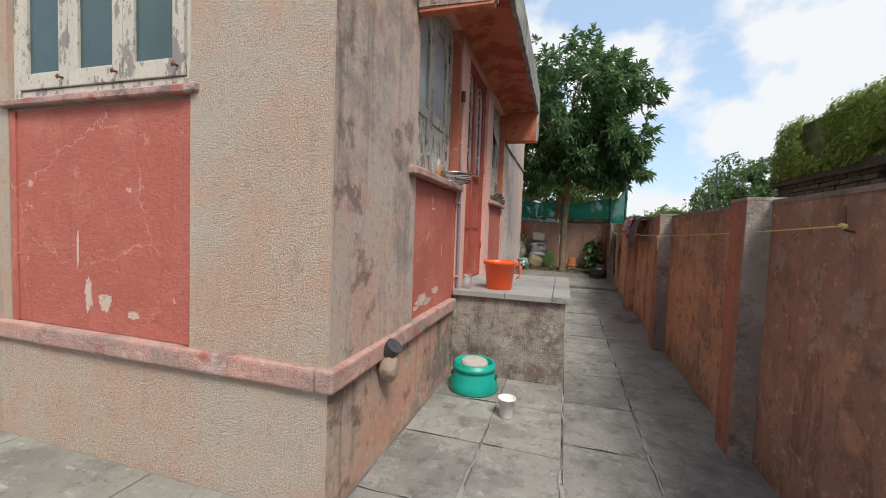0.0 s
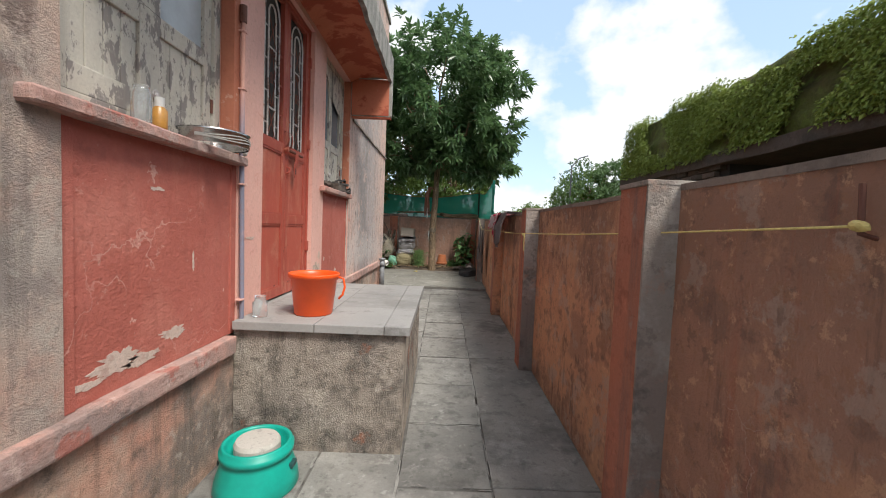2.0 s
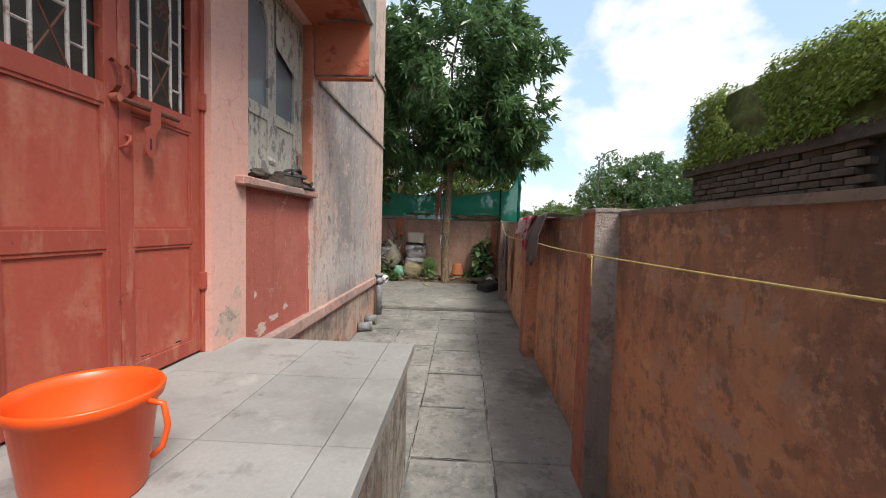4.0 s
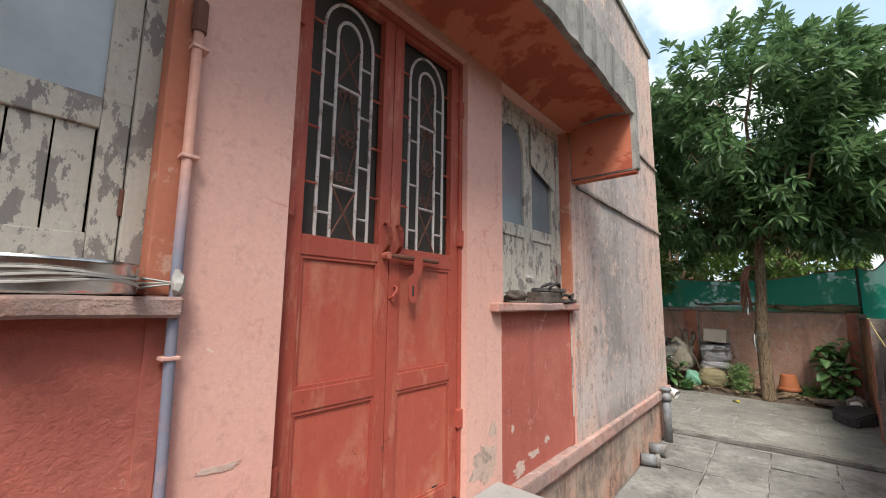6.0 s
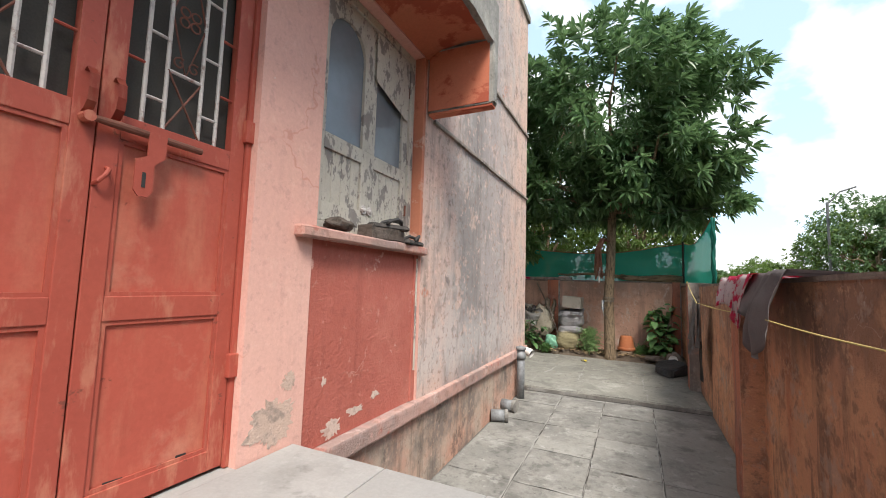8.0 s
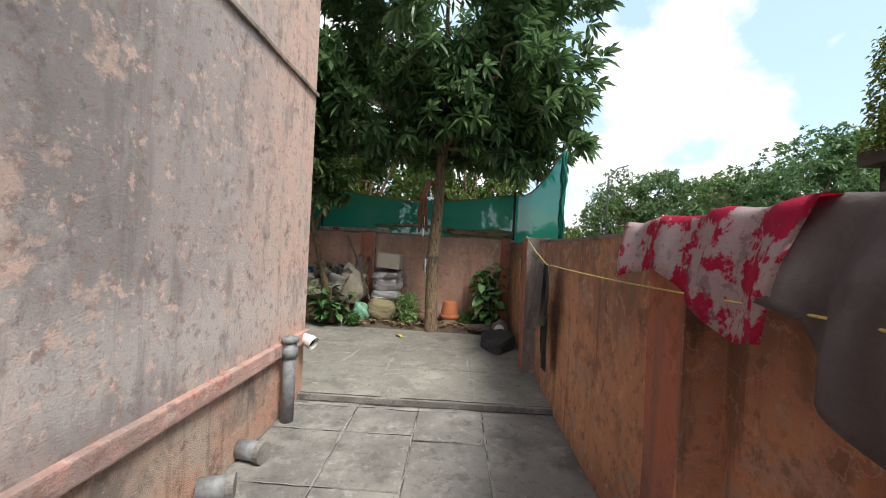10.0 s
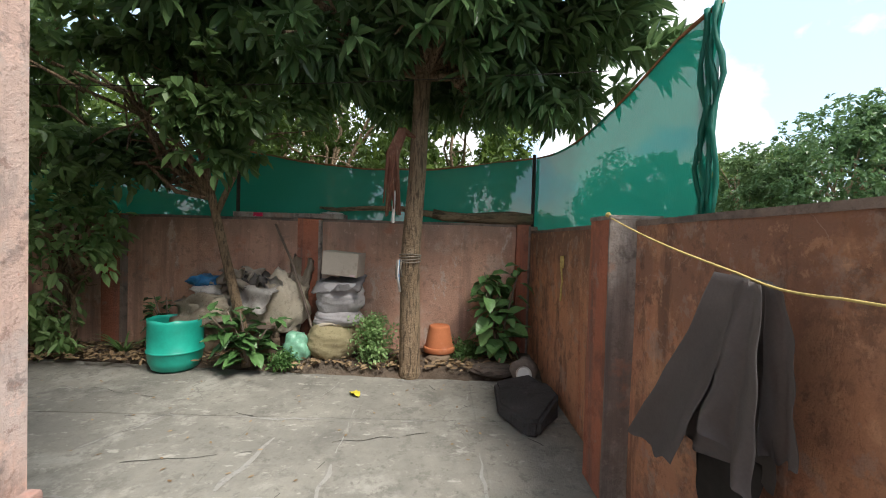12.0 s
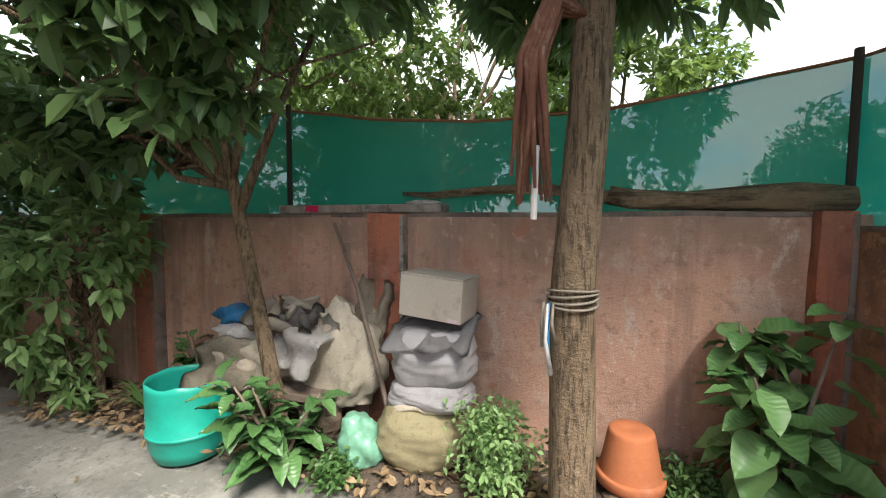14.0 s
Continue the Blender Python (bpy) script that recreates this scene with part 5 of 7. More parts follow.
# low shrubs that close the view behind the broadleaf tree
# This shrub's pale leaf colour stands in for sunlight falling on it.
tree("garden_shrub", "dense green shrub at the end of bed", [(-2.75, 12.0, 0.25), (-2.7, 11.95, 0.7), (-2.85, 11.9, 1.3)], 0.03, 0.015, (-2.75, 11.95, 0.7),
     [((-3.0, 11.95, 1.15), (0.75, 0.4, 0.85), 1.0)], (0.11, 0.055), M_HERB, 51, 240, 8, 10, droop=0.3, spread=1.2)
tree("garden_shrub", "dense green shrub at the end of bed", [(-4.2, 11.9, 0.25), (-4.2, 11.9, 0.8), (-4.3, 11.9, 1.3)], 0.03, 0.015, (-4.2, 11.9, 0.8),
     [((-4.2, 11.9, 1.3), (0.9, 0.5, 1.1), 1.0)], (0.12, 0.055), M_DARKLEAF, 52, 260, 8, 10, droop=0.3, spread=1.2)

# ---- neighbour's overgrown building ----
nb = thing("neighbour_building", "old brick building with creeper-covered parapet", "building")
NX = 4.2
# The core's black colour supplies the shade of the recess below the eave.
part("brick_core", boxes((NX + 0.03, 6.9, -0.3, NX + 6, 9.73, 2.28), (NX + 1.3, -3.0, -0.3, NX + 6, 6.9, 2.28)), M_DARK, nb)
bm = boxes((NX - 0.10, -3.0, 2.27, NX + 6, 9.80, 2.42))
bmesh.ops.subdivide_edges(bm, edges=[e for e in bm.edges if e.calc_length() > 3], cuts=40)
part("eave_slab", roughen(bm, 0.03, 1.6), M_BRICK, nb, "dark mossy concrete eave")
bm = bmesh.new()
ny, nz = 90, 10
grid = []
for i in range(ny + 1):
    y = 9.77 - 12.77 * i / ny
    top = 3.36 + 0.10 * noise.noise(Vector((y * 0.8, 0, 0))) + 0.05 * noise.noise(Vector((y * 3, 0, 4)))
    row = [bm.verts.new((NX - 0.02 + 0.10 * noise.noise(Vector((y * 0.9, j * 0.5, 1))) + 0.02 * j, y, 2.40 + (top - 2.40) * j / nz)) for j in range(nz + 1)]
    row.append(bm.verts.new((NX + 0.9, y, top + 0.10)))
    row.append(bm.verts.new((NX + 5, y, top + 0.15)))
    grid.append(row)
for a, b in zip(grid, grid[1:]):
    for j in range(nz + 2):
        bm.faces.new((a[j], b[j], b[j + 1], a[j + 1]))
bm.faces.new(grid[0])
part("parapet", bm, M_MOSSBED, nb, "parapet covered in green and brown creeper", smooth=True)
rngm = np.random.default_rng(8)
o, d = [], []
while len(o) < 46000:
    y = rngm.uniform(-2.5, 9.77)
    z = rngm.uniform(2.38, 3.47)
    if noise.noise(Vector((y * 1.1, z * 1.6, 3))) + 0.35 * noise.noise(Vector((y * 4, z * 4, 5))) > -0.22:
        o.append((NX - 0.10 + 0.10 * noise.noise(Vector((y * 0.9, z, 1))) + rngm.uniform(0, 0.1) + (0.4 * rngm.random() if z > 3.36 else 0), y, z))
        d.append((-0.8, rngm.normal(0, 0.6), rngm.normal(-0.2, 0.6)))
v, f = leaf_cloud(rngm, np.array(o), np.array(d), 0.044, 0.032, 0.5, simple=True)
tagged(mesh_from("creeper", v, f, M_MOSS, nb), kind="stuff")
brick_me = None
for row in range(13):
    z = 1.30 + row * 0.078
    for k in range(12):
        y = 6.95 + k * 0.245 + (0.12 if row % 2 else 0.0)
        if y > 9.5:
            continue
        if brick_me is None:
            b0 = part("brick", boxes((-0.05, -0.114, -0.034, 0.05, 0.114, 0.034), bevel=0.008), M_BRICK, nb)
            brick_me = b0.data
        else:
            b0 = new("brick", brick_me)
            b0.parent = nb
        b0.matrix_basis = pose(NX + 0.02 - 0.03 * random.random(), y + 0.12, z, random.uniform(-2, 2), random.uniform(-3, 3), random.uniform(-3, 3))

M_POLE = plain("grey_pole", (0.12, 0.12, 0.12), 0.6)
lamp = thing("street_lamp", "thin grey street lamp post far off", "street lamp")
part("pole", tube(bmesh.new(), [(9.4, 30.0, -0.4), (9.4, 30.0, 6.0)], 0.06, 8), M_POLE, lamp)
part("arm", tube(bmesh.new(), [(9.4, 30.0, 5.9), (9.9, 30.0, 6.5), (10.5, 30.0, 6.7)], 0.04, 6), M_POLE, lamp)

# ---- on and before the platform ----
M_ORBUCKET = plain("orange_plastic", (0.85, 0.10, 0.012), 0.35, grain=8, tone=0.12)
M_TEAL = plain("teal_plastic", (0.005, 0.36, 0.28), 0.4, grain=9, tone=0.2)
M_TEALD = plain("dark_teal_handle", (0.02, 0.07, 0.07), 0.5)
M_CUP = plain("white_plastic", (0.74, 0.72, 0.69), 0.4, tone=0.12)
M_STONEW = surface("pale_grindstone", (0.52, 0.49, 0.44), (0.44, 0.41, 0.37), rough=0.9, grain=60)
M_STEEL = plain("steel", (0.62, 0.61, 0.60), 0.25, metal=1.0, tone=0.3)
M_WIRE = plain("twisted_wire", (0.42, 0.40, 0.37), 0.6)
M_CLEAR = plain("clear_glass", (0.75, 0.78, 0.78), 0.1, transmission=0.8)
M_AMBER = plain("amber_liquid", (0.55, 0.27, 0.06), 0.3)
M_PVC = plain("grey_pvc", (0.24, 0.25, 0.26), 0.6, tone=0.4)
M_PVCW = plain("white_pvc", (0.72, 0.70, 0.66), 0.4, tone=0.15)
M_CONDUIT = surface("painted_conduit", (0.62, 0.32, 0.25), (0.54, 0.29, 0.23), rough=0.6, relief=0.2, zones=[((0.13, 0.21, 0.31), "Z", -1.0, -0.9, 1.8, 2.05, 0.35, 0.85)], speckle=0.15)
M_BLACKCAP = plain("black_cap", (0.05, 0.05, 0.055), 0.5, tone=0.4)
M_WOODOLD = surface("old_grey_wood", (0.13, 0.10, 0.085), (0.20, 0.165, 0.14), [((0.04, 0.035, 0.03), (1, 6, 6), 3.0, 0.48, 0.62, 0.8)], rough=0.95, relief=0.9, depth=0.008)
M_SANDAL = plain("worn_sandal_foam", (0.125, 0.11, 0.10), 0.8, tone=0.5)
M_RUBBER = plain("dark_strap_rubber", (0.04, 0.036, 0.035), 0.6, tone=0.4)

bk = thing("bucket", "bright orange plastic bucket standing on the platform", "bucket", at=(-0.18, 4.20, PT))
part("body", lathe(bmesh.new(), [(0.0, 0.004), (0.108, 0.0), (0.114, 0.008), (0.138, 0.222), (0.150, 0.226), (0.154, 0.248), (0.150, 0.254), (0.143, 0.248), (0.135, 0.226), (0.109, 0.014), (0.0, 0.012)], 44), M_ORBUCKET, bk, smooth=True)
part("handle", tube(bmesh.new(), [(0.150, 0.0, 0.232), (0.178, 0.01, 0.222), (0.188, 0.01, 0.17), (0.175, 0.01, 0.12), (0.152, 0.005, 0.095)], 0.007, 8), M_ORBUCKET, bk, smooth=True)

tub = thing("tub", "teal plastic tub with pale stone disc inside", "tub", at=(-0.27, 3.66, 0.0))
part("body", lathe(bmesh.new(), [(0.0, 0.003), (0.19, 0.0), (0.197, 0.012), (0.19, 0.06), (0.165, 0.14), (0.158, 0.165), (0.170, 0.17), (0.172, 0.20), (0.160, 0.203), (0.162, 0.222), (0.150, 0.226), (0.142, 0.215), (0.138, 0.15), (0.0, 0.14)], 44), M_TEAL, tub, smooth=True)
part("stone_disc", lathe(bmesh.new(), [(0.0, 0.145), (0.098, 0.145), (0.108, 0.18), (0.108, 0.215), (0.098, 0.232), (0.0, 0.235)], 36), M_STONEW, tub, "pale round stone lid")
for s in (-1, 1):
    part("handle", boxes((s * 0.175 - 0.012, -0.03, 0.10, s * 0.175 + 0.012, 0.03, 0.125), bevel=0.006), M_TEALD, tub)
cup = thing("cup", "white plastic tumbler on the paving", "cup", at=(0.05, 3.26, 0.0))
part("body", lathe(bmesh.new(), [(0.0, 0.006), (0.042, 0.0), (0.045, 0.006), (0.057, 0.125), (0.063, 0.127), (0.063, 0.135), (0.056, 0.134), (0.043, 0.012), (0.0, 0.011)], 32), M_CUP, cup, smooth=True)
jar = thing("glass_jar", "small clear glass jar on the platform", "jar", at=(-0.45, 4.06, PT))
part("body", lathe(bmesh.new(), [(0.0, 0.002), (0.038, 0.0), (0.042, 0.01), (0.042, 0.085), (0.03, 0.10), (0.03, 0.12), (0.034, 0.122)], 24), M_CLEAR, jar, smooth=True)

# ---- pipes and fittings on the house wall ----
cd = thing("conduit_pipe", "blue pipe half covered in pink paint", "pipe")
part("pipe", tube(bmesh.new(), [(HX + 0.022, 4.00, 0.02), (HX + 0.022, 4.0, 0.9), (HX + 0.02, 3.985, 1.7), (HX + 0.022, 3.98, 2.42)], 0.013, 10), M_CONDUIT, cd, smooth=True)
part("cap", tube(bmesh.new(), [(HX + 0.022, 3.98, 2.38), (HX + 0.022, 3.98, 2.47)], 0.019, 10), M_RUST, cd)
for z in (0.85, 1.50, 2.02, 2.33):
    part("clip", boxes((HX, 3.965, z, HX + 0.037, 4.008, z + 0.010), bevel=0.003), M_PINK, cd)
dp = thing("drain_pipe", "grey capped drain pipe standing at the plinth", "pipe")
part("pipe", tube(bmesh.new(), [(HX + 0.075, 8.95, 0.12), (HX + 0.075, 8.95, 0.69)], 0.045, 16), M_PVC, dp, smooth=True)
part("collar", lathe(bmesh.new(), [(0.046, 0.0), (0.056, 0.0), (0.056, 0.06), (0.046, 0.065)], 18, (HX + 0.075, 8.95, 0.57)), M_PVC, dp, smooth=True)
part("cap", lathe(bmesh.new(), [(0.054, 0.0), (0.060, 0.004), (0.060, 0.026), (0.052, 0.034), (0.024, 0.036), (0.020, 0.046), (0.0, 0.047)], 20, (HX + 0.075, 8.95, 0.675)), M_PVC, dp, smooth=True)
wp = thing("waste_pipe", "white pipe stub sticking out at the corner", "pipe")
part("pipe", tube(bmesh.new(), [(HX - 0.05, 9.32, 0.62), (HX + 0.06, 9.31, 0.61), (HX + 0.12, 9.29, 0.585)], 0.045, 16, caps=False), M_PVCW, wp, smooth=True)
part("rim", tube(bmesh.new(), [(HX + 0.08, 9.303, 0.602), (HX + 0.125, 9.288, 0.583)], 0.052, 16, caps=False), M_PVCW, wp, smooth=True)
part("hollow", tube(bmesh.new(), [(HX + 0.06, 9.31, 0.61), (HX + 0.10, 9.295, 0.595)], 0.040, 14), M_DARK, wp)
for y, z, rz in ((8.12, 0.155, 20), (8.45, 0.165, -12)):
    st = thing("floor_pipe_stub", "short grey capped pipe lying at the wall foot", "pipe", "pipe stubs", at=(HX + 0.10, y, z), rz=rz)
    part("pipe", tube(bmesh.new(), [(-0.10, 0, 0), (0.05, 0, 0)], 0.055, 16), M_PVC, st, smooth=True)
    part("cap", tube(bmesh.new(), [(0.03, 0, 0), (0.065, 0, 0)], 0.062, 16), M_STRIP, st)
ds = thing("drain_stub", "cement-coated drain stub with black cap", "drain")
part("cement_body", lumpy(bmesh.new(), (HX + 0.05, 2.50, 0.53), (0.055, 0.055, 0.09), 0.25, 3.0, 3, 2.0), M_PLINTH, ds, smooth=True)
part("black_cap", tube(bmesh.new(), [(HX + 0.045, 2.50, 0.60), (HX + 0.085, 2.49, 0.645)], 0.047, 18), M_BLACKCAP, ds)

# ---- on the sills ----
rim = thing("sieve_rim", "steel sieve rim tied to pipe with wire", "kitchenware")
part("rim", lathe(bmesh.new(), [(0.16, 0.0), (0.165, 0.004), (0.162, 0.06), (0.168, 0.068), (0.158, 0.062), (0.156, 0.004)], 40, (HX + 0.0, 3.74, Z_W)), M_STEEL, rim, smooth=True)
for k in range(3):
    part("wire", tube(bmesh.new(), [(HX + 0.166 * math.cos(a), 3.74 + 0.168 * math.sin(a), Z_W + 0.022 + 0.009 * k + 0.006 * math.sin(3 * a + k)) for a in np.linspace(-1.5, 1.5, 24)] + [(HX + 0.03, 3.985, Z_W + 0.03)], 0.003, 5), M_WIRE, rim)
part("wire_knot", lumpy(bmesh.new(), (HX + 0.035, 3.985, Z_W + 0.03), (0.016, 0.016, 0.035), 0.4, 5.0, 2, 1.0), M_WIRE, rim)
bt = thing("bottle", "small amber bottle with pale cap on sill", "bottle", at=(HX + 0.005, 3.36, Z_W - 0.005))
part("body", lathe(bmesh.new(), [(0.0, 0.0), (0.026, 0.0), (0.028, 0.008), (0.028, 0.075), (0.016, 0.09), (0.014, 0.10)], 20), M_AMBER, bt, smooth=True)
part("cap", lathe(bmesh.new(), [(0.017, 0.088), (0.018, 0.125), (0.0, 0.127)], 16), M_CUP, bt)
gb = thing("glass_jar", "pale dusty glass jar on the sill", "jar", at=(HX + 0.0, 3.27, Z_W - 0.005))
part("body", lathe(bmesh.new(), [(0.0, 0.002), (0.03, 0.0), (0.034, 0.01), (0.034, 0.11), (0.027, 0.125), (0.027, 0.14), (0.0, 0.141)], 22), M_CLEAR, gb, smooth=True)
bm = boxes((HX - 0.04, 5.93, Z_W - 0.004, HX + 0.045, 6.26, Z_W + 0.062))
bmesh.ops.subdivide_edges(bm, edges=list(bm.edges), cuts=6, use_grid_fill=True)
single("wood_block", roughen(bm, 0.012, 9), M_WOODOLD, "rotten grey wood block on the window sill", "wood")


def sandal(at, rz, label):
    s = thing("sandal", label, "sandal", "old sandals", at=at, rz=rz)
    s.matrix_basis = s.matrix_basis @ Matrix.Scale(1.15, 4)
    bm = bmesh.new()
    out = [(-0.12, 0.0), (-0.11, 0.032), (-0.04, 0.030), (0.03, 0.04), (0.09, 0.042), (0.125, 0.02), (0.13, -0.01), (0.10, -0.038), (0.03, -0.036), (-0.04, -0.028), (-0.11, -0.03)]
    vs = [bm.verts.new((x, y, 0)) for x, y in out]
    fc = bm.faces.new(vs)
    r = bmesh.ops.extrude_face_region(bm, geom=[fc])
    bmesh.ops.translate(bm, vec=(0, 0, 0.022), verts=[q for q in r["geom"] if isinstance(q, bmesh.types.BMVert)])
    bmesh.ops.recalc_face_normals(bm, faces=bm.faces)
    bmesh.ops.bevel(bm, geom=list(bm.edges), offset=0.005, segments=2, affect="EDGES")
    part("sole", bm, M_SANDAL, s)
    part("footbed", lathe(bmesh.new(), [(0.0, 0.002), (0.028, 0.0)], 12, (0.06, 0.0, 0.0225)), M_WOODOLD, s)
    for w in (-1, 1):
        pts = [(0.085, 0.0, 0.022), (0.075, w * 0.008, 0.045), (0.035, w * 0.028, 0.052), (-0.015, w * 0.036, 0.036), (-0.035, w * 0.034, 0.018)]
        part("strap", tube(bmesh.new(), pts, [0.006, 0.009, 0.010, 0.009, 0.007], 7), M_RUBBER, s, smooth=True)


sandal((HX + 0.0, 6.16, Z_W + 0.066), 70, "worn dark sandal lying on wood block")
sandal((HX + 0.02, 6.40, Z_W - 0.003), 100, "worn dark sandal on the window sill")
single("rag", lumpy(bmesh.new(), (HX - 0.01, 5.74, Z_W + 0.03), (0.05, 0.09, 0.035), 0.5, 3.0, 3, 6.0, 0.3), M_WOODOLD, "crumpled grey rag on the window sill", "rag", smooth=True)

# ---- clothes line ----
M_ROPE = plain("yellow_rope", (0.68, 0.54, 0.19), 0.7, tone=0.35, grain=60)
M_CLOTHRED = surface("red_print_cloth", (0.66, 0.03, 0.11), (0.56, 0.025, 0.085), [((0.62, 0.58, 0.58), V, 5.0, 0.53, 0.555, 0.95), ((0.22, 0.22, 0.23), V, 16.0, 0.57, 0.61, 0.6)], rough=0.9, grain=120, relief=0.3, depth=0.002, speckle=0.1)
M_CLOTHGREY = surface("grey_cloth", (0.26, 0.225, 0.225), (0.19, 0.165, 0.165), [((0.12, 0.10, 0.10), V, 2.5, 0.5, 0.65, 0.6)], rough=0.9, grain=120, relief=0.3, depth=0.002, speckle=0.1)
M_CLOTHDARK = surface("dark_cloth", (0.235, 0.215, 0.21), (0.175, 0.16, 0.155), rough=0.9, grain=120, relief=0.3, depth=0.002, speckle=0.1)
hookp = thing("wall_hook", "rusty iron peg in the compound wall", "hook")
part("peg", tube(bmesh.new(), [(WX + 0.05, 2.53, 1.31), (WX - 0.03, 2.53, 1.33), (WX - 0.035, 2.53, 1.43)], 0.006, 8), M_RUST, hookp)
part("rope_knot", lumpy(bmesh.new(), (WX - 0.035, 2.53, 1.345), (0.014, 0.018, 0.012), 0.4, 5.0, 2, 3.0), M_ROPE, hookp)
rope = thing("clothes_line", "yellow rope clothes line strung along the wall", "rope")
pts = []
stops = [(WX - 0.035, 2.53, 1.345), (1.325, 5.33, 1.285), (1.305, 6.9, 1.30), (1.32, 9.05, 1.30), (1.33, 9.32, 1.325), (1.345, 10.12, 1.51)]
for a, b in zip(stops, stops[1:]):
    for k in range(12):
        u = k / 12
        pts.append(tuple(np.array(a) * (1 - u) + np.array(b) * u + np.array([0, 0, -0.012 * math.sin(math.pi * u)])))
pts.append(stops[-1])
part("cord", tube(bmesh.new(), pts, 0.0032, 6), M_ROPE, rope, smooth=True)
for c, sd in (((1.33, 5.34, 1.275), 4.0), ((1.34, 10.14, 1.525), 5.0)):
    part("knot", lumpy(bmesh.new(), c, (0.012, 0.018, 0.012), 0.5, 4.0, 2, sd), M_ROPE, rope)
part("loose_end", tube(bmesh.new(), [(1.335, 5.33, 1.27), (1.33, 5.31, 1.2), (1.335, 5.32, 1.13)], 0.004, 5), M_ROPE, rope)
kn = thing("rope_scrap", "yellow string knot on wall nail", "rope")
part("loop", tube(bmesh.new(), [(WX - 0.014, 11.15 + 0.03 * math.cos(a), 1.26 + 0.04 * math.sin(2 * a)) for a in np.linspace(0, 6.2, 14)] + [(WX - 0.014, 11.13, 1.12), (WX - 0.014, 11.15, 1.08), (WX - 0.014, 11.16, 0.98)], 0.007, 5), M_ROPE, kn)


def hanging_cloth(name, mat, label, category, y0, y1, spine, hem, folds, depth, seed, group="", shift=0.0):
    """A cloth that follows spine, (x, z) points from its far hem over the support to its near hem; hem(u) trims its foot across the width."""
    n, m = 40, 26
    bm = bmesh.new()
    acc = [0.0]
    for a, b in zip(spine, spine[1:]):
        acc.append(acc[-1] + math.hypot(b[0] - a[0], b[1] - a[1]))

    def along(s):
        s *= acc[-1]
        for i in range(len(spine) - 1):
            if s <= acc[i + 1] + 1e-9:
                u = (s - acc[i]) / (acc[i + 1] - acc[i])
                return spine[i][0] + (spine[i + 1][0] - spine[i][0]) * u, spine[i][1] + (spine[i + 1][1] - spine[i][1]) * u
        return spine[-1]

    rows = []
    for j in range(m + 1):
        row = []
        for i in range(n + 1):
            u = i / n
            s = j / m * hem(u)
            x, z = along(s)
            amp = depth * min(1.0, max(0.0, (s - 0.25) * 2.0))
            k = math.sin(u * folds * 2 * math.pi + seed + 2.0 * noise.noise(Vector((u * 3, s * 2, seed)))) + noise.noise(Vector((u * 6, s * 3, seed)))
            narrow = 1 - 0.35 * max(0.0, s - 0.35)
            yy = (y0 + y1) / 2 + shift * max(0.0, s - 0.4) + (u - 0.5) * (y1 - y0) * narrow + 0.05 * noise.noise(Vector((u * 2, s * 2, seed + 4)))
            row.append(bm.verts.new((x - amp * (0.6 + 0.5 * k), yy, z + 0.006 * k)))
        rows.append(row)
    for a, b in zip(rows, rows[1:]):
        for i in range(n):
            bm.faces.new((a[i], a[i + 1], b[i + 1], b[i]))
    r = bmesh.ops.solidify(bm, geom=bm.faces[:], thickness=0.004)
    return single(name, bm, mat, label, category, group, smooth=True)


over = [(WX + 0.19, 1.32), (WX + 0.175, WTOP + 0.03), (WX - 0.12, WTOP + 0.035), (WX - 0.155, 1.36), (WX - 0.165, 1.20)]
hanging_cloth("printed_cloth", M_CLOTHRED, "red cloth with white floral print over wall", "cloth", 6.92, 7.86, over, lambda u: 0.90 + 0.09 * math.sin(u * 5 + 1.0), 3, 0.03, 1.0, "laundry")
over2 = [(WX + 0.13, WTOP + 0.022), (WX + 0.10, WTOP + 0.03), (WX - 0.10, WTOP + 0.04), (WX - 0.15, 1.36), (WX - 0.155, 1.06)]
hanging_cloth("grey_cloth", M_CLOTHGREY, "grey cloth draped over the compound wall", "cloth", 6.54, 7.08, over2, lambda u: 0.76 + 0.24 * math.sin(math.pi * min(1.0, u * 1.25)) - 0.10 * u, 3, 0.045, 2.4, "laundry", 0.04)


def drape(name, parent, mat, top, foot, folds, depth, seed, x0, out=0.0, ease=1.15):
    """A hanging sheet: top and foot are its two upper and two lower corners as (y, z)."""
    bm = bmesh.new()
    n, m = 26, 24
    rows = []
    for j in range(m + 1):
        s = j / m
        row = []
        for i in range(n + 1):
            u = i / n
            ya, yb = top[0][0] + (top[1][0] - top[0][0]) * u, foot[0][0] + (foot[1][0] - foot[0][0]) * u
            za, zb = top[0][1] + (top[1][1] - top[0][1]) * u, foot[0][1] + (foot[1][1] - foot[0][1]) * u
            k = math.sin(u * folds * 2 * math.pi + seed + 1.5 * s) + 0.8 * noise.noise(Vector((u * 4, s * 3, seed)))
            row.append(bm.verts.new((x0 - out * s - depth * k * (0.15 + s), ya + (yb - ya) * s ** ease + 0.012 * noise.noise(Vector((s * 5, seed, u))), za + (zb - za) * s + 0.02 * s * noise.noise(Vector((u * 5, seed, 2))))))
        rows.append(row)
    for a, b in zip(rows, rows[1:]):
        for i in range(n):
            bm.faces.new((a[i], a[i + 1], b[i + 1], b[i]))
    bmesh.ops.solidify(bm, geom=bm.faces[:], thickness=0.004)
    part(name, bm, mat, parent, smooth=True)


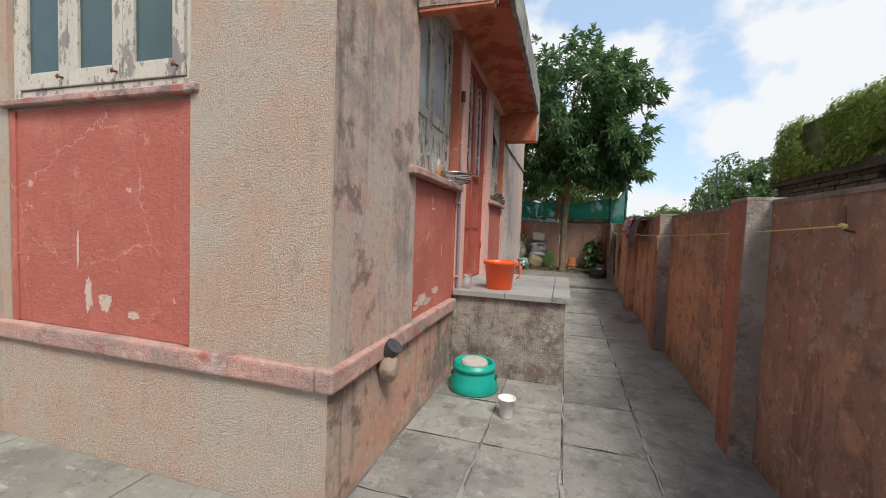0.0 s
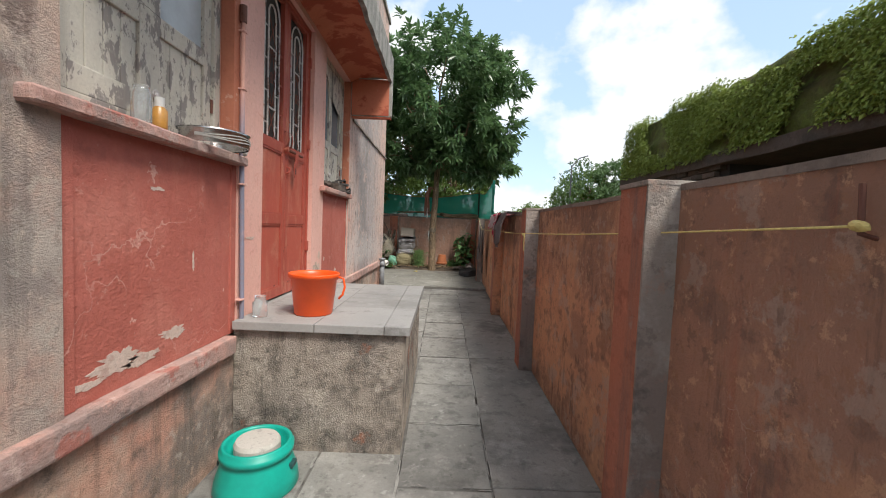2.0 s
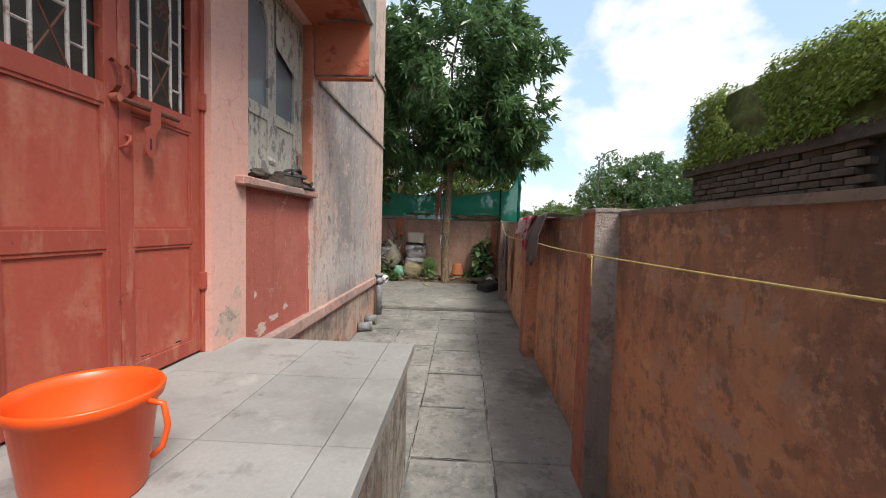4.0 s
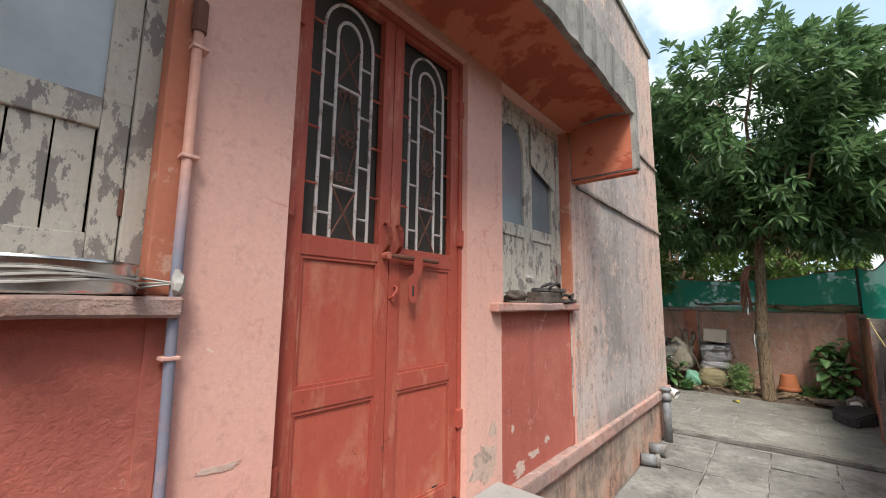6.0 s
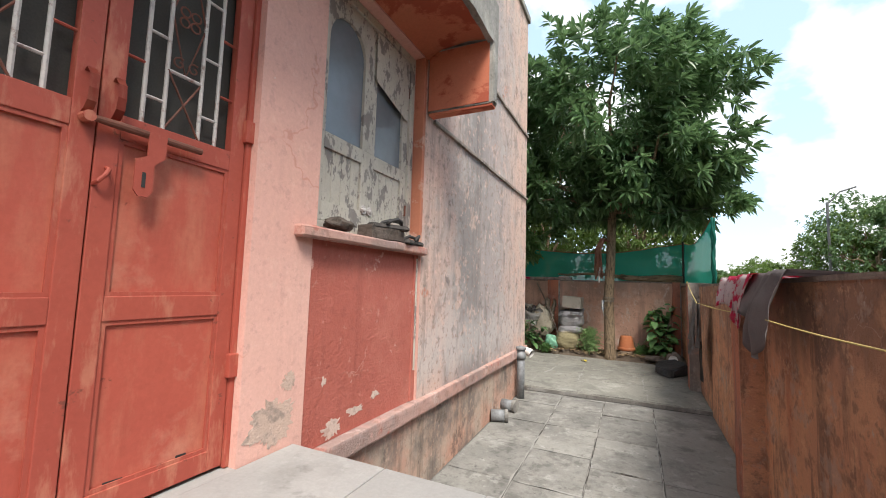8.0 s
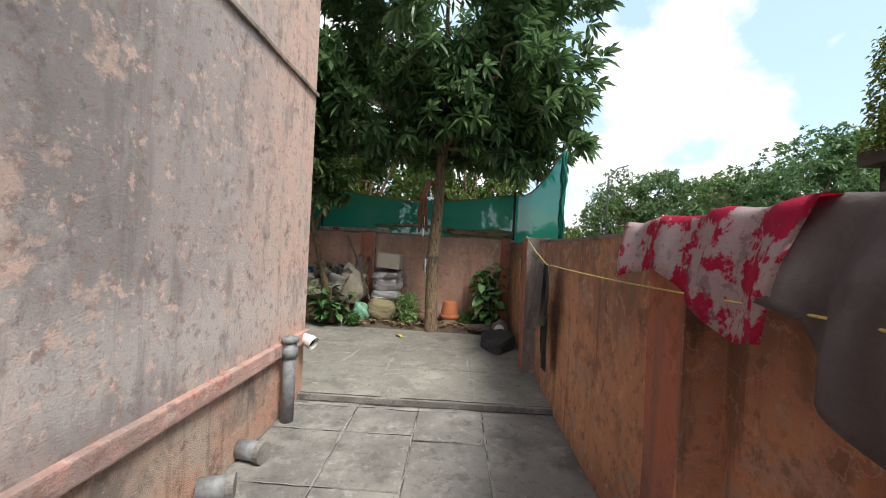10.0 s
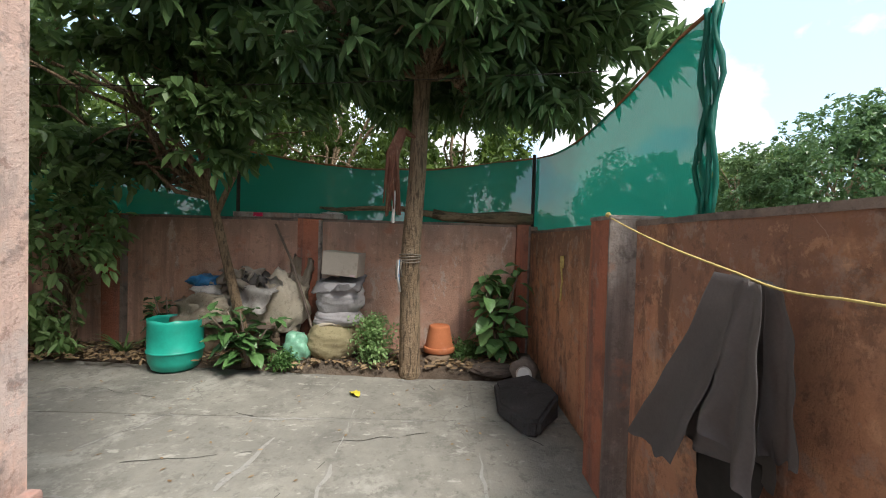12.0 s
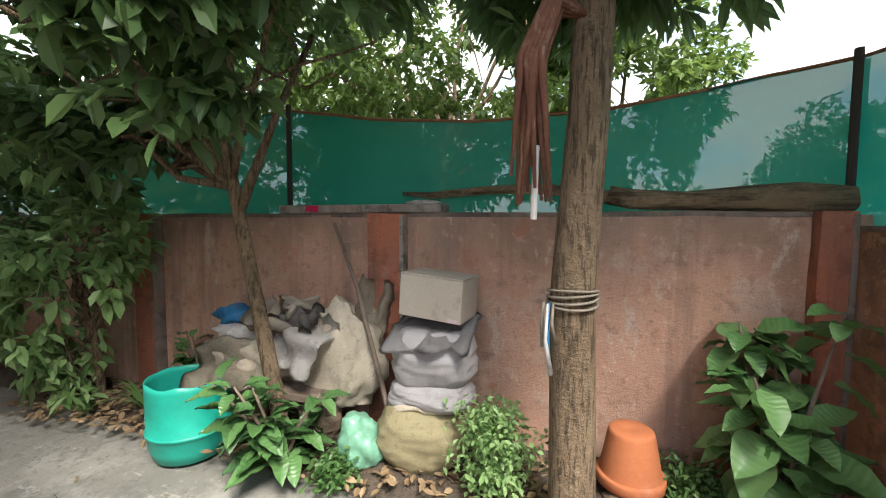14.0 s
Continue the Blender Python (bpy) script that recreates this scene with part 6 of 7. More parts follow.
jacket = thing("hanging_jacket", "dark grey jacket hung over the clothes line", "jacket", "laundry")
drape("sleeve", jacket, M_CLOTHDARK, ((9.385, 1.325), (9.26, 1.316)), ((9.80, 0.69), (9.52, 0.72)), 1, 0.010, 1.0, 1.315, 0.01)
drape("back_panel", jacket, M_CLOTHDARK, ((9.37, 1.322), (9.24, 1.312)), ((9.60, 0.78), (9.20, 0.83)), 1.5, 0.018, 3.0, 1.352, -0.01, 0.8)
drape("front_panel", jacket, M_CLOTHDARK, ((9.29, 1.315), (9.225, 1.305)), ((9.36, 0.93), (9.19, 0.80)), 1.5, 0.018, 5.0, 1.315, 0.03, 0.6)
drape("side_panel", jacket, M_CLOTHDARK, ((9.25, 1.31), (9.215, 1.305)), ((9.24, 0.90), (9.135, 0.92)), 1, 0.012, 7.0, 1.345, 0.0, 0.45)
drape("lining", jacket, M_RUBBER, ((9.52, 0.84), (9.27, 0.86)), ((9.50, 0.50), (9.31, 0.46)), 1, 0.010, 9.0, 1.375)


# ---- along the rear wall ----
M_BARREL = plain("turquoise_barrel", (0.02, 0.45, 0.34), 0.4, grain=6, tone=0.25)
M_SACKGREY = surface("grey_woven_sack", (0.45, 0.43, 0.44), (0.37, 0.355, 0.36), [((0.17, 0.16, 0.155), V, 5.0, 0.5, 0.66, 0.6)], rough=0.8, grain=120, relief=0.5, depth=0.004, speckle=0.1)
M_SACKOLIVE = surface("olive_sack", (0.36, 0.31, 0.18), (0.29, 0.25, 0.145), [((0.15, 0.12, 0.08), V, 5.0, 0.52, 0.66, 0.6)], rough=0.85, grain=120, relief=0.5, depth=0.004)
M_SACKTAN = surface("tan_sack", (0.60, 0.53, 0.42), (0.50, 0.43, 0.33), [((0.16, 0.13, 0.10), V, 4.0, 0.54, 0.68, 0.6)], rough=0.9, grain=100, relief=0.5, depth=0.004)
M_CARD = surface("cardboard", (0.54, 0.48, 0.41), (0.47, 0.41, 0.34), [((0.26, 0.21, 0.17), V, 6.0, 0.58, 0.68, 0.5)], rough=0.9, grain=90, relief=0.2, depth=0.002, speckle=0.1)
M_RAGWHITE = surface("white_rag", (0.66, 0.63, 0.60), (0.55, 0.52, 0.50), [((0.24, 0.17, 0.14), V, 4.0, 0.57, 0.64, 0.7)], rough=0.85, grain=90, relief=0.4, depth=0.003)
M_BLUEBAG = plain("blue_plastic_bag", (0.03, 0.22, 0.48), 0.35, tone=0.4)
M_GREENBAG = plain("pale_green_bag", (0.24, 0.52, 0.36), 0.35, tone=0.35)
M_TERRA = surface("terracotta", (0.55, 0.19, 0.08), (0.48, 0.16, 0.07), [((0.62, 0.36, 0.26), V, 4.0, 0.58, 0.7, 0.5)], rough=0.8, grain=70, relief=0.2, speckle=0.1)
M_ROCK = surface("black_basalt", (0.055, 0.053, 0.055), (0.085, 0.082, 0.082), [((0.16, 0.15, 0.145), V, 6.0, 0.6, 0.7, 0.5)], rough=0.9, grain=40, relief=0.9, depth=0.012)
M_STONE = surface("tan_stone", (0.30, 0.22, 0.15), (0.24, 0.18, 0.13), rough=0.95, grain=50, relief=0.7, depth=0.008)
M_FIBRE = surface("coir_fibre", (0.26, 0.13, 0.085), (0.17, 0.055, 0.045), [((0.50, 0.36, 0.24), (6, 6, 1), 4.0, 0.55, 0.65, 0.8)], rough=0.9, grain=90, relief=0.5)
M_LOG = surface("weathered_log", (0.42, 0.31, 0.19), (0.32, 0.225, 0.14), [((0.05, 0.035, 0.025), (1.2, 8, 8), 3.0, 0.46, 0.6, 0.85), ((0.17, 0.18, 0.07), V, 3.0, 0.56, 0.68, 0.5)], rough=0.95, grain=38, relief=1.0, depth=0.02)
M_STICK = surface("grey_stick", (0.26, 0.20, 0.16), (0.19, 0.14, 0.11), rough=0.9, relief=0.5, depth=0.004)
M_COIL = plain("twine", (0.28, 0.24, 0.19), 0.85, tone=0.4, grain=90)
M_YELLOWLEAF = plain("fallen_yellow_leaf", (0.60, 0.50, 0.05), 0.6)

bl = thing("cut_barrel", "turquoise half barrel with ragged cut rim", "barrel", at=(-1.66, 11.76, 0.225))
bm = lathe(bmesh.new(), [(0.0, 0.012), (0.13, 0.0), (0.175, 0.025), (0.20, 0.09), (0.207, 0.16), (0.211, 0.165), (0.211, 0.18), (0.207, 0.185), (0.208, 0.30), (0.208, 0.408), (0.208, 0.42), (0.203, 0.42), (0.203, 0.408), (0.202, 0.30), (0.202, 0.19), (0.17, 0.035), (0.0, 0.02)], 44)
for v in bm.verts:
    if v.co.z > 0.415:
        v.co.z += 0.02 + 0.014 * noise.noise(Vector((v.co.x * 9, v.co.y * 9, 0)))
part("body", bm, M_BARREL, bl, smooth=True)
part("moulded_band", lathe(bmesh.new(), [(0.206, 0.16), (0.214, 0.163), (0.215, 0.178), (0.206, 0.182)], 44), M_BARREL, bl, smooth=True)
part("rainwater_dirt", lathe(bmesh.new(), [(0.0, 0.03), (0.16, 0.036)], 24), M_SOIL, bl)


def sack(name, mat, label, c, size, seed, rz=0.0, mouth=False):
    s = thing(name, label, "sack", "stacked sacks", at=c, rz=rz)
    bm = bmesh.new()
    n, m = 56, 30
    rows = []
    for j in range(m + 1):
        t = j / m
        prof = (math.sin(math.pi * min(1, 0.14 + 0.72 * t))) ** 0.45
        row = []
        for i in range(n):
            a = 2 * math.pi * i / n
            sx = math.copysign(abs(math.cos(a)) ** 0.7, math.cos(a))
            sy = math.copysign(abs(math.sin(a)) ** 0.7, math.sin(a))
            k = prof * (1 + 0.08 * noise.noise(Vector((sx * 1.5, sy * 1.5, t * 2 + seed))) + 0.035 * math.sin(9 * t + 3 * sx + seed) + 0.06 * noise.noise(Vector((sx * 4, sy * 4, t * 7 + seed))) + 0.03 * noise.noise(Vector((sx * 11, sy * 11, t * 16 + seed))))
            row.append(bm.verts.new((size[0] * sx * k, size[1] * sy * k, size[2] * t)))
        rows.append(row)
    for a, b in zip(rows, rows[1:]):
        for i in range(n):
            bm.faces.new((a[i], a[(i + 1) % n], b[(i + 1) % n], b[i]))
    bm.faces.new(rows[0][::-1])
    bm.faces.new(rows[-1])
    part("bag", bm, mat, s, smooth=True)
    if mouth:
        bm = bmesh.new()
        rim_pts = [(size[0] * 0.72 * math.cos(a), size[1] * 0.72 * math.sin(a), size[2] * (1.0 + 0.05 * math.sin(3 * a))) for a in np.linspace(0, 2 * math.pi, 25)]
        tube(bm, rim_pts, [0.018 + 0.008 * math.sin(k * 1.7) for k in range(25)], 6)
        part("rolled_mouth", bm, M_SACKTAN, s, smooth=True)
    return s


sack("sack", M_SACKOLIVE, "full olive woven sack at stack's bottom", (-0.37, 11.97, 0.29), (0.225, 0.18, 0.32), 1.0, 8, True)
sack("sack", M_SACKGREY, "bulging grey woven sack lying on another", (-0.33, 12.0, 0.58), (0.215, 0.17, 0.15), 2.0, -6)
sack("sack", M_SACKGREY, "bulging grey woven sack in the stack", (-0.32, 12.0, 0.70), (0.22, 0.17, 0.28), 3.4, 4)
fl = thing("folded_sack", "flattened grey sack folded over the stack", "sack", "stacked sacks")
bm = bmesh.new()
rows_ = [[bm.verts.new((-0.53 + 0.44 * i / 14, 11.80 + 0.34 * j / 10 - 0.03 * math.sin(i), 1.00 - 0.05 * (1 - j / 10) ** 2 * 2 + 0.035 * noise.noise(Vector((i * 0.5, j * 0.5, 1))) + 0.03 * (i / 14))) for i in range(15)] for j in range(11)]
for r_a, r_b in zip(rows_, rows_[1:]):
    for i in range(14):
        bm.faces.new((r_a[i], r_a[i + 1], r_b[i + 1], r_b[i]))
bmesh.ops.solidify(bm, geom=bm.faces[:], thickness=0.03)
part("cloth", bm, M_SACKGREY, fl, smooth=True)
cb = thing("cardboard_box", "closed cardboard box on top of sacks", "box", at=(-0.30, 12.0, 1.035), rz=-9)
cb.matrix_basis = pose(-0.30, 12.0, 1.045, 0, 4, -7)
part("body", boxes((-0.165, -0.11, 0.0, 0.165, 0.11, 0.205), bevel=0.006), M_CARD, cb)
part("flap", boxes((-0.163, -0.108, 0.206, 0.163, -0.004, 0.212), bevel=0.002), M_CARD, cb)
part("flap", boxes((-0.163, 0.0, 0.206, 0.163, 0.108, 0.212), bevel=0.002), M_CARD, cb)
part("red_print", boxes((0.10, -0.1125, 0.004, 0.15, -0.1105, 0.022)), M_CLOTHRED, cb, "small red printed mark")

# the heap of rubbish: a bench, sacks, rags and cardboard
bench = thing("plank_bench", "low plank on stones under the rubbish", "bench")
part("plank", boxes((-1.72, 11.85, 0.56, -0.85, 12.15, 0.60), bevel=0.006), M_STICK, bench)
part("stone_leg", lumpy(bmesh.new(), (-1.50, 12.0, 0.42), (0.14, 0.12, 0.15), 0.2, 2.0, 3, 3.0), M_STONE, bench)
part("stone_leg", lumpy(bmesh.new(), (-0.98, 12.0, 0.42), (0.12, 0.12, 0.15), 0.2, 2.0, 3, 7.0), M_STONE, bench)
single("slumped_sack", lumpy(bmesh.new(), (-1.42, 12.02, 0.71), (0.30, 0.16, 0.16), 0.35, 2.2, 4, 3.0, 0.35), M_SACKTAN, "slumped tan sack on the plank", "sack", smooth=True)
single("slumped_sack", lumpy(bmesh.new(), (-0.93, 12.08, 0.72), (0.27, 0.13, 0.34), 0.35, 1.8, 4, 9.0, 0.35), M_SACKTAN, "upright tan sack leaning on the wall", "sack", smooth=True)
bm = lumpy(bmesh.new(), (-1.50, 11.97, 0.875), (0.15, 0.10, 0.055), 0.5, 2.5, 3, 5.0, 0.3)
single("white_rag", bm, M_RAGWHITE, "crumpled white cloth on rubbish heap", "rag", smooth=True)
single("blue_bag", lumpy(bmesh.new(), (-1.56, 12.02, 0.95), (0.14, 0.09, 0.07), 0.45, 2.5, 3, 6.0, 0.3), M_BLUEBAG, "blue plastic bag on rubbish heap", "bag", smooth=True)


def scrap(name, mat, label, cat, c, w, l, rx, ry, rz, seed, bend=0.05):
    bm = bmesh.new()
    n = 14
    rr = [[bm.verts.new(((i / n - 0.5) * w * (1 + 0.25 * noise.noise(Vector((j * 0.4, seed, 0)))), (j / n - 0.5) * l * (1 + 0.25 * noise.noise(Vector((i * 0.4, seed, 4)))), bend * 2 * noise.noise(Vector((i / n * 3, j / n * 3, seed))))) for i in range(n + 1)] for j in range(n + 1)]
    for r_a, r_b in zip(rr, rr[1:]):
        for i in range(n):
            bm.faces.new((r_a[i], r_a[i + 1], r_b[i + 1], r_b[i]))
    bmesh.ops.solidify(bm, geom=bm.faces[:], thickness=0.006)
    return single(name, bm, mat, label, cat, "rubbish heap", smooth=True, at=pose(*c, rx, ry, rz))


scrap("white_rag", M_RAGWHITE, "white cloth hanging down the heap", "rag", (-1.05, 11.90, 0.88), 0.36, 0.34, 55, 12, -15, 1.0, 0.06)
scrap("torn_cardboard", M_CARD, "torn cardboard on the rubbish heap", "cardboard", (-1.22, 11.96, 0.98), 0.34, 0.22, 35, 18, 30, 2.0, 0.05)
scrap("torn_cardboard", M_SACKTAN, "crumpled brown paper on rubbish heap", "paper", (-1.33, 11.98, 0.96), 0.28, 0.20, 20, -25, -30, 3.0, 0.08)
scrap("torn_cardboard", M_CARD, "torn cardboard on the rubbish heap", "cardboard", (-1.10, 12.0, 1.03), 0.22, 0.14, 50, 10, 60, 4.0, 0.05)
scrap("sack_flap", M_SACKTAN, "stiff tan sacking standing against wall", "sack", (-0.74, 12.14, 0.98), 0.20, 0.42, 80, 8, 10, 5.0, 0.06)
scrap("dark_rag", M_CLOTHDARK, "dark maroon rag on rubbish heap", "rag", (-1.08, 11.95, 0.97), 0.20, 0.18, 40, 0, 10, 6.0, 0.08)
scrap("sack_flap", M_SACKTAN, "wide tan sacking spread over the plank", "sack", (-1.48, 11.86, 0.72), 0.50, 0.32, 50, -4, 6, 7.0, 0.06)
single("green_bag", lumpy(bmesh.new(), (-0.66, 11.85, 0.40), (0.12, 0.10, 0.15), 0.26, 1.8, 4, 8.0, 0.4), M_GREENBAG, "pale green plastic bag on the soil", "bag", smooth=True)
single("stick", tube(bmesh.new(), [(-0.47, 11.90, 0.30), (-0.60, 11.97, 0.68), (-0.80, 12.08, 1.15), (-1.0, 12.18, 1.50)], [0.014, 0.013, 0.012, 0.010], 8), M_STICK, "long grey stick leaning on the wall", "stick", smooth=True)
single("stick", tube(bmesh.new(), [(-0.44, 11.95, 0.28), (-0.50, 12.02, 0.55), (-0.54, 12.1, 0.80)], [0.009, 0.008, 0.006], 6), M_STICK, "short dark twig leaning beside the sacks", "stick", smooth=True)

pot = thing("flower_pot", "upturned terracotta flower pot on a stone", "pot", at=(0.60, 11.98, 0.37))
part("body", lathe(bmesh.new(), [(0.130, 0.046), (0.126, 0.06), (0.096, 0.222), (0.092, 0.234), (0.084, 0.24), (0.03, 0.24), (0.022, 0.236), (0.0, 0.236)], 36), M_TERRA, pot, smooth=True)
part("rim", lathe(bmesh.new(), [(0.124, 0.002), (0.138, 0.0), (0.142, 0.006), (0.144, 0.04), (0.140, 0.048), (0.128, 0.050)], 36), M_TERRA, pot, "thick pot rim", smooth=True)
single("stone", lumpy(bmesh.new(), (0.60, 11.92, 0.325), (0.11, 0.09, 0.055), 0.25, 2.0, 3, 4.0, 0.2), M_STONE, "flat tan stone under the flower pot", "stone", smooth=True)
bm = bmesh.new()
fc = bm.faces.new([bm.verts.new((x, y, 0.205)) for x, y in ((1.00, 10.98), (1.12, 10.70), (1.20, 10.68), (1.41, 10.98), (1.40, 11.16), (1.30, 11.36), (1.03, 11.34))])
r = bmesh.ops.extrude_face_region(bm, geom=[fc])
bmesh.ops.translate(bm, vec=(0.0, 0.0, 0.10), verts=[q for q in r["geom"] if isinstance(q, bmesh.types.BMVert)])
for v in bm.verts:
    if v.co.z > 0.25:
        v.co.z += 0.16 * (v.co.x - 1.03) + 0.06 * (v.co.y - 10.82)
bmesh.ops.recalc_face_normals(bm, faces=bm.faces)
bmesh.ops.bevel(bm, geom=list(bm.edges), offset=0.022, segments=2, affect="EDGES")
bmesh.ops.triangulate(bm, faces=[f for f in bm.faces if len(f.verts) > 4])
bmesh.ops.subdivide_edges(bm, edges=[e for e in bm.edges if e.calc_length() > 0.06], cuts=2, use_grid_fill=True)
single("rock", roughen(bm, 0.014, 9), M_ROCK, "flat black basalt slab on the yard", "rock")
single("stone", lumpy(bmesh.new(), (1.08, 11.66, 0.31), (0.20, 0.12, 0.05), 0.25, 2.0, 3, 14.0, 0.2), M_WOODOLD, "charred dark block on the soil", "wood")
reel = thing("concrete_weight", "cement lump with round pale lamp face", "lamp")
part("body", lumpy(bmesh.new(), (1.29, 11.52, 0.345), (0.10, 0.10, 0.11), 0.3, 1.6, 3, 15.0, 0.2), M_CEMENT, reel, smooth=True)
bm = lathe(bmesh.new(), [(0.0, 0.02), (0.042, 0.018), (0.052, 0.012), (0.058, 0.022), (0.062, 0.014), (0.062, 0.0), (0.0, 0.0)], 28)
face = part("round_face", bm, M_CUP, reel)
face.matrix_basis = pose(1.265, 11.425, 0.355, 70, 0, -8)

# things on and by the mango tree
tie = thing("tree_twine", "grey twine wound round the trunk with rag", "twine")
for k in range(4):
    part("winding", tube(bmesh.new(), [(0.335 + 0.090 * math.cos(a), 11.66 + 0.090 * math.sin(a), 1.21 + 0.016 * k + 0.010 * math.sin(a + k)) for a in np.linspace(0, 2 * math.pi, 22)], 0.005, 6), M_COIL, tie, smooth=True)
for k, (mt, dx, ln) in enumerate(((M_COIL, -0.02, 0.16), (M_BLUEBAG, 0.0, 0.20), (M_COIL, 0.015, 0.14), (M_RAGWHITE, -0.005, 0.26))):
    part("hanging_strip", tube(bmesh.new(), [(0.255 + dx, 11.60 - 0.01 * k, 1.22), (0.25 + dx, 11.585 - 0.01 * k, 1.22 - ln * 0.5), (0.252 + dx + 0.006 * k, 11.58, 1.22 - ln)], [0.004, 0.007, 0.011 if k == 3 else 0.006], 6), mt, tie, smooth=True)
fib = thing("fibre_bundle", "brown fibre and cloth strips hung on trunk", "fibre")
for k in range(16):
    a = k / 16
    x0, y0 = 0.30 - 0.06 * a, 11.60 - 0.05 * math.sin(k * 2.1)
    ln = 0.50 + 0.18 * abs(math.sin(k * 1.9))
    part("strand", tube(bmesh.new(), [(0.36, 11.62, 2.22), (x0 - 0.02, y0, 2.27 + 0.01 * math.sin(k)), (x0 - 0.08 - 0.03 * a, y0 - 0.02, 2.08), (x0 - 0.09 + 0.05 * math.sin(k * 1.3), y0, 2.25 - ln)], [0.010, 0.016, 0.016, 0.006], 6), M_FIBRE, fib, smooth=True)
part("white_tube", tube(bmesh.new(), [(0.20, 11.58, 1.78), (0.195, 11.575, 1.52)], 0.012, 8), M_PVCW, fib)

logt = thing("log", "weathered log lying on the rear wall", "log")
bm = bmesh.new()
lp = [(0.52, 12.31, 1.645), (0.62, 12.31, 1.622), (0.85, 12.31, 1.620), (1.10, 12.31, 1.625), (1.3, 12.31, 1.63), (1.50, 12.31, 1.62)]
tube(bm, lp, [0.040, 0.056, 0.060, 0.064, 0.064, 0.054], 14)
part("bole", roughen(bm, 0.03, 9), M_LOG, logt, smooth=True)
part("branch", tube(bmesh.new(), [(0.58, 12.32, 1.63), (0.2, 12.32, 1.69), (-0.1, 12.32, 1.69), (-0.45, 12.32, 1.665), (-0.62, 12.32, 1.68)], [0.035, 0.028, 0.024, 0.02, 0.012], 10), M_LOG, logt, smooth=True)
cs = thing("coping_stone", "loose grey slab lying on rear wall", "stone slab")
part("slab", boxes((-1.44, 12.24, 1.566, -0.36, 12.42, 1.615), bevel=0.008), M_CEMENT, cs)
part("red_patch", boxes((-1.24, 12.236, 1.572, -1.15, 12.2405, 1.61)), M_CLOTHRED, cs)
single("flat_rag", lumpy(bmesh.new(), (-0.50, 12.31, 1.625), (0.10, 0.05, 0.015), 0.4, 2.5, 3, 3.0, 0.3), M_RAGWHITE, "flat pale rag on loose slab", "rag", smooth=True)


# ---- plants in the bed ----
def big_leaf(L, W):
    bm = bmesh.new()
    n = 8
    rows = []
    for j in range(n + 1):
        t = j / n
        w = W * 0.5 * (math.sin(math.pi * t ** 0.75)) ** 0.8 if 0 < t < 1 else 0.002
        z = -0.35 * L * t * t + 0.12 * L * t
        rows.append([bm.verts.new((w * s, L * t, z + abs(s) * w * 0.35 + 0.006 * math.sin(j * 2.2 + s * 3))) for s in (-1, -0.5, 0, 0.5, 1)])
    for a, b in zip(rows, rows[1:]):
        for k in range(4):
            bm.faces.new((a[k], a[k + 1], b[k + 1], b[k]))
    return bm


def leafy_plant(name, label, base, height, spread, count, L, W, mat, seed, lean=(0, 0)):
    rng = random.Random(seed)
    t = thing(name, label, "plant")
    first = None
    stems = []
    for k in range(4):
        a = rng.uniform(0, 6.28)
        top = (base[0] + spread * 0.45 * math.cos(a) + lean[0], base[1] + spread * 0.3 * math.sin(a) + lean[1], base[2] + height * rng.uniform(0.65, 1.0))
        mid = ((base[0] * 0.6 + top[0] * 0.4), (base[1] * 0.6 + top[1] * 0.4), base[2] + height * 0.45)
        part("stem", tube(bmesh.new(), [base, mid, top], [0.012, 0.009, 0.005], 6), M_STICK, t, smooth=True)
        stems.append((Vector(base), Vector(mid), Vector(top)))
    for k in range(count):
        b0, m0, t0 = rng.choice(stems)
        u = rng.uniform(0.15, 1.0)
        p = b0.lerp(m0, u * 2) if u < 0.5 else m0.lerp(t0, u * 2 - 1)
        a = rng.uniform(0, 360)
        s = rng.uniform(0.6, 1.15) * (1.15 - 0.35 * u)
        if first is None:
            lf = part("leaf", big_leaf(L, W), mat, t, smooth=True)
            first = lf.data
        else:
            lf = new("leaf", first)
            lf.parent = t
        lf.matrix_basis = Matrix.Translation(p) @ Euler((radians(rng.uniform(-35, 40)), radians(rng.uniform(-20, 20)), radians(a))).to_matrix().to_4x4() @ Matrix.Diagonal((s, s, s, 1)) @ Matrix.Translation((0, 0.05, 0))
    return t


def leaf_plain(name, c1, c2):
    m, nt, bsdf = shader(name)
    oi = nt.nodes.new("ShaderNodeObjectInfo")
    mx = nt.nodes.new("ShaderNodeMixRGB")
    mx.inputs["Color1"].default_value, mx.inputs["Color2"].default_value = (*c1, 1), (*c2, 1)
    nt.links.new(oi.outputs["Random"], mx.inputs["Fac"])
    wv = nt.nodes.new("ShaderNodeTexWave")
    wv.bands_direction = "Y"
    wv.inputs["Scale"].default_value, wv.inputs["Distortion"].default_value = 14.0, 2.0
    nt.links.new(coords(nt), wv.inputs["Vector"])
    nt.links.new(blend(nt, wv.outputs["Fac"], mx.outputs["Color"], c2, 0.25), bsdf.inputs["Base Color"])
    bsdf.inputs["Roughness"].default_value = 0.42
    bump(nt, bsdf, wv.outputs["Fac"], 0.3, 0.004)
    return m


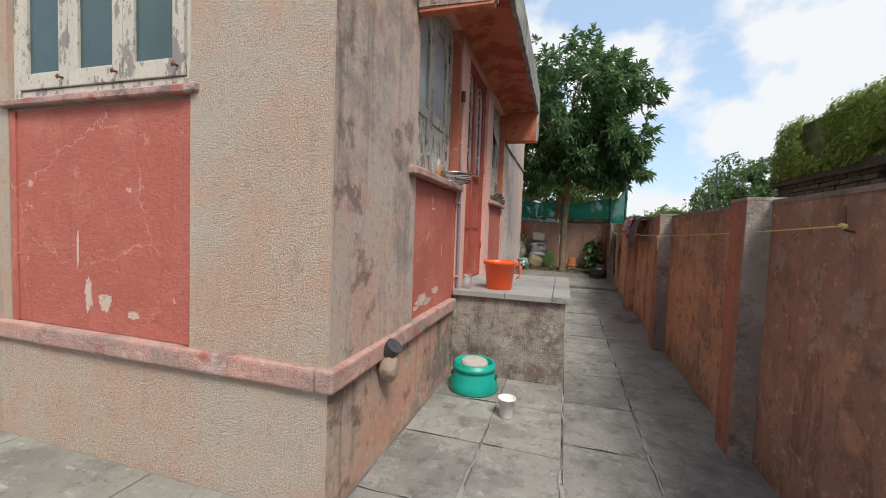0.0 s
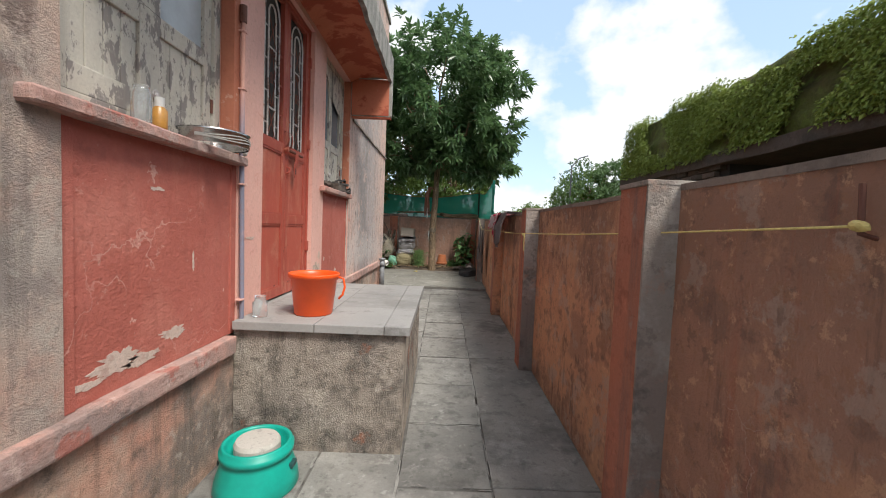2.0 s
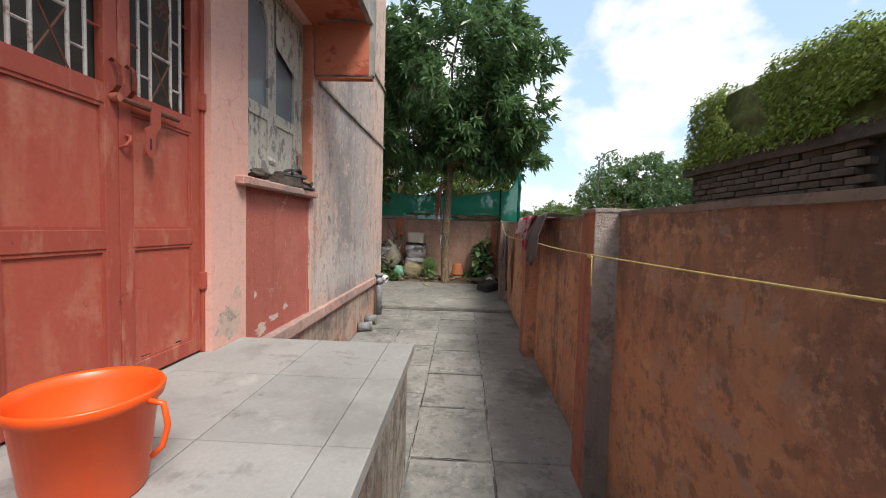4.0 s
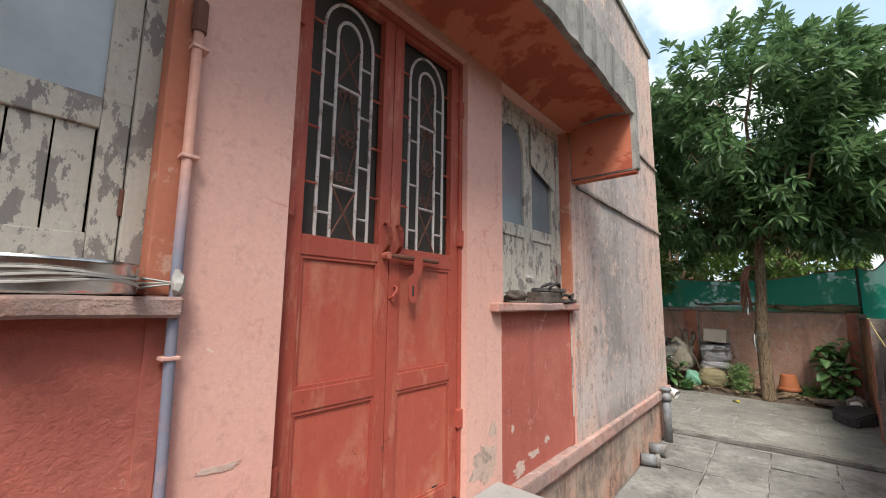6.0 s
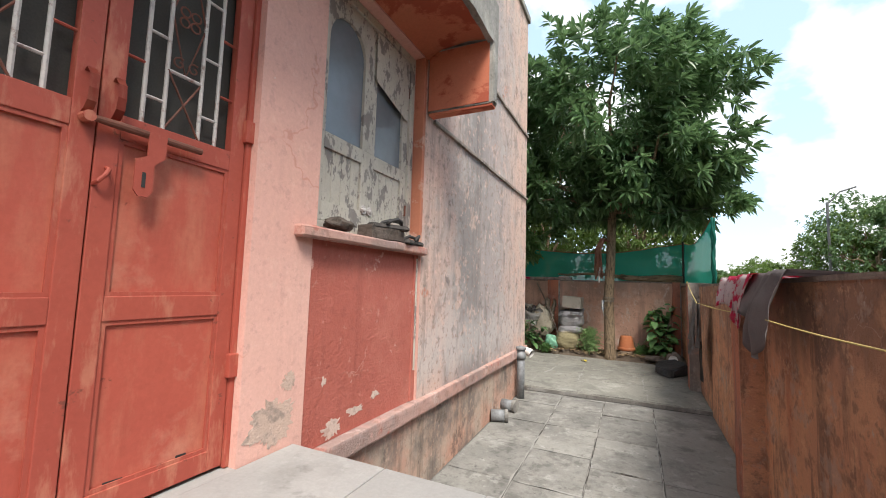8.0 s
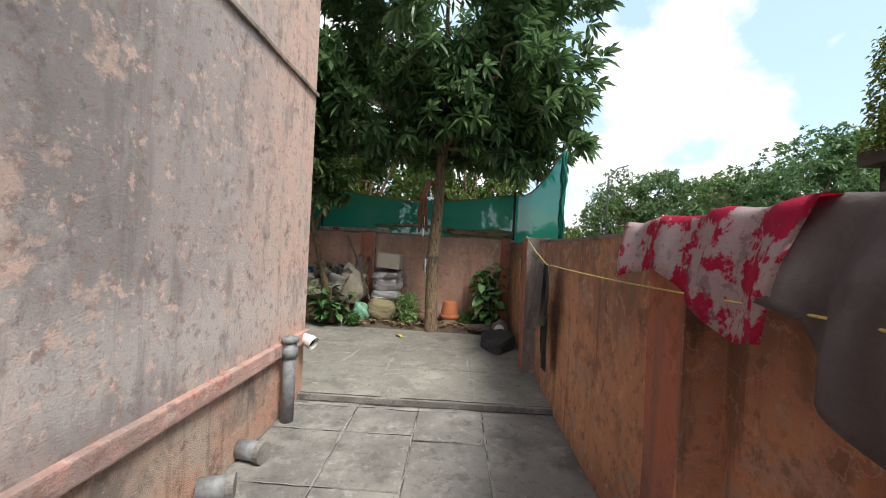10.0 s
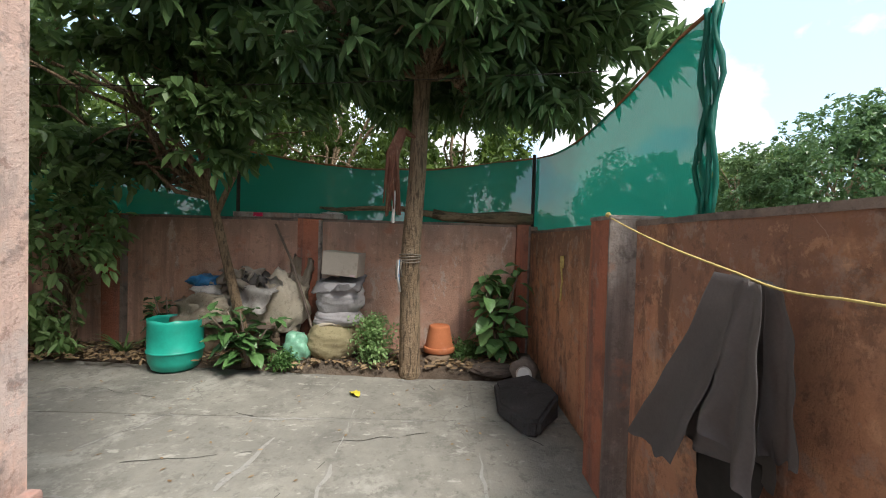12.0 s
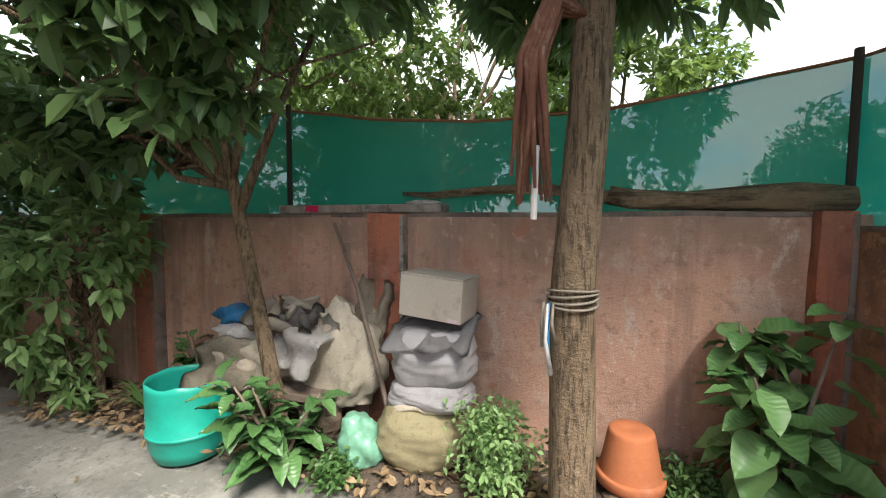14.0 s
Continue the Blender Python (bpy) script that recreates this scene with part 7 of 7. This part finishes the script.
M_BIGLEAF = leaf_plain("large_leaf", (0.065, 0.16, 0.045), (0.18, 0.34, 0.12))
M_MIDLEAF = leaf_plain("dark_large_leaf", (0.04, 0.105, 0.03), (0.10, 0.21, 0.065))
leafy_plant("broad_leaved_plant", "tall plant with broad fresh green leaves", (1.14, 11.98, 0.28), 0.95, 0.42, 110, 0.20, 0.135, M_BIGLEAF, 3)
leafy_plant("garden_plant", "bushy plant with dark glossy leaves", (-1.02, 11.72, 0.27), 0.52, 0.62, 80, 0.18, 0.095, M_MIDLEAF, 5, (-0.05, -0.04))
leafy_plant("garden_plant", "small dark leafy plant by wall", (-1.95, 12.1, 0.28), 0.55, 0.35, 45, 0.14, 0.08, M_MIDLEAF, 6)
for base, h, w, seed, lab in (((0.03, 11.80, 0.27), 0.42, 0.15, 61, "bright green feathery herb beside the sacks"), ((-0.72, 11.72, 0.26), 0.12, 0.12, 62, "tiny seedlings on the soil"), ((0.86, 12.02, 0.28), 0.16, 0.14, 63, "low weeds at the wall foot")):
    rng = np.random.default_rng(seed)
    hp = thing("herb", lab, "plant")
    tips = np.array([(base[0] + rng.normal(0, w * 0.45), base[1] + rng.normal(0, w * 0.35), base[2] + h * rng.uniform(0.15, 1.0)) for _ in range(int(330 * h / 0.42))])
    v, f = rosettes(rng, tips, np.tile([0, -0.2, 0.5], (len(tips), 1)), 6, 0.034, 0.018, 0.2, 1.3)
    mesh_from("foliage", v, f, M_HERB if seed == 61 else M_BUSHLEAF, hp)
    for k in range(6):
        end = tips[int(rng.integers(len(tips)))]
        part("stem", tube(bmesh.new(), [base, ((base[0] + end[0]) / 2, (base[1] + end[1]) / 2, base[2] + 0.6 * (end[2] - base[2])), tuple(end)], [0.005, 0.004, 0.002], 5), M_BUSHLEAF, hp, smooth=True)
for x, y, n, L, seed in ((0.80, 11.90, 12, 0.30, 71), (-2.25, 11.95, 22, 0.42, 72), (-2.6, 11.8, 16, 0.34, 73)):
    rng = np.random.default_rng(seed)
    gp = thing("grass_tuft", "tuft of long narrow green blades", "grass")
    for k in range(n):
        a = rng.uniform(0, 6.28)
        d0 = Vector((math.cos(a), math.sin(a) * 0.6, 0))
        l = L * rng.uniform(0.6, 1.1)
        bm = bmesh.new()
        side = Vector((-d0.y, d0.x, 0)).normalized()
        prev = None
        for j in range(6):
            t = j / 5
            p = Vector((x, y, 0.27)) + d0 * l * t * 0.75 + Vector((0, 0, l * (t - 0.62 * t * t)))
            w = 0.012 * (1 - t) + 0.001
            cur = (bm.verts.new(p - side * w), bm.verts.new(p + side * w))
            if prev:
                bm.faces.new((prev[0], prev[1], cur[1], cur[0]))
            prev = cur
        part("blade", bm, M_BUSHLEAF, gp)

# litter
rng = np.random.default_rng(90)
o = np.stack([rng.uniform(-3.2, 1.3, 1600), rng.uniform(11.66, 12.2, 1600), rng.uniform(0.30, 0.335, 1600)], 1)
v, f = leaf_cloud(rng, o, np.stack([rng.normal(0, 1, 1600), rng.normal(0, 1, 1600), rng.normal(0, 0.15, 1600)], 1), 0.06, 0.028, 0.05)
M_LITTER = leaf_mat("dry_litter", (0.16, 0.10, 0.05), (0.36, 0.26, 0.15), 0.8, 0.0)
tagged(mesh_from("leaf_litter", v, f, M_LITTER), "dry fallen leaves scattered on the soil", "leaf litter", kind="stuff")
o = np.stack([rng.uniform(-2.5, 1.2, 70), rng.uniform(10.2, 11.6, 70), np.full(70, 0.225)], 1)
v, f = leaf_cloud(rng, o, np.stack([rng.normal(0, 1, 70), rng.normal(0, 1, 70), np.zeros(70)], 1), 0.03, 0.014, 0.0)
v[:, 2] = np.array([ground_z(y) + 0.006 for y in v[:, 1]])
tagged(mesh_from("yard_litter", v, f, M_LITTER), "few dry leaf bits on the yard", "leaf litter", kind="stuff")
yl = big_leaf(0.14, 0.06)
single("fallen_leaf", yl, M_YELLOWLEAF, "yellow fallen leaf on the concrete yard", "leaf", smooth=True, at=pose(0.02, 11.22, 0.232, 8, 0, 40))
wire = thing("overhead_wire", "thin black wire strung across the yard", "wire")
part("wire", tube(bmesh.new(), [(-4.6 + 6.4 * k / 12, 11.2 + 0.1 * k / 12, 2.42 - 0.10 * math.sin(math.pi * k / 12) + 0.26 * k / 12) for k in range(13)], 0.0035, 5), M_NETPOST, wire)
part("fixing", lumpy(bmesh.new(), (-4.6, 11.2, 2.42), (0.02, 0.02, 0.02), 0.2, 3, 2, 1.0), M_NETPOST, wire)


# ---- bare patches where the paint has come off ----
M_BARE = surface("bare_lime_plaster", (0.66, 0.50, 0.43), (0.58, 0.47, 0.40), [((0.44, 0.28, 0.23), V, 12.0, 0.52, 0.6, 0.6)], rough=0.95, grain=80, relief=0.6, depth=0.004)
M_BAREGREY = surface("bare_grey_plaster", (0.60, 0.44, 0.36), (0.50, 0.39, 0.33), [((0.20, 0.18, 0.16), V, 9.0, 0.52, 0.6, 0.7)], rough=0.95, grain=80, relief=0.7, depth=0.005)


def bare_patch(parent, axis, face, u, w, su, sw, seed, mat, out):
    """An irregular flake-edged patch 1.5 mm proud of a wall face; axis is the face's normal."""
    bm = bmesh.new()
    n = 72
    ring = []
    for k in range(n):
        an = 2 * math.pi * k / n
        c, q = math.cos(an), math.sin(an)
        r = 1 + 0.6 * noise.noise(Vector((c * 1.3, q * 1.3, seed))) + 0.4 * noise.noise(Vector((c * 4, q * 4, seed))) + 0.3 * noise.noise(Vector((c * 11, q * 11, seed)))
        q = (u + su * r * math.cos(an), w + sw * r * math.sin(an))
        ring.append((face, q[0], q[1]) if axis == "x" else (q[0], face, q[1]))
    top = [bm.verts.new((x + (out if axis == "x" else 0), y + (out if axis == "y" else 0), z)) for x, y, z in ring]
    low = [bm.verts.new(q) for q in ring]
    bm.faces.new(top)
    for k in range(n):
        bm.faces.new((low[k], low[(k + 1) % n], top[(k + 1) % n], top[k]))
    bmesh.ops.recalc_face_normals(bm, faces=bm.faces)
    part("bare_patch", bm, mat, parent)


panels = [o for o in bpy.data.objects if o.name.startswith("red_panel") and o.type == "EMPTY"]
pn1, pn3, pn0 = panels[0], panels[1], panels[2]
fx = HX - 0.020
for u, w, su, sw, sd in ((3.18, 0.77, 0.10, 0.04, 1), (3.30, 0.74, 0.09, 0.022, 2), (3.48, 0.80, 0.08, 0.025, 3), (3.06, 0.73, 0.07, 0.012, 21), (3.38, 1.42, 0.035, 0.008, 4), (3.62, 1.1, 0.008, 0.04, 5)):
    bare_patch(pn1, "x", fx, u, w, su, sw, sd, M_BARE, 0.0015)
for u, w, su, sw, sd in ((5.78, 0.72, 0.07, 0.035, 6), (5.95, 0.76, 0.06, 0.022, 7), (6.12, 0.80, 0.04, 0.018, 8), (5.70, 0.95, 0.014, 0.02, 9)):
    bare_patch(pn3, "x", fx, u, w, su, sw, sd, M_BARE, 0.0015)
for u, w, su, sw, sd in ((-2.02, 0.86, 0.028, 0.075, 10), (-1.90, 0.83, 0.04, 0.05, 11), (-1.70, 0.78, 0.035, 0.02, 12), (-2.1, 1.1, 0.008, 0.09, 13)):
    bare_patch(pn0, "y", NEAR + 0.0155, u, w, su, sw, sd, M_BARE, -0.0015)
wm = bpy.data.objects["wall_side_middle"]
for u, w, su, sw, sd in ((5.40, 0.86, 0.10, 0.085, 14), (4.13, 1.20, 0.05, 0.010, 16), (5.47, 1.0, 0.035, 0.03, 19)):
    bare_patch(wm, "x", HX + 0.0005, u, w, su, sw, sd, M_BAREGREY if w < 1.05 else M_BARE, 0.0015)
